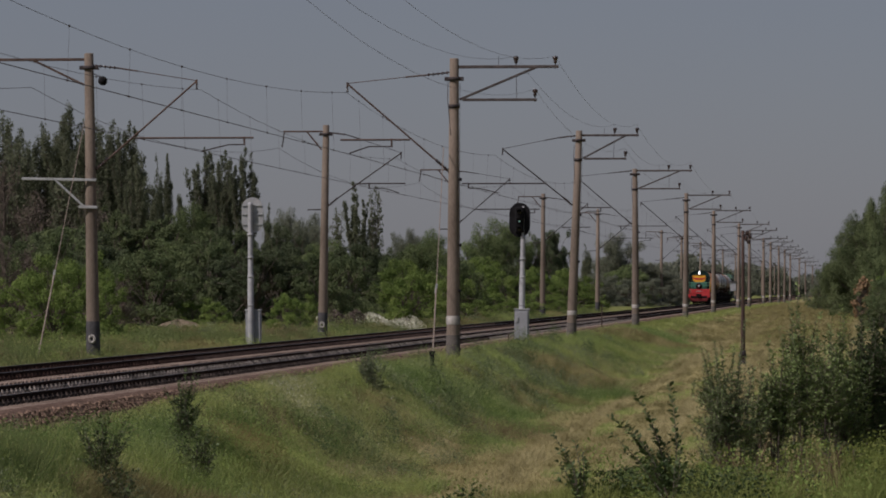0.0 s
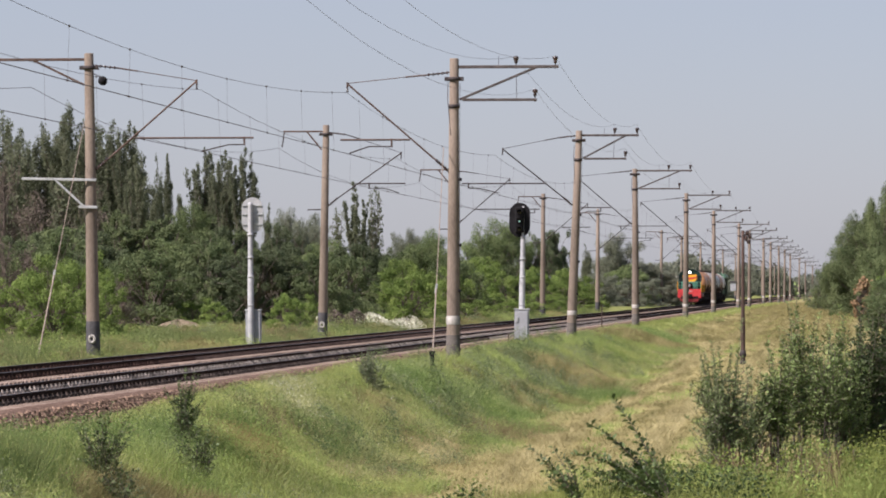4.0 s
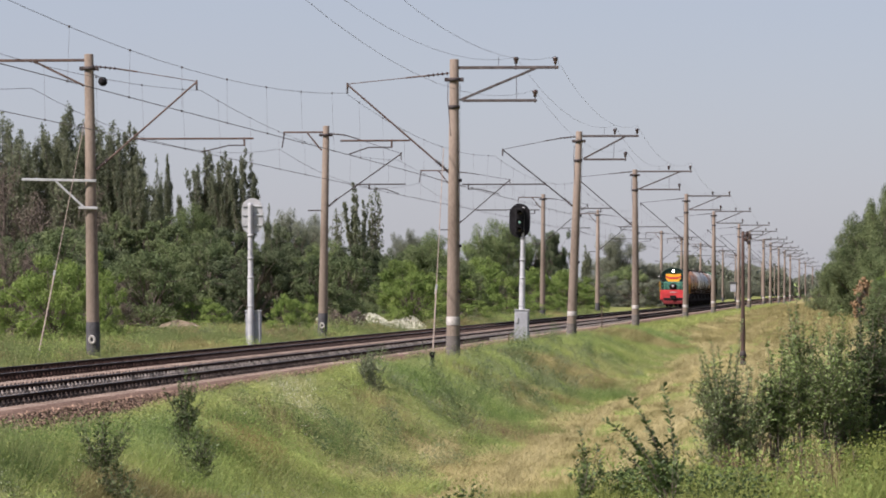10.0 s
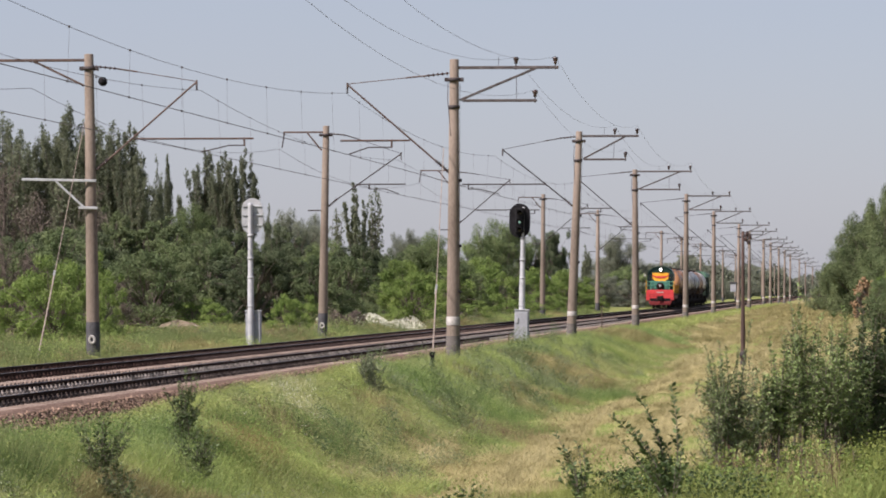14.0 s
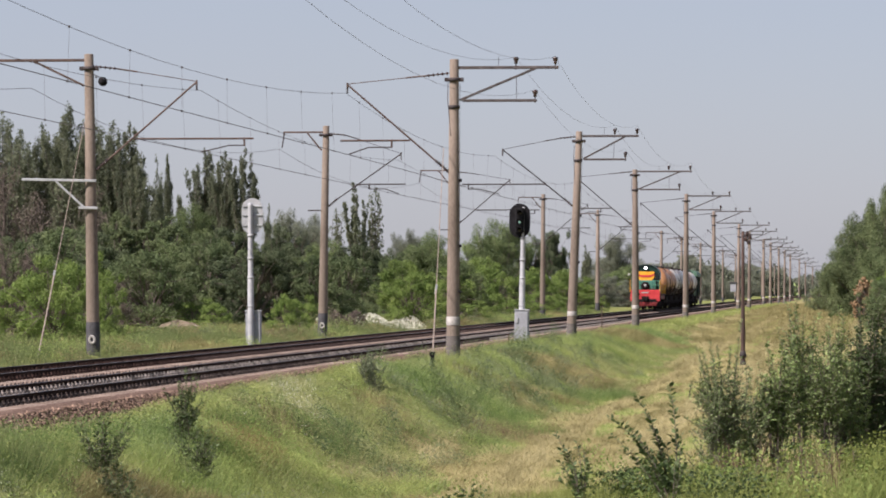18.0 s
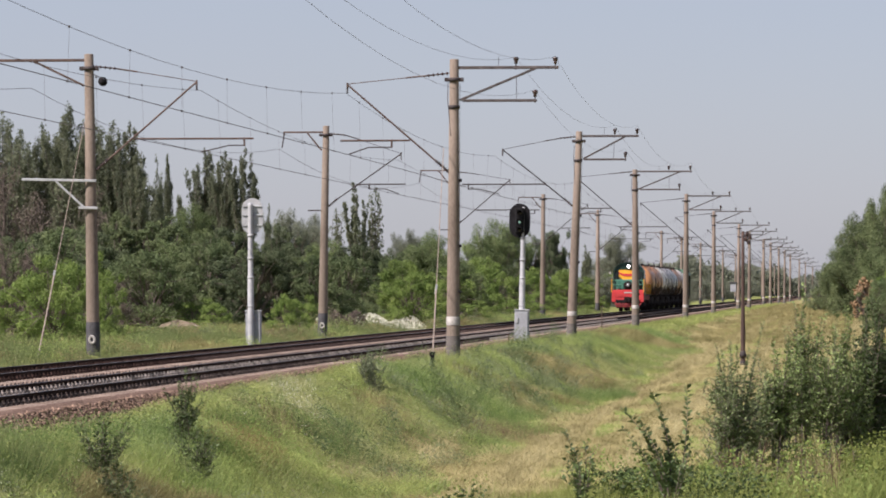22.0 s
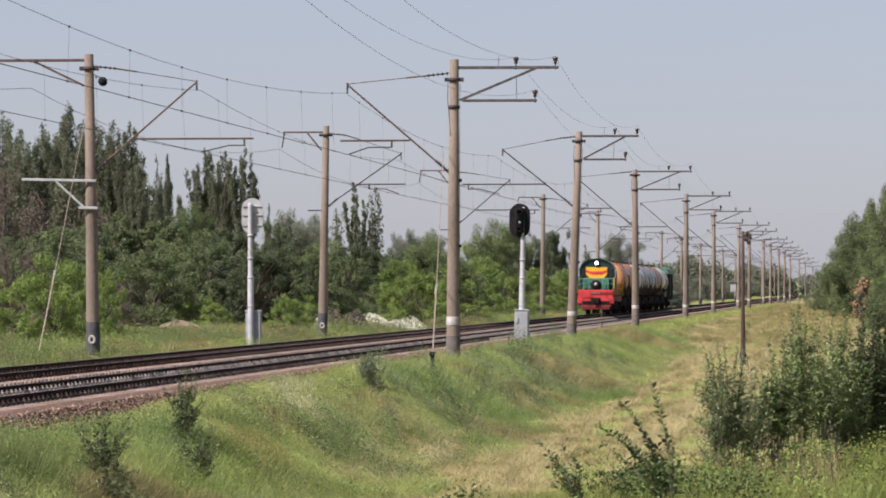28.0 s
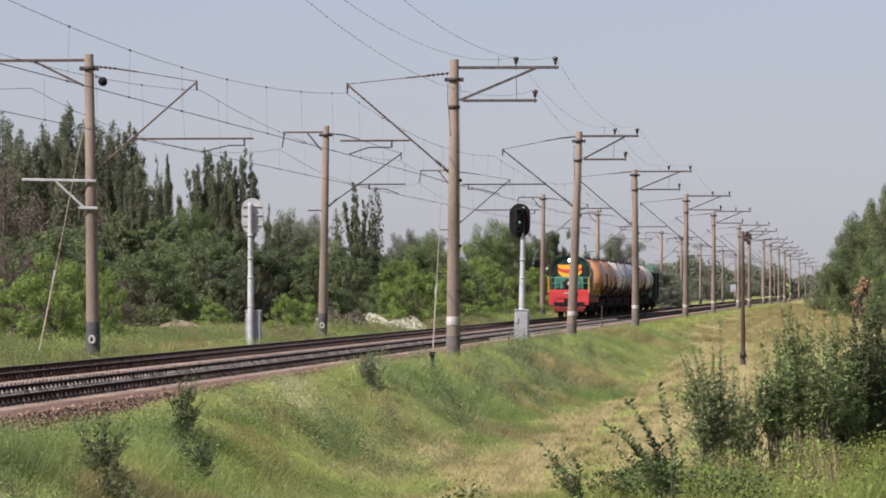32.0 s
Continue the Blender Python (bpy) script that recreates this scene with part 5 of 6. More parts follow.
#  kind, x, y, height, crown width
TREES = [("mass", -30.6, 306, 14.0, 4.8), ("mass", -27.4, 302, 13.2, 4.0), ("mass", -25.3, 299, 14.2, 4.6), ("mass", -23.4, 296, 13.2, 4.2), ("fan", -22.0, 294, 13.2, 3.2), ("fan", -20.8, 292, 13.2, 2.8), ("fan", -20.1, 290, 11.4, 2.0), ("thin", -29.0, 296, 12.0, 2.6), ("bare", -28.0, 282, 10.6, 3.2), ("bare", -25.6, 280, 8.4, 4.0), ("bare", -22.4, 280, 8.6, 3.0),
         ("broad", -30.8, 325, 12.6, 5.6), ("broad", -26.9, 325, 12.4, 6.4), ("broad", -23.8, 325, 12.0, 5.2), ("broad", -28.6, 312, 10.6, 6.0), ("broad", -25.0, 312, 10.8, 6.0), ("broad", -21.9, 314, 10.6, 4.4), ("thin", -25.2, 292, 9.4, 2.6), ("thin", -30.2, 290, 10.6, 2.6),
         ("poplar", -20.75, 320, 11.7, 1.25), ("poplar", -20.15, 322, 11.8, 1.25), ("poplar", -19.3, 322, 8.8, 1.5), ("fan", -18.1, 335, 12.9, 3.2), ("fan", -16.4, 332, 12.4, 2.8), ("fan", -14.8, 329, 12.5, 2.8), ("fan", -17.1, 340, 10.6, 4.4), ("poplar", -13.45, 340, 8.5, 1.0),
         ("spire", -7.3, 361, 10.7, 3.3), ("spire", -6.6, 366, 9.4, 2.4), ("thin", -5.6, 364, 10.4, 1.9), ("thin", -8.8, 364, 8.6, 1.9), ("poplar", 17.5, 540, 7.5, 2.1),
         ("lush", -14.7, 262, 6.5, 4.4), ("dark", -26.3, 268, 5.8, 5.5), ("dark", -21.1, 264, 6.1, 5.8), ("dark", -23.7, 255, 6.2, 5.6),
         ("lush", -8.6, 300, 5.3, 4.2), ("lush", -7.5, 300, 5.7, 3.8), ("lush", -1.9, 330, 5.4, 4.7), ("tree", -3, 300, 4.1, 3.5), ("lush", 4.3, 440, 9, 5.6), ("lush", 6.6, 446, 8.5, 5.7), ("lush", 3.2, 440, 7.7, 5.1), ("dark", 5.9, 452, 7.6, 5.8),
         ("pale", 21.3, 560, 6.4, 5.7), ("pale", 25.6, 560, 6, 5.7), ("lush", 22.6, 540, 5.6, 6.2), ("pale", 29.1, 580, 4.8, 5.9), ("tree", -11.9, 262, 5.4, 4), ("tall", -16.3, 258, 6.2, 5), ("tall", -23.7, 266, 6.5, 5.8), ("tall", -17.7, 258, 6.4, 4.6),
         ("lush", 0.3, 335, 5.6, 4.7), ("lush", -0.6, 340, 6.1, 3.5), ("pale", 22.1, 555, 9.3, 6.0), ("lush", -15.5, 250, 5.1, 3.8), ("dark", -12.6, 255, 6.3, 3.9), ("tree", -13.4, 250, 5.3, 4.8), ("dark", -10, 262, 6.2, 3.4), ("dark", -9.3, 256, 5.2, 3),
         ("tree", -19.1, 262, 6.8, 5), ("dark", -19.8, 252, 5.5, 5.5), ("dark", -5.5, 300, 5.7, 3.8), ("dark", -4.4, 305, 5.3, 3.5), ("dark", -6.6, 298, 5.1, 3.8), ("dark", 10.6, 455, 9.2, 4.4), ("dark", 11.8, 458, 8.2, 3.5), ("dark", 9.6, 450, 7.6, 4),
         ("pale", -14.2, 420, 9.9, 5.1), ("pale", -12.5, 425, 9.1, 4.9), ("pale", -3, 420, 7.9, 3.2), ("pale", -3.9, 425, 7.3, 3.3), ("pale", -1.6, 425, 7, 2.7), ("bare", -18.9, 190, 4.4, 2.0), ("bare", -18.1, 191, 4.1, 1.8), ("bare", -17.5, 190, 3.2, 1.4), ("bare", -14.9, 204, 2.6, 1.4),
         ("pale", 24.6, 560, 5.6, 6.0), ("pale", 27.2, 570, 5.0, 6.0), ("pale", 28.6, 590, 4.6, 5.0),
         ("pale", 30.5, 640, 4.6, 6.0), ("pale", 34.5, 660, 4.4, 6.0),
         ("wood", 40.2, 420, 8.4, 7.0), ("wood", 38.8, 400, 10.6, 4.6), ("wood", 43.2, 405, 13.4, 8.0), ("wood", 46.0, 400, 14.5, 8.0), ("wood", 41.0, 450, 6.4, 4.2), ("wood", 47.6, 520, 6.4, 5.0), ("wood", 57.0, 620, 5.6, 7.0), ("wood", 43.0, 370, 9.0, 7.0), ("wood", 38.6, 380, 6.0, 4.6), ("wood", 37.8, 400, 8.4, 5.6), ("wood", 40.6, 402, 12.0, 6.0), ("tree", -16.6, 245, 2.9, 3.6), ("dark", -16.9, 248, 3.2, 3.8), ("dark", -10.4, 240, 4.6, 4.2), ("dark", -11.8, 244, 4.2, 4.0), ("dark", -9.4, 246, 4.6, 3.4), ("wood", 39.4, 396, 9.8, 5.0), ("wood", 42.4, 450, 8.6, 6.5), ("wood", 39.8, 390, 10.4, 6.0)]
BUSHES = [(1.6, 300, 1.5, 4.0, 1), (3.8, 330, 1.7, 4.2, 3), (5.9, 345, 1.5, 4.0, 1), (8.0, 370, 1.8, 4.4, 3), (10.6, 400, 1.8, 4.4, 1), (13.4, 430, 1.8, 4.6, 3), (-13.5, 240, 1.7, 2.7, 1), (-12.3, 238, 1.35, 2.0, 3), (-15.2, 172, 3.6, 3.6, 1), (-13.9, 178, 2.8, 2.6, 1), (-17.0, 180, 2.6, 3.4, 3), (-16.2, 195, 3.9, 3.4, 1), (-17.4, 205, 3.6, 4.5, 2), (-7.7, 215, 1.9, 1.8, 3), (-7.1, 220, 1.9, 2.0, 1), (-12.8, 245, 5.0, 5.0, 0),
          (-16.0, 240, 4.6, 5.0, 2), (-19.5, 225, 5.2, 5.0, 0), (-22.0, 235, 5.0, 5.0, 2), (-7.0, 245, 4.0, 4.6, 0), (-5.8, 255, 2.4, 3.2, 2), (-1.9, 262, 3.3, 4.0, 1), (-2.4, 275, 3.8, 5.0, 3), (-0.6, 285, 3.6, 5.0, 1), (-6.4, 270, 4.6, 5.0, 2), (-3.0, 295, 4.6, 5.0, 0),
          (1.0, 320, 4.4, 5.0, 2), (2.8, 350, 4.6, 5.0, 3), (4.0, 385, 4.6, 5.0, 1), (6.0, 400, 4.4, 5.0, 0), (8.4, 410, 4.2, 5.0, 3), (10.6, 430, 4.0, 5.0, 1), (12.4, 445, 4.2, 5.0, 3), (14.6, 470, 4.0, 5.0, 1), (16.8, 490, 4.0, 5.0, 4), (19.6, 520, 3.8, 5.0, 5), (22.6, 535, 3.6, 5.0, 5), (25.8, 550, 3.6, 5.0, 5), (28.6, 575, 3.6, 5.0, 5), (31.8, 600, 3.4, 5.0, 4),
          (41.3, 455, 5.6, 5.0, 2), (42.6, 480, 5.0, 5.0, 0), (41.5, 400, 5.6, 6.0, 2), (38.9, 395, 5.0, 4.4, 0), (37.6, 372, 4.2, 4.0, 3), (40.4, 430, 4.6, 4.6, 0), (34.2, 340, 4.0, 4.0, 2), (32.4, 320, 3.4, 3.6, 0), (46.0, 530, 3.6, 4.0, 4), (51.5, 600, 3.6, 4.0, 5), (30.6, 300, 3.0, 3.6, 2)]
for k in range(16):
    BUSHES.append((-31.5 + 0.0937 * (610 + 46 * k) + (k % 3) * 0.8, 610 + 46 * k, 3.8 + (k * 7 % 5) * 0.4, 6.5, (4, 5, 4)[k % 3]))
prng = random.Random(11)
TREES.append(("dead", 35.1, 368, 3.9, 1.7))
for i, (k, x, y, h, w) in enumerate(TREES):
    n = {"poplar": 4, "broad": 3, "pale": 2, "tree": 4, "tall": 3, "dark": 3, "lush": 3, "bare": 1, "thin": 1, "dead": 1, "fan": 4, "mass": 3, "spire": 1, "wood": 3}[k]
    plant("%s%d" % (k, i % n), x, y, h, w, prng.uniform(0, 360))
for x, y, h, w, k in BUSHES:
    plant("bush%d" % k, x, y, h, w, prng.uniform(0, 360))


def far_woods():
    """A belt of woods on the horizon, its haze put into the leaf colour."""
    rng = np.random.default_rng(9)
    n = 36000
    x, y = rng.uniform(62, 160, n), rng.uniform(1500, 1560, n)
    top = 8.5 + 2.2 * np.sin(x * 0.09) + 1.6 * np.sin(x * 0.23 + 1) + 1.2 * np.sin(x * 0.61) + rng.normal(0, 0.8, n)
    z = -1 + (top + 1) * rng.random(n) ** 0.7
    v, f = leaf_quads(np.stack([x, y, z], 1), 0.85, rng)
    tagged(solid("distant_woods", quick_mesh("distant_woods", v, f), "leaf_haze"), "belt of woods on the horizon, haze in the leaf colour", "woods", kind="stuff")


far_woods()


# ---- grass: blades in tufts ----
def blades(name, x, y, height, width, mat, label, seed, lean=0.35):
    rng = np.random.default_rng(seed)
    n = len(x)
    z = ground_z(x, y) - 0.03
    h = height * rng.uniform(0.5, 1.25, n)
    a = rng.uniform(0, 2 * math.pi, n)
    w = width * rng.uniform(0.6, 1.4, n)
    dx, dy = np.cos(a) * w / 2, np.sin(a) * w / 2
    lx, ly = rng.normal(0.05, lean, n) * h, rng.normal(0, lean, n) * h
    v = np.stack([np.stack([x - dx, y - dy, z], 1), np.stack([x + dx, y + dy, z], 1), np.stack([x + lx, y + ly, z + h], 1)], 1).reshape(-1, 3)
    f = np.arange(3 * n).reshape(-1, 3)
    return tagged(solid(name, quick_mesh(name, v, f), mat), label, "grass", kind="stuff")


def scatter(n, u0, u1, v0, v1, seed, power=1.0, tuft=0.0, per=1):
    """Places in a strip of the plan, thicker near v0; tuft: gathered in tufts of that radius."""
    rng = np.random.default_rng(seed)
    m = n // per
    u, v = rng.uniform(u0, u1, m), v0 + (v1 - v0) * rng.random(m) ** power
    u, v = np.repeat(u, per), np.repeat(v, per)
    if tuft:
        u, v = u + rng.normal(0, tuft, len(u)), v + rng.normal(0, tuft, len(v))
    return u, v


def to_xy(u, v):
    return -16.5 + v * SN + u * CS, v * CS - u * SN


def wave(u, v, k=1.0, s=0.0):
    return np.sin(u * 0.9 * k + 1.7 * np.sin(v * 0.13 * k + s)) + np.sin(v * 0.31 * k + 1.3 * np.sin(u * 0.7 * k) + s * 2)


def in_view(x, y, pad=1.5):
    return (np.abs(x) < 0.104 * y + pad) & (y > 30)


def weeds(name, x, y, height, size, mat, label, seed, category="weeds"):
    rng = np.random.default_rng(seed)
    z = ground_z(x, y) + height * rng.random(len(x)) ** 0.8
    v, f = leaf_quads(np.stack([x, y, z], 1), size, rng, 1.4)
    return tagged(solid(name, quick_mesh(name, v, f), mat), label, category, kind="stuff")


def build_grass():
    # bank beside the track
    u, v = scatter(1250004, 1.95, 9.0, 46, 260, 1, 1.8, 0.07, 14)
    edge = 2.05 + 0.3 * np.sin(v * 0.5) + 0.2 * np.sin(v * 1.7) + 0.55 * step(106, 84, v) + 0.40 * step(104, 114, v) * step(190, 150, v)
    keep = (u > edge) & (u < 7.2 + 0.9 * np.sin(v * 0.17) + 0.6 * np.sin(v * 0.53))
    x, y = to_xy(u, v)
    keep &= in_view(x, y)
    g = keep & (wave(u, v, 0.6, 2.0) > -0.9 - 0.8 * step(110, 85, v))
    tall = 0.17 + 0.06 * wave(u, v, 0.8, 4.0)
    tone = 1.25 * wave(u, v, 0.45, 6.0) + 0.7 * wave(u, v, 1.5, 1.0) - 0.7 * step(96, 112, v) * step(3.0, 4.0, u)
    tall = tall * np.repeat(np.random.default_rng(37).uniform(0.5, 1.75, len(u) // 14), 14)
    tone = tone + 0.55 * np.repeat(np.random.default_rng(36).normal(size=len(u) // 14), 14)
    for mat, lo, hi, seed in (("grass_pale", 1.5, 9.0, 33), ("grass", 0.25, 1.5, 2), ("grass_mid", -0.7, 0.25, 31), ("grass_cool", -1.5, -0.7, 32), ("grass_deep", -9.0, -1.5, 34)):
        t = g & (tone > lo) & (tone <= hi)
        lot = np.random.default_rng(seed + 200).random(len(u))
        k, w = t & (lot < 0.45), t & (lot > 0.55)
        blades("grass", x[k], y[k], tall[k], 0.011, mat, "soft green grass on the bank of the track", seed, 0.6)
        weeds("bank_growth", x[w], y[w], 1.35 * tall[w], 0.0165, mat, "fine mixed growth in the bank's grass", seed + 300)
    d = keep & ~g
    blades("dry_grass", x[d], y[d], 0.32, 0.010, "straw", "patches of dry grass on the bank of the track", 3, 0.6)
    # field of dry grass
    u, v = scatter(800000, 6.0, 34, 66, 420, 4, 1.9, 0.14, 12)
    x, y = to_xy(u, v)
    keep = in_view(x, y) & (u > 6.6 + 0.9 * np.sin(v * 0.17) - step(170, 420, v) * 2)
    swath = np.sin(2.3 * u + 0.9 * np.sin(v * 0.06) + 0.7 * np.sin(v * 0.023 + u * 0.4)) + 0.6 * np.sin(5.1 * u + 1.6 * np.sin(v * 0.045 + 1)) + 0.5 * np.sin(0.8 * u + 1.5 * np.sin(v * 0.03))
    g = keep & (swath + 0.5 * wave(u, v, 1.3, 2.0) < -0.95)
    d = keep & ~g
    pale = d & (swath > 0.55)
    d &= ~pale
    blades("field_grass", x[pale], y[pale], 0.25, 0.011, "hay", "pale swaths of lying dry grass", 55, 1.0)
    blades("field_grass", x[d], y[d], 0.15, 0.011, "straw", "dry straw-coloured grass of the field", 5, 0.8)
    blades("field_grass", x[g], y[g], 0.16, 0.011, "grass_mid", "green patches in the dry field", 6, 0.6)
    # beyond the far track
    u, v = scatter(240000, -20, FAR - 2.3, 95, 420, 7, 1.3, 0.14, 10)
    x, y = to_xy(u, v)
    keep = in_view(x, y)
    dry = keep & (wave(u, v, 0.5, 3.0) < -0.6)
    blades("verge_grass", x[keep & ~dry], y[keep & ~dry], 0.34, 0.013, "verge", "green grass beyond the far track", 8, 0.5)
    blades("verge_grass", x[dry], y[dry], 0.32, 0.013, "straw", "dry grass beyond the far track", 12, 0.5)
    # far strips along the line
    u, v = scatter(90000, 2.3, 16, 260, 700, 9, 1.2, 0.2, 8)
    x, y = to_xy(u, v)
    keep = in_view(x, y)
    g = keep & (u < 5.2)
    blades("line_grass", x[g], y[g], 0.35, 0.035, "grass", "green grass along the line", 10)
    blades("line_grass", x[keep & ~g], y[keep & ~g], 0.25, 0.035, "straw", "dry grass along the line", 11)
    # weeds and grass on the rise before the camera
    rng = np.random.default_rng(21)
    x, y = rng.uniform(-1, 8, 150000), rng.uniform(38, 80, 150000)
    keep = in_view(x, y) & (x > 0.4 + 0.03 * (60 - y)) & (rng.random(len(x)) < 0.4)
    tall = 0.20 * (1 + 0.45 * np.sin(2.1 * x + 0.6 * y) + 0.3 * np.sin(5 * x))
    xs, ys = rng.uniform(-6.9, -5.8, 5000), rng.uniform(59, 66, 5000)
    k = in_view(xs, ys) & (np.sin(3.1 * xs + ys) + np.sin(1.3 * ys) > -0.6)
    blades("tall_grass", xs[k], ys[k], 0.5, 0.012, "verge", "tall dark grass at the foot of the bank", 24, 0.3)
    blades("rise_grass", x[keep], y[keep], tall[keep], 0.009, "rise", "rank green grass on the rise", 22)
    x, y = rng.uniform(4.5, 6.3, 22000), rng.uniform(49, 57, 22000)
    keep = in_view(x, y) & (x > 4.72 + 0.10 * np.sin(1.7 * y) + 0.012 * (y - 50))
    blades("rise_grass", x[keep], y[keep], 0.34 + 0.22 * step(4.7, 5.6, x[keep]), 0.007, "grass", "tall soft yellow-green grass beside the shrubs", 23, 0.32)
    keep &= rng.random(len(x)) < 0.4
    weeds("rise_herbs", x[keep], y[keep], 0.5 + 0.25 * step(4.7, 5.6, x[keep]), 0.024, "leaf_lime", "yellow-green herbs in the tall grass", 25)


build_grass()


def crest_tufts():
    """Hummocks of taller soft grass: u, v, radius, height, blades, kind."""
    rng = np.random.default_rng(63)
    kinds = {"grass": "soft yellow-green hummock of grass on the bank", "grass_pale": "pale seeding grass on the bank", "grass_deep": "deep green hollow of grass on the bank", "grass_rust": "rust-brown seeding grass on the bank", "straw": "dry straw-coloured tuft on the bank"}
    spots = [(2.9, 88, 0.8, 0.38, 9000, "grass"), (3.0, 93, 0.7, 0.36, 7000, "grass"), (2.85, 99, 0.6, 0.36, 5000, "grass"), (3.1, 82, 0.6, 0.32, 5000, "grass"), (3.0, 104, 0.7, 0.45, 5000, "grass_pale"), (3.4, 101, 0.7, 0.4, 4500, "grass_pale"), (4.2, 97, 0.7, 0.35, 4000, "grass_pale"),
             (4.8, 95, 0.6, 0.35, 3000, "grass_pale"), (4.5, 87, 0.6, 0.30, 2500, "grass_deep"), (5.2, 97, 0.8, 0.4, 5000, "grass_deep"), (5.5, 92, 0.7, 0.35, 4000, "grass_deep"), (4.9, 122, 1.2, 0.45, 6000, "grass_deep"), (5.1, 82, 0.8, 0.3, 2600, "grass_rust")]
    spots += [(5.5, 80.5, 0.7, 0.3, 1800, "grass_rust"), (4.7, 107, 0.6, 0.35, 2600, "straw"), (5.4, 106, 0.7, 0.3, 2600, "straw"), (3.6, 112, 0.8, 0.4, 4000, "grass"), (4.1, 65, 1.1, 0.50, 13000, "grass_deep"), (3.2, 118, 0.9, 0.4, 4000, "grass"), (3.6, 94, 0.7, 0.3, 5000, "grass_pale"), (3.2, 108, 0.7, 0.3, 4000, "grass_pale"), (3.8, 87, 0.7, 0.3, 5000, "grass")]
    for kind, label in kinds.items():
        us, vs, hs = [], [], []
        for u, v, r, h, n, k in spots:
            if k == kind:
                a, d = rng.uniform(0, 2 * math.pi, n), np.sqrt(rng.random(n))
                us.append(u + r * d * np.cos(a))
                vs.append(v + 4.0 * r * d * np.sin(a))
                hs.append(h * (1.1 - 0.7 * d ** 2))
        x, y = to_xy(np.concatenate(us), np.concatenate(vs))
        hs = np.concatenate(hs)
        k = rng.random(len(x)) < 0.4
        blades("tussock_grass", x[k], y[k], hs[k], 0.008, kind, label, 64, 0.6)
        weeds("tussock_heads", x[~k], y[~k], 1.05 * hs[~k], 0.016, kind, label, 65)


crest_tufts()


# ---- shrubs in the foreground: stems, shoots and single leaves ----
def shoot_leaves(pts, rng, size, gap, out):
    """Alternate leaves along a bent shoot. Adds to out: (place, direction, size)."""
    side = 1
    for p, q in zip(pts, pts[1:]):
        d = q - p
        n = max(1, int(d.length / gap))
        ax = d.normalized()
        for i in range(n):
            side = -side
            o = p.lerp(q, (i + rng.random()) / n)
            w = Vector((side * rng.uniform(0.5, 1.0), rng.normal(0, 0.7), rng.normal(0.15, 0.35)))
            dirn = (w.normalized() + ax * 0.75).normalized()
            out.append((o, dirn, size * rng.uniform(0.65, 1.25)))


def leaf_mesh(name, leaves, rng):
    """Pointed leaves folded along the midrib."""
    n = len(leaves)
    o = np.array([l[0][:] for l in leaves])
    d = np.array([l[1][:] for l in leaves])
    s = np.array([l[2] for l in leaves])[:, None]
    side = np.cross(d, rng.normal(0, 0.5, (n, 3)) + np.array([0, 0.2, 1.0]))
    side /= np.linalg.norm(side, axis=1)[:, None] + 1e-9
    nor = np.cross(side, d)
    tip = o + d * s - nor * s * 0.12
    mid = o + d * s * 0.45
    l, r = mid + side * s * 0.27 + nor * s * 0.10, mid - side * s * 0.27 + nor * s * 0.10
    v = np.stack([o, r, tip, l, mid], 1).reshape(-1, 3)
    k = 5 * np.arange(n)[:, None]
    f = np.concatenate([k + np.array([t]) for t in ((0, 1, 4), (1, 2, 4), (2, 3, 4), (3, 0, 4))])
    return quick_mesh(name, v, f)


def shrub(x, y, z, h, w, seed, stems, leaf, size, label, gap=0.03, twigs=11, lean=0.0, low=0.15, category="shrub", group="shrubs in the rough grass", bare=2):
    rng = np.random.default_rng(seed)
    ob = thing("shrub", pose(x, y, z), label, category, group)
    out = []
    for k in range(stems):
        wood = Shape()
        a, r = rng.uniform(0, 2 * math.pi), w / 2 * math.sqrt(rng.random())
        top = Vector((r * math.cos(a) + lean * h, r * math.sin(a), h * rng.uniform(0.62, 1.0) * (1 - 0.25 * (2 * r / w) ** 2)))
        foot = Vector((rng.normal(0, 0.08 * w), rng.normal(0, 0.08 * w), -0.15))
        bend = foot.lerp(top, 0.5) + Vector((-0.18 * top.x, 0, 0.05 * h))
        pts = [foot.lerp(bend, i / 3) for i in range(3)] + [bend.lerp(top, i / 3) for i in range(4)]
        rad = 0.004 + 0.003 * h
        for i in range(6):
            wood.rod(pts[i], pts[i + 1], rad * (1 - i / 7), rad * (1 - (i + 1) / 7), n=5, caps=False)
        shoot_leaves(pts[bare:], rng, size, gap, out)
        for j in range(twigs):
            t = rng.uniform(low, 0.93) * 5
            p = pts[int(t)].lerp(pts[int(t) + 1], t - int(t))
            b = rng.uniform(0, 2 * math.pi)
            ln = rng.uniform(0.12, 0.30) * h * (1.15 - t / 6)
            q = p + Vector((math.cos(b), math.sin(b), rng.uniform(0.3, 1.3))).normalized() * ln
            m = p.lerp(q, 0.5) + Vector(rng.normal(0, 0.03 * h, 3))
            wood.path([p, m, q], 0.004, 4)
            shoot_leaves([p, m, q], rng, size, gap, out)
        solid("stem", wood, "bark", ob, "thin brown stem")
    solid("foliage", leaf_mesh("foliage", out, rng), leaf, ob)
    return ob


# DEEP shrubs: the hollow's shade is painted with darker leaves
GREEN, DULL, DEEP = "leafy green shrub in rough weedy grass", "slender dull green shrub with bare lower stems", "dense deep green shrub, shade put into its leaf colour"
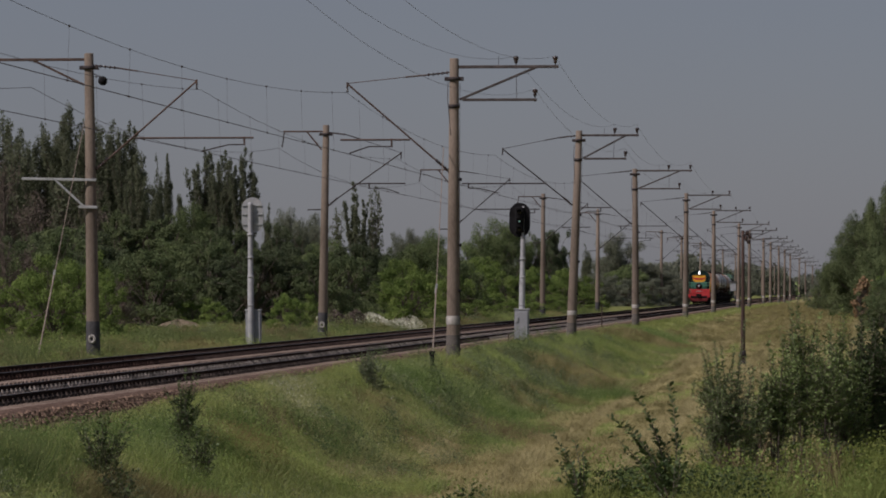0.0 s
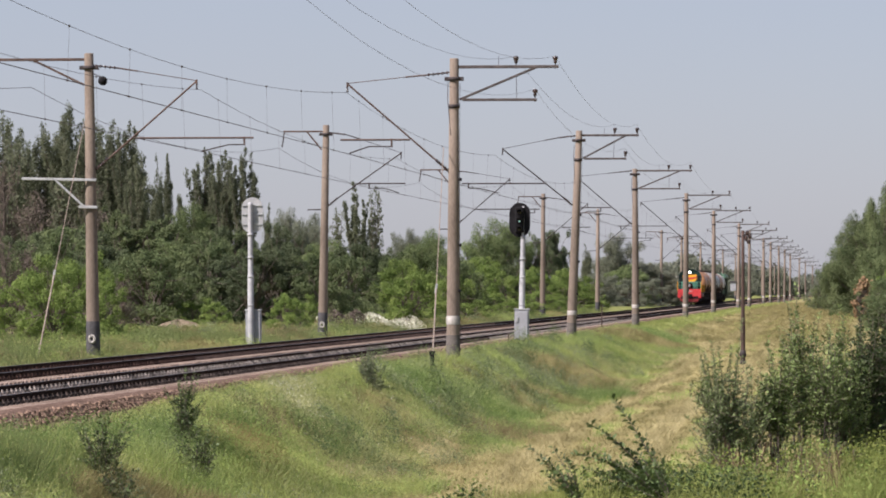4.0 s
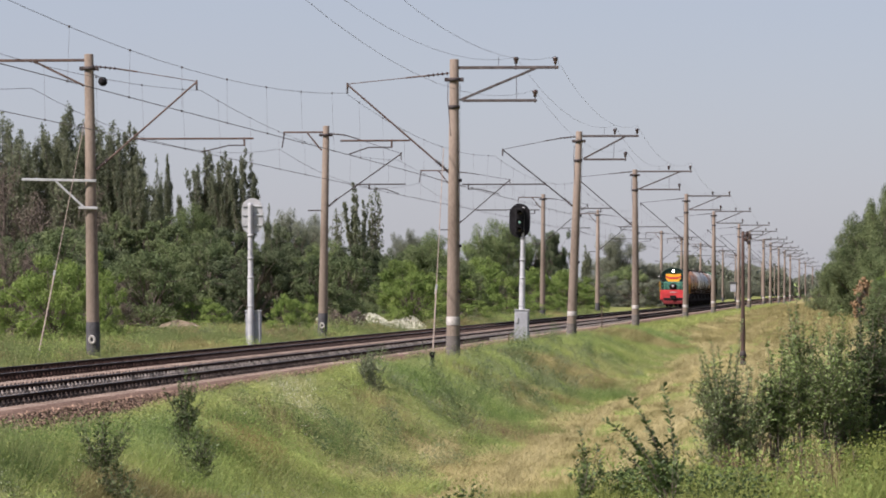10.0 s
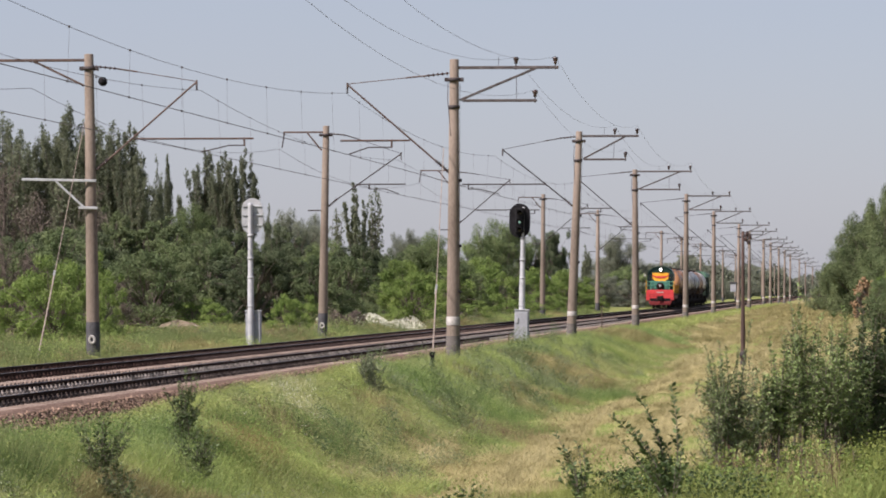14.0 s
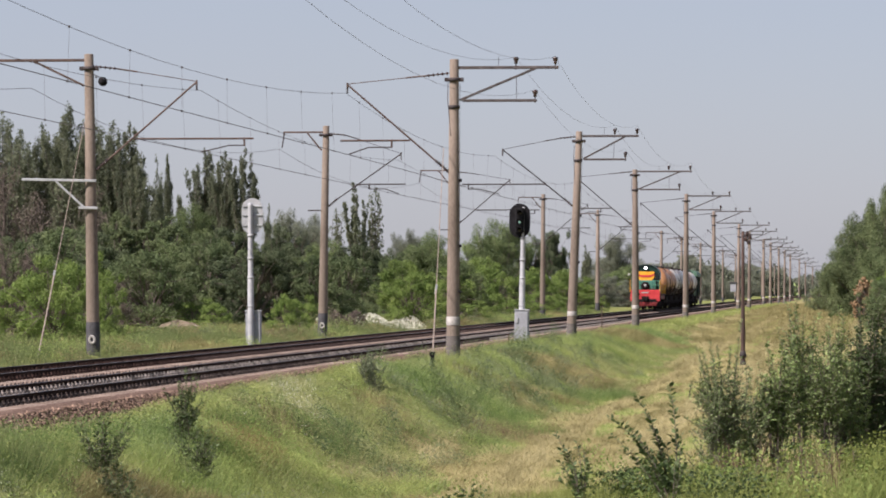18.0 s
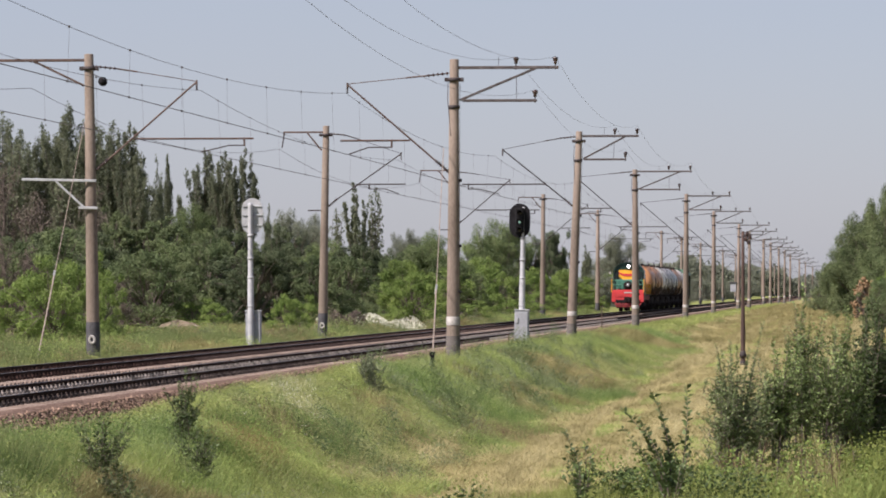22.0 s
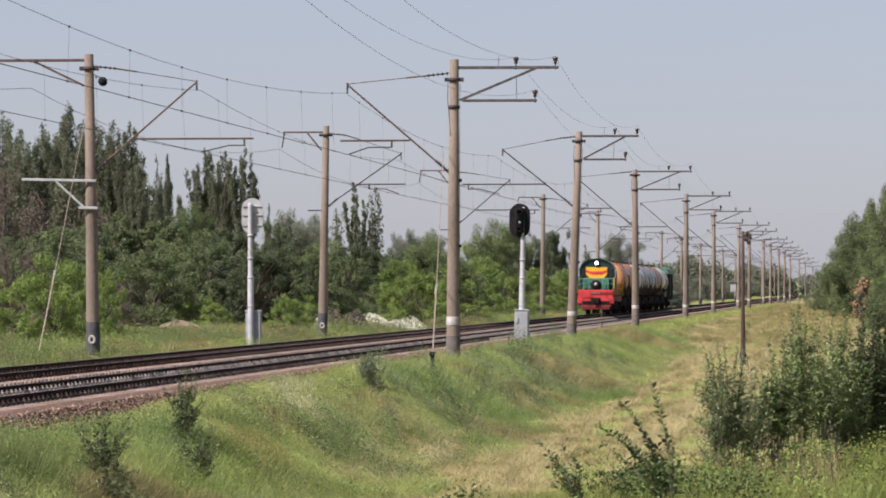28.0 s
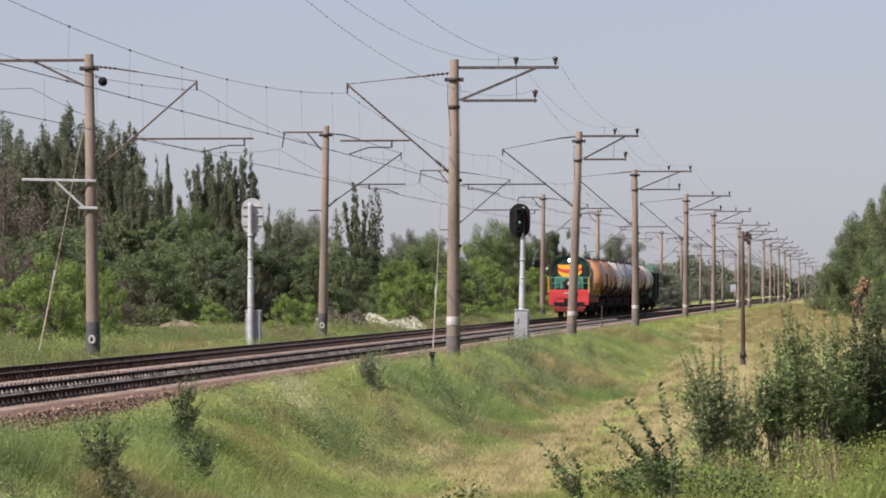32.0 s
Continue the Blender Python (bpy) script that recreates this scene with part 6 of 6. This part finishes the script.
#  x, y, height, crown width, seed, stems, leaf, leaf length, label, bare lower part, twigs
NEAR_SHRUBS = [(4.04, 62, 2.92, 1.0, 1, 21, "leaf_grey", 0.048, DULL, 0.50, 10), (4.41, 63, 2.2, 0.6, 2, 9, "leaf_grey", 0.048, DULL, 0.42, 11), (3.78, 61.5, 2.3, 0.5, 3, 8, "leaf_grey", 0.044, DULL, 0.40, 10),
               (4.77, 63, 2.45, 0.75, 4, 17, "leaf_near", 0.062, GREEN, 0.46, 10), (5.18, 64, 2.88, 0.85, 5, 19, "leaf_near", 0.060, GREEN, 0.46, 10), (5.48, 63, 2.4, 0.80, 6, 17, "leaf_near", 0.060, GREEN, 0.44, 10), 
               (5.92, 65, 2.65, 0.90, 8, 19, "leaf_near", 0.062, GREEN, 0.38, 11), (6.31, 66, 2.85, 0.95, 9, 26, "leaf_shade", 0.068, DEEP, 0.25, 12), (6.75, 67, 3.1, 1.0, 10, 26, "leaf_shade", 0.068, DEEP, 0.2, 12)]
DEEP_SHRUBS = [(6.7, 69, 2.5, 1.2, 15, 28, "leaf_shade", 0.075, DEEP, 0.05, 14), (7.25, 71, 3.0, 1.5, 16, 28, "leaf_shade", 0.080, DEEP, 0.05, 14),
               # unseen shrub left of the view, added to cast shade on the bank
               (-7.3, 61.5, 1.9, 1.5, 21, 24, "leaf_near", 0.07, GREEN, 0.15, 11)]
SHRUBS = []
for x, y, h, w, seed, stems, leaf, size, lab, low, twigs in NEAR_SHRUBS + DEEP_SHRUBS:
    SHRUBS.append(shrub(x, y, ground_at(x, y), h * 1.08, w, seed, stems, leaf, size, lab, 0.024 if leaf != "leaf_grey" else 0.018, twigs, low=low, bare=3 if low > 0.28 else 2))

# shrubs and dark herbs on the bank
BANK_SHRUBS = [(-4.55, 77.5, 1.3, 0.9, 41, 8, "leaf_sapling", 0.045), (-4.16, 74.0, 1.1, 0.8, 42, 9, "leaf_sapling", 0.045), (-5.15, 66.2, 1.25, 1.1, 43, 9, "leaf_sapling", 0.042), (-4.75, 65.0, 0.9, 0.9, 44, 8, "leaf_sapling", 0.04), (-1.75, 110.4, 1.2, 0.9, 45, 4, "leaf_pale", 0.05),
               (-1.95, 111.5, 1.0, 0.7, 46, 3, "leaf_pale", 0.05)]
for x, y, h, w, seed, stems, leaf, size in BANK_SHRUBS:
    shrub(x, y, ground_at(x, y) - 0.05, h * 1.1, w, seed, stems + 7, leaf, size * 1.25, "small dark grey-green shrub in the bank's grass", 0.02, 8, group="shrubs on the bank")


# two shoots close to the camera that swing in the wind
def sprig(x, y, z, shoots, seed, label):
    rng = np.random.default_rng(seed)
    ob = thing("sapling", pose(x, y, z), label, "shrub", "swaying saplings")
    for tip, mid, foot, size in shoots:
        tip, mid, foot = Vector(tip), Vector(mid), Vector(foot)
        pts = []
        for i in range(9):
            t = i / 8
            pts.append(foot * (1 - t) ** 2 + mid * 2 * t * (1 - t) + tip * t * t)
        s = Shape()
        s.rod(foot + Vector((0.02, 0.02, -1.0)), foot, 0.012, 0.010, n=5)
        for i in range(8):
            s.rod(pts[i], pts[i + 1], 0.010 * (1 - i / 9), 0.010 * (1 - (i + 1) / 9), n=5, caps=False)
        br = solid("branch", s, "bark", ob, "thin dark stem")
        out = []
        shoot_leaves(pts[1:], rng, size * 1.30, 0.021, out)
        for j in range(3):
            k = int(rng.integers(1, 5))
            p = pts[k]
            q = p + Vector((rng.normal(-0.04, 0.10), rng.normal(0, 0.10), rng.uniform(0.05, 0.22)))
            shoot_leaves([p, q], rng, size * 1.15, 0.022, out)
        solid("leaves", leaf_mesh("leaves", out, rng), "leaf_sapling", br, "row of dark green leaves")
    return ob


big = sprig(2.45, 48, -0.43, [((0.02, 0.0, 1.33), (0.14, 0.0, 0.75), (0.06, 0.0, 0.0), 0.062), ((-0.36, 0.1, 1.24), (-0.02, 0.1, 0.8), (0.02, 0.08, 0.0), 0.062), ((-0.66, 0.0, 1.0), (-0.20, 0.0, 0.75), (0.0, 0.0, 0.0), 0.062),
                              ((-0.46, -0.1, 0.92), (-0.1, -0.1, 0.55), (0.02, -0.1, 0.0), 0.058), ((-0.16, 0.15, 0.85), (0.0, 0.15, 0.45), (0.03, 0.15, 0.0), 0.058), ((-0.3, 0.0, 0.68), (-0.05, 0.0, 0.4), (0.0, 0.05, 0.0), 0.055),
                              ((0.14, -0.1, 0.8), (0.12, -0.1, 0.4), (0.06, -0.1, 0.0), 0.055), ((-0.02, 0.2, 0.72), (0.06, 0.2, 0.4), (0.04, 0.2, 0.0), 0.055), ((-0.5, 0.2, 0.62), (-0.15, 0.2, 0.42), (0.0, 0.2, 0.0), 0.05),
                              ((-0.62, 0.1, 0.80), (-0.25, 0.1, 0.52), (0.0, 0.1, 0.0), 0.055), ((-0.38, -0.15, 0.5), (-0.12, -0.15, 0.32), (0.0, -0.1, 0.0), 0.055), ((0.2, 0.1, 0.55), (0.12, 0.1, 0.3), (0.05, 0.1, 0.0), 0.055), ((-0.22, 0.1, 1.02), (-0.02, 0.1, 0.6), (0.02, 0.1, 0.0), 0.058),
                              ((0.06, -0.2, 0.5), (0.06, -0.2, 0.3), (0.03, -0.2, 0.0), 0.055), ((-0.14, 0.0, 0.46), (-0.02, 0.0, 0.3), (0.02, 0.0, 0.0), 0.055)], 31, "young leafy sapling leaning in the wind")
small = sprig(1.48, 48, -0.43, [((-0.26, 0, 0.84), (-0.06, 0, 0.5), (0, 0, 0), 0.055), ((-0.02, 0.1, 0.72), (0.06, 0.1, 0.4), (0.02, 0.1, 0), 0.055), ((-0.14, -0.1, 0.66), (0.0, -0.1, 0.4), (0, -0.1, 0), 0.055), ((0.06, 0, 0.62), (0.08, 0, 0.3), (0.03, 0, 0), 0.052), ((-0.2, 0.1, 0.5), (-0.04, 0.1, 0.3), (0, 0.1, 0), 0.05), ((0.12, 0.05, 0.5), (0.08, 0.05, 0.25), (0.02, 0.05, 0), 0.05), ((-0.08, 0, 0.44), (0.0, 0, 0.25), (0, 0, 0), 0.05)], 32, "small leafy sapling leaning in the wind")


def sway_motion():
    #  turn of the slender shrubs and of the leafy ones in the same wind
    bend = [(0, 0), (2, 1.5), (3.5, -1), (5, 0), (6, 2), (8, 0), (10, -1), (12, 1), (14, 1.5), (15.5, 1), (17, 0), (19, -2), (20, 0), (21, 2), (22, 5), (23, -3), (25, -1), (26.5, 0), (28, 1), (30, 2), (31, -2), (32, -7)]
    for ob in SHRUBS[:9]:
        k = 1.0 if ob in SHRUBS[:3] else 0.35
        base = ob.matrix_basis.copy()
        walk(ob, [(t, base @ pose(0, 0, 0, 0, k * a, 0)) for t, a in bend])
    rows = [(0, 0), (0.4, 1), (0.8, -1), (1.2, -3), (1.6, -14), (2.0, -23), (2.4, -25), (2.8, -27), (3.2, -23), (3.6, -25), (4.2, -28), (5.0, -27), (5.6, -28), (6.0, -14), (6.5, 3), (7, 2), (7.5, 3), (8, 2), (9, 1), (10, -3), (11, -3), (12, -13), (13, -8), (14, 1), (15.5, -2), (17, -2), (18, 0), (19, -2),
            (20, 2), (21, 5), (22, 8), (23, 5), (24, -3), (25, -6), (26.5, -7), (28, -8), (29, -9), (30, -12), (30.5, -18), (31, -25), (31.5, -13), (32, -5)]
    walk(big, [(t, pose(2.45, 48, -0.43, 0, a, 0)) for t, a in rows])
    rows = [(0, -2), (1.2, -12), (1.6, -18), (2.0, -23), (2.8, -22), (3.5, -22), (4.5, -22), (5.6, -21), (6.0, -20), (6.5, -6), (7, 6), (7.5, -2), (8, -8), (9, -2), (10, 18), (11, 1), (12, -5), (13, -4), (14, 0), (15.5, 0), (17, 0), (18, 0), (19, 0), (20, 1), (21, 3), (22, 7), (23, 18), (24, 0), (25, -7), (26.5, -11), (28, -14), (30, -11), (30.5, -13), (31, -17), (31.5, -19), (32, -14)]
    walk(small, [(t, pose(1.48, 48, -0.43, 0, a, 0)) for t, a in rows])


# ---- loose growth: broad weeds, dry stalks, flowers ----
def patches(n, spots, seed):
    """Places round the spots (x, y, radius)."""
    rng = np.random.default_rng(seed)
    xs, ys = [], []
    tot = sum(r * r for _, _, r in spots)
    for x, y, r in spots:
        k = max(20, int(n * r * r / tot))
        a, d = rng.uniform(0, 2 * math.pi, k), r * np.sqrt(rng.random(k))
        xs.append(x + d * np.cos(a))
        ys.append(y + d * np.sin(a))
    return np.concatenate(xs), np.concatenate(ys)


wr = random.Random(8)
low_spots = [(wr.uniform(2.2, 5.6), wr.uniform(48, 58), wr.uniform(0.12, 0.45)) for _ in range(64)] + [(-0.3 + 0.09 * k, 53 + wr.uniform(-1, 1), 0.2) for k in range(9)] + [(wr.uniform(1.4, 3.0), 50, 0.3) for _ in range(12)]
x, y = patches(6500, low_spots[::2], 1)
weeds("weeds", x, y, 0.42 * (1 + 0.6 * np.sin(7 * x) * np.sin(2.3 * x + y)), 0.023, "leaf_lime", "yellow-green broad-leaved weeds round the shrubs", 2)
x, y = patches(6000, low_spots[1::2], 3)
weeds("weeds", x, y, 0.48 * (1 + 0.6 * np.sin(6 * x + 1) * np.sin(2.9 * x + y)), 0.024, "leaf_bright", "green broad-leaved weeds round the shrubs", 4)
# darkened leaves paint the shaded gaps among the weeds
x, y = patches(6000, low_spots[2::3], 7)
weeds("weeds", x, y, 0.40, 0.030, "leaf_shade", "dark green weeds in the shade of the shrubs", 8)
und = np.random.default_rng(181)
# the third set is undergrowth with shade in its leaf colour
for mat, n, seed, label in (("leaf_bright", 5200, 182, "fresh green undergrowth below the shrubs"), ("leaf_lime", 3600, 183, "yellow-green undergrowth below the shrubs"), ("leaf_shade", 3600, 184, "dark green undergrowth below the shrubs")):
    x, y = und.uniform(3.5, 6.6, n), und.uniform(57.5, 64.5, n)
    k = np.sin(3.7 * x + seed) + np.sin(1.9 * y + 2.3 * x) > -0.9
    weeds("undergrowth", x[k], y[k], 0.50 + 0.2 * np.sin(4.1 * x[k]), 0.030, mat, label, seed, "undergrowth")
x, y = patches(900, [(wr.uniform(3.2, 5.0), wr.uniform(50, 58), wr.uniform(0.15, 0.4)) for _ in range(20)], 5)
blades("dry_stalks", x, y, 0.45, 0.010, "stalk", "dry brown stalks among the weeds", 6, 0.25)
x, y = patches(6000, low_spots[::3], 9)
blades("weed_grass", x, y, 0.42, 0.007, "grass", "fresh yellow-green grass among the weeds", 10, 0.3)

# low grey-green scrub on the bank: x, y, radius
for mat, seed, spots in (("leaf_pale", 161, [(0.0, 124, 0.5), (1.0, 141, 0.7), (1.15, 134.7, 0.7), (2.8, 150.5, 0.9), (4.35, 169, 1.0), (4.6, 160, 0.8), (3.6, 151, 0.7), (2.0, 139, 0.6), (-0.3, 113, 0.5), (5.3, 176, 0.9)]),
                         ("leaf_green", 163, [(-2.3, 95, 0.5), (-1.96, 93, 0.5), (0.24, 116, 0.6), (0.1, 122, 0.6), (1.6, 132.7, 0.6), (2.8, 138.5, 0.7), (2.4, 157, 0.8), (-1.2, 99, 0.35), (6.7, 190, 1.0), (5.6, 182, 0.8), (-2.55, 88.7, 0.4), (0.9, 128, 0.5)]),
                         ("leaf_sapling", 165, [(-0.38, 124.2, 0.32), (0.0, 116.6, 0.34), (1.04, 145, 0.34), (1.2, 134.5, 0.30), (2.35, 158, 0.40), (2.95, 159, 0.42), (1.9, 133.4, 0.34), (2.9, 144.5, 0.36), (4.1, 159, 0.36), (4.3, 150, 0.30), (0.37, 113, 0.30), (-1.2, 100.6, 0.26), (-1.93, 126.6, 0.3), (4.35, 182, 0.5), (6.1, 187, 0.4), (3.0, 170.5, 0.42)])):
    x, y = patches(15000, [(px + dx * r, py + dy * 2.5 * r, 0.55 * r) for px, py, r in spots for dx, dy in ((0, 0), (0.7, 0.6), (-0.7, 0.3), (0.1, -0.8), (0.5, -0.5))], seed)
    weeds("bank_scrub", x, y, (0.95 if mat == "leaf_sapling" else 0.62) * (0.35 + 0.65 * np.abs(np.sin(2.9 * x + 0.4 * y) * np.sin(1.7 * y - x))), 0.026, mat, "low grey-green scrub on the bank", seed + 1, "scrub")

# herbs on the bank and field, white flowers and brushwood beyond the far track
rng = np.random.default_rng(77)
for mat, seed, cut, n in (("weed", 71, -0.4, 130000), ("grass_mid", 73, 0.0, 80000), ("grass_pale", 75, -0.8, 60000)):
    u, v = scatter(n, 2.3, 8.2, 50, 235, seed, 1.7, 0.2, 40)
    x, y = to_xy(u, v)
    k = in_view(x, y) & (wave(u, v, 0.7, seed) > cut)
    weeds("bank_herbs", x[k], y[k], 0.22 + 0.10 * step(0.2, 1.2, wave(u[k], v[k], 0.5, 3.0)), 0.020, mat, "green herbs scattered in the bank's grass", seed + 1)
x, y = patches(3200, [(-3.9, 235, 0.8), (-3.3, 236, 0.9), (-2.6, 238, 0.9), (-2.0, 240, 0.7), (-1.4, 244, 0.5), (-6.2, 225, 0.3)], 75)
weeds("white_flowers", x, y, 0.35 + 0.5 * np.abs(np.sin(1.3 * x + 0.6) * np.sin(0.31 * y + 0.7 * x)), 0.055, "petal", "patches of white wild flowers beyond the far track", 76, "flowers")
x, y = patches(4200, [(-5.4, 222, 0.6), (-5.0, 224, 0.6), (-4.5, 226, 0.6), (-15.0, 246, 0.8)], 78)
weeds("brushwood", x, y, 0.65 + 0.40 * np.abs(np.sin(1.9 * x) * np.sin(2.3 * x + 0.5 * y)), 0.06, "bark", "low heap of brown brushwood in the verge", 79, "brushwood")
u, v = scatter(60000, 3.0, 8.4, 55, 220, 81, 1.7, 0.25, 60)
x, y = to_xy(u, v)
k = in_view(x, y) & (wave(u, v, 0.9, 0.5) > 0.8)
blades("brown_grass", x[k], y[k], 0.30, 0.009, "stalk", "patches of brown seeding grass on the bank", 82, 0.3)
u, v = scatter(2400, 2.3, 7.0, 60, 160, 83, 1.5, 0.25, 12)
x, y = to_xy(u, v)
k = in_view(x, y)
weeds("bank_flowers", x[k], y[k], 0.30, 0.013, "petal", "small pale flowers scattered over the bank", 84, "flowers")
ridge = np.random.default_rng(171)
t = ridge.random(1500)
u, v = 2.9 + 2.0 * t + ridge.normal(0, 0.22, 1500), 105 - 11 * t + ridge.normal(0, 1.2, 1500)
x, y = to_xy(u, v)
weeds("bank_flowers", x, y, 0.36, 0.016, "petal", "strip of small white flowers down the bank", 172, "flowers")
u, v = scatter(36000, -19, FAR - 2.2, 95, 330, 91, 1.2, 0.25, 40)
x, y = to_xy(u, v)
for mat, lo, hi, seed in (("weed", -9, 0.3, 92), ("grass_mid", 0.3, 1.2, 93), ("straw", 1.2, 9, 94)):
    w = wave(u, v, 0.6, 8.0)
    k = in_view(x, y) & (w > lo) & (w <= hi)
    weeds("verge_herbs", x[k], y[k], 0.34 + 0.2 * np.sin(u[k] * 1.3 + v[k] * 0.21), 0.030, mat, "rough herbs beyond the far track", seed)


def clumps(name, n, area, radius, high, per, size, mat, label, seed, flat=1.0):
    """Domed clumps of herbs scattered over a strip of the plan."""
    rng = np.random.default_rng(seed)
    u, v = rng.uniform(area[0], area[1], n), area[2] + (area[3] - area[2]) * rng.random(n) ** 1.5
    cx, cy = to_xy(u, v)
    k = in_view(cx, cy)
    cx, cy = cx[k], cy[k]
    r = rng.uniform(*radius, len(cx))
    h = np.repeat(rng.uniform(*high, len(cx)), per)
    m = per * len(cx)
    a, d = rng.uniform(0, 2 * math.pi, m), np.sqrt(rng.random(m))
    rr = np.repeat(r, per)
    x, y = np.repeat(cx, per) + rr * d * np.cos(a), np.repeat(cy, per) + rr * d * np.sin(a) * flat
    weeds(name, x, y, h * (1.05 - d ** 2) * rng.uniform(0.75, 1.25, m), size, mat, label, seed + 1)


BANK, VERGE = (2.7, 7.4, 56, 215), (-13, FAR - 2.7, 125, 420)
clumps("herb_clumps", 70, BANK, (0.25, 0.6), (0.3, 0.6), 900, 0.020, "weed", "dull green clumps of herbs on the bank", 101)
clumps("herb_clumps", 55, BANK, (0.25, 0.7), (0.3, 0.55), 900, 0.020, "leaf_pale", "grey-green clumps of herbs on the bank", 103)
clumps("herb_clumps", 60, BANK, (0.3, 0.8), (0.3, 0.5), 900, 0.019, "grass_mid", "fresh green clumps of herbs on the bank", 105)
clumps("herb_clumps", 30, BANK, (0.2, 0.5), (0.3, 0.5), 360, 0.018, "stalk", "brown seeding herbs on the bank", 107)
clumps("verge_clumps", 90, VERGE, (0.4, 1.3), (0.4, 0.8), 700, 0.028, "weed", "dull green weeds beyond the far track", 109)
clumps("verge_clumps", 45, VERGE, (0.4, 1.2), (0.3, 0.7), 700, 0.028, "straw", "dry weeds beyond the far track", 111)
clumps("verge_clumps", 80, VERGE, (0.4, 1.2), (0.4, 0.9), 700, 0.028, "grass_mid", "fresh green weeds beyond the far track", 113)
clumps("verge_clumps", 25, VERGE, (0.3, 0.8), (0.3, 0.6), 400, 0.028, "stalk", "brown withered weeds beyond the far track", 115)


for mat, n, size, label, seed in (("stalk", 46, 0.030, "brown withered weeds in the rough verge", 121), ("straw", 40, 0.028, "dry straw-coloured weeds in the rough verge", 123), ("leaf_pale", 34, 0.030, "grey-green weeds in the rough verge", 125), ("petal", 30, 0.022, "sprinkled white umbels in the rough verge", 127)):
    clumps("verge_clumps", n, (-13.5, FAR - 3.2, 186, 300), (0.3, 0.8), (0.3, 0.7), 60 if mat == "petal" else 420, size, mat, label, seed)


def long_grass():
    """Arching tufts of long dry blades among the weeds."""
    rng = np.random.default_rng(95)
    s = Shape()
    for k in range(170):
        tuft = rng.random() < 0.7
        x, y = (4.62 + rng.normal(0, 0.10), rng.uniform(52, 55)) if tuft else (rng.uniform(3.2, 5.6), rng.uniform(49, 56))
        z, h = ground_at(x, y), rng.uniform(0.5, 1.0)
        a, lean = rng.uniform(0, 2 * math.pi), rng.uniform(0.2, 0.9)
        rows = []
        for i in range(7):
            t = i / 6
            d = lean * h * t * t
            rows.append(Vector((x + math.cos(a) * d * 0.6, y + math.sin(a) * d * 0.5, z + h * (t - 0.45 * lean * t * t))))
        vs = [p + Vector((dx * 0.0065 * (1 - 0.8 * i / 6), 0, 0)) for i, p in enumerate(rows) for dx in (-1, 1)]
        s.add(vs, [(2 * i, 2 * i + 1, 2 * i + 3, 2 * i + 2) for i in range(6)], True)
    tagged(solid("long_grass", s, "straw"), "arching tuft of long dry grass among the weeds", "grass", kind="stuff")


def dry_stems():
    """Thin brown and reddish stems standing among the shrubs, each with a few side twigs."""
    rng = np.random.default_rng(97)
    for mat, n, x0, x1, label in (("bark", 14, 3.2, 5.2, "thin dry brown stems among the shrubs"), ("red_stem", 26, 3.45, 3.85, "thin reddish stems among the weeds"), ("red_stem", 16, 4.25, 4.7, "thin reddish stems beside the dry grass")):
        ob = Shape()
        for k in range(n):
            x, y = rng.uniform(x0, x1), rng.uniform(51, 58)
            z, h = ground_at(x, y) - 0.05, rng.uniform(0.30, 0.75)
            top = Vector((x + rng.normal(0, 0.10) * h, y, z + h))
            mid = Vector((x, y, z)).lerp(top, 0.5) + Vector((rng.normal(0, 0.04), 0, 0))
            ob.path([Vector((x, y, z)), mid, top], 0.006, 5)
            for j in range(4):
                p = mid.lerp(top, rng.random())
                ob.rod(p, p + Vector((rng.normal(0, 0.09), 0, rng.uniform(0.06, 0.2))), 0.004, 0.002, n=4, caps=False)
        tagged(solid("dry_stems", ob, mat), label, "stems", kind="stuff")


def soil_mound(x, y, long, high):
    """A low heap of bare soil in the verge."""
    rng = np.random.default_rng(61)
    rings, n = 7, 28
    vs, fs = [], []
    for i in range(rings + 1):
        t = i / rings
        for k in range(n):
            a = 2 * math.pi * k / n
            r = t * (1 + 0.16 * math.sin(3 * a + 1) + 0.10 * math.sin(5 * a))
            vs.append((r * long / 2 * math.cos(a), r * 1.3 * math.sin(a), high * (1 - t * t) * (1 + 0.25 * math.sin(2 * a + 3 * t)) - 0.15 * t + rng.normal(0, 0.02) * t * (1 - t)))
    for i in range(rings):
        for k in range(n):
            fs.append((i * n + k, (i + 1) * n + k, (i + 1) * n + (k + 1) % n, i * n + (k + 1) % n))
    tagged(solid("soil_mound", Shape().add(vs, fs, True), "soil", at=pose(x, y, ground_at(x, y))), "low mound of bare brown soil in the verge", "soil mound")


soil_mound(-14.2, 236, 3.0, 0.40)
dry_stems()
long_grass()


def motions():
    train_motion()
    sway_motion()


motions()
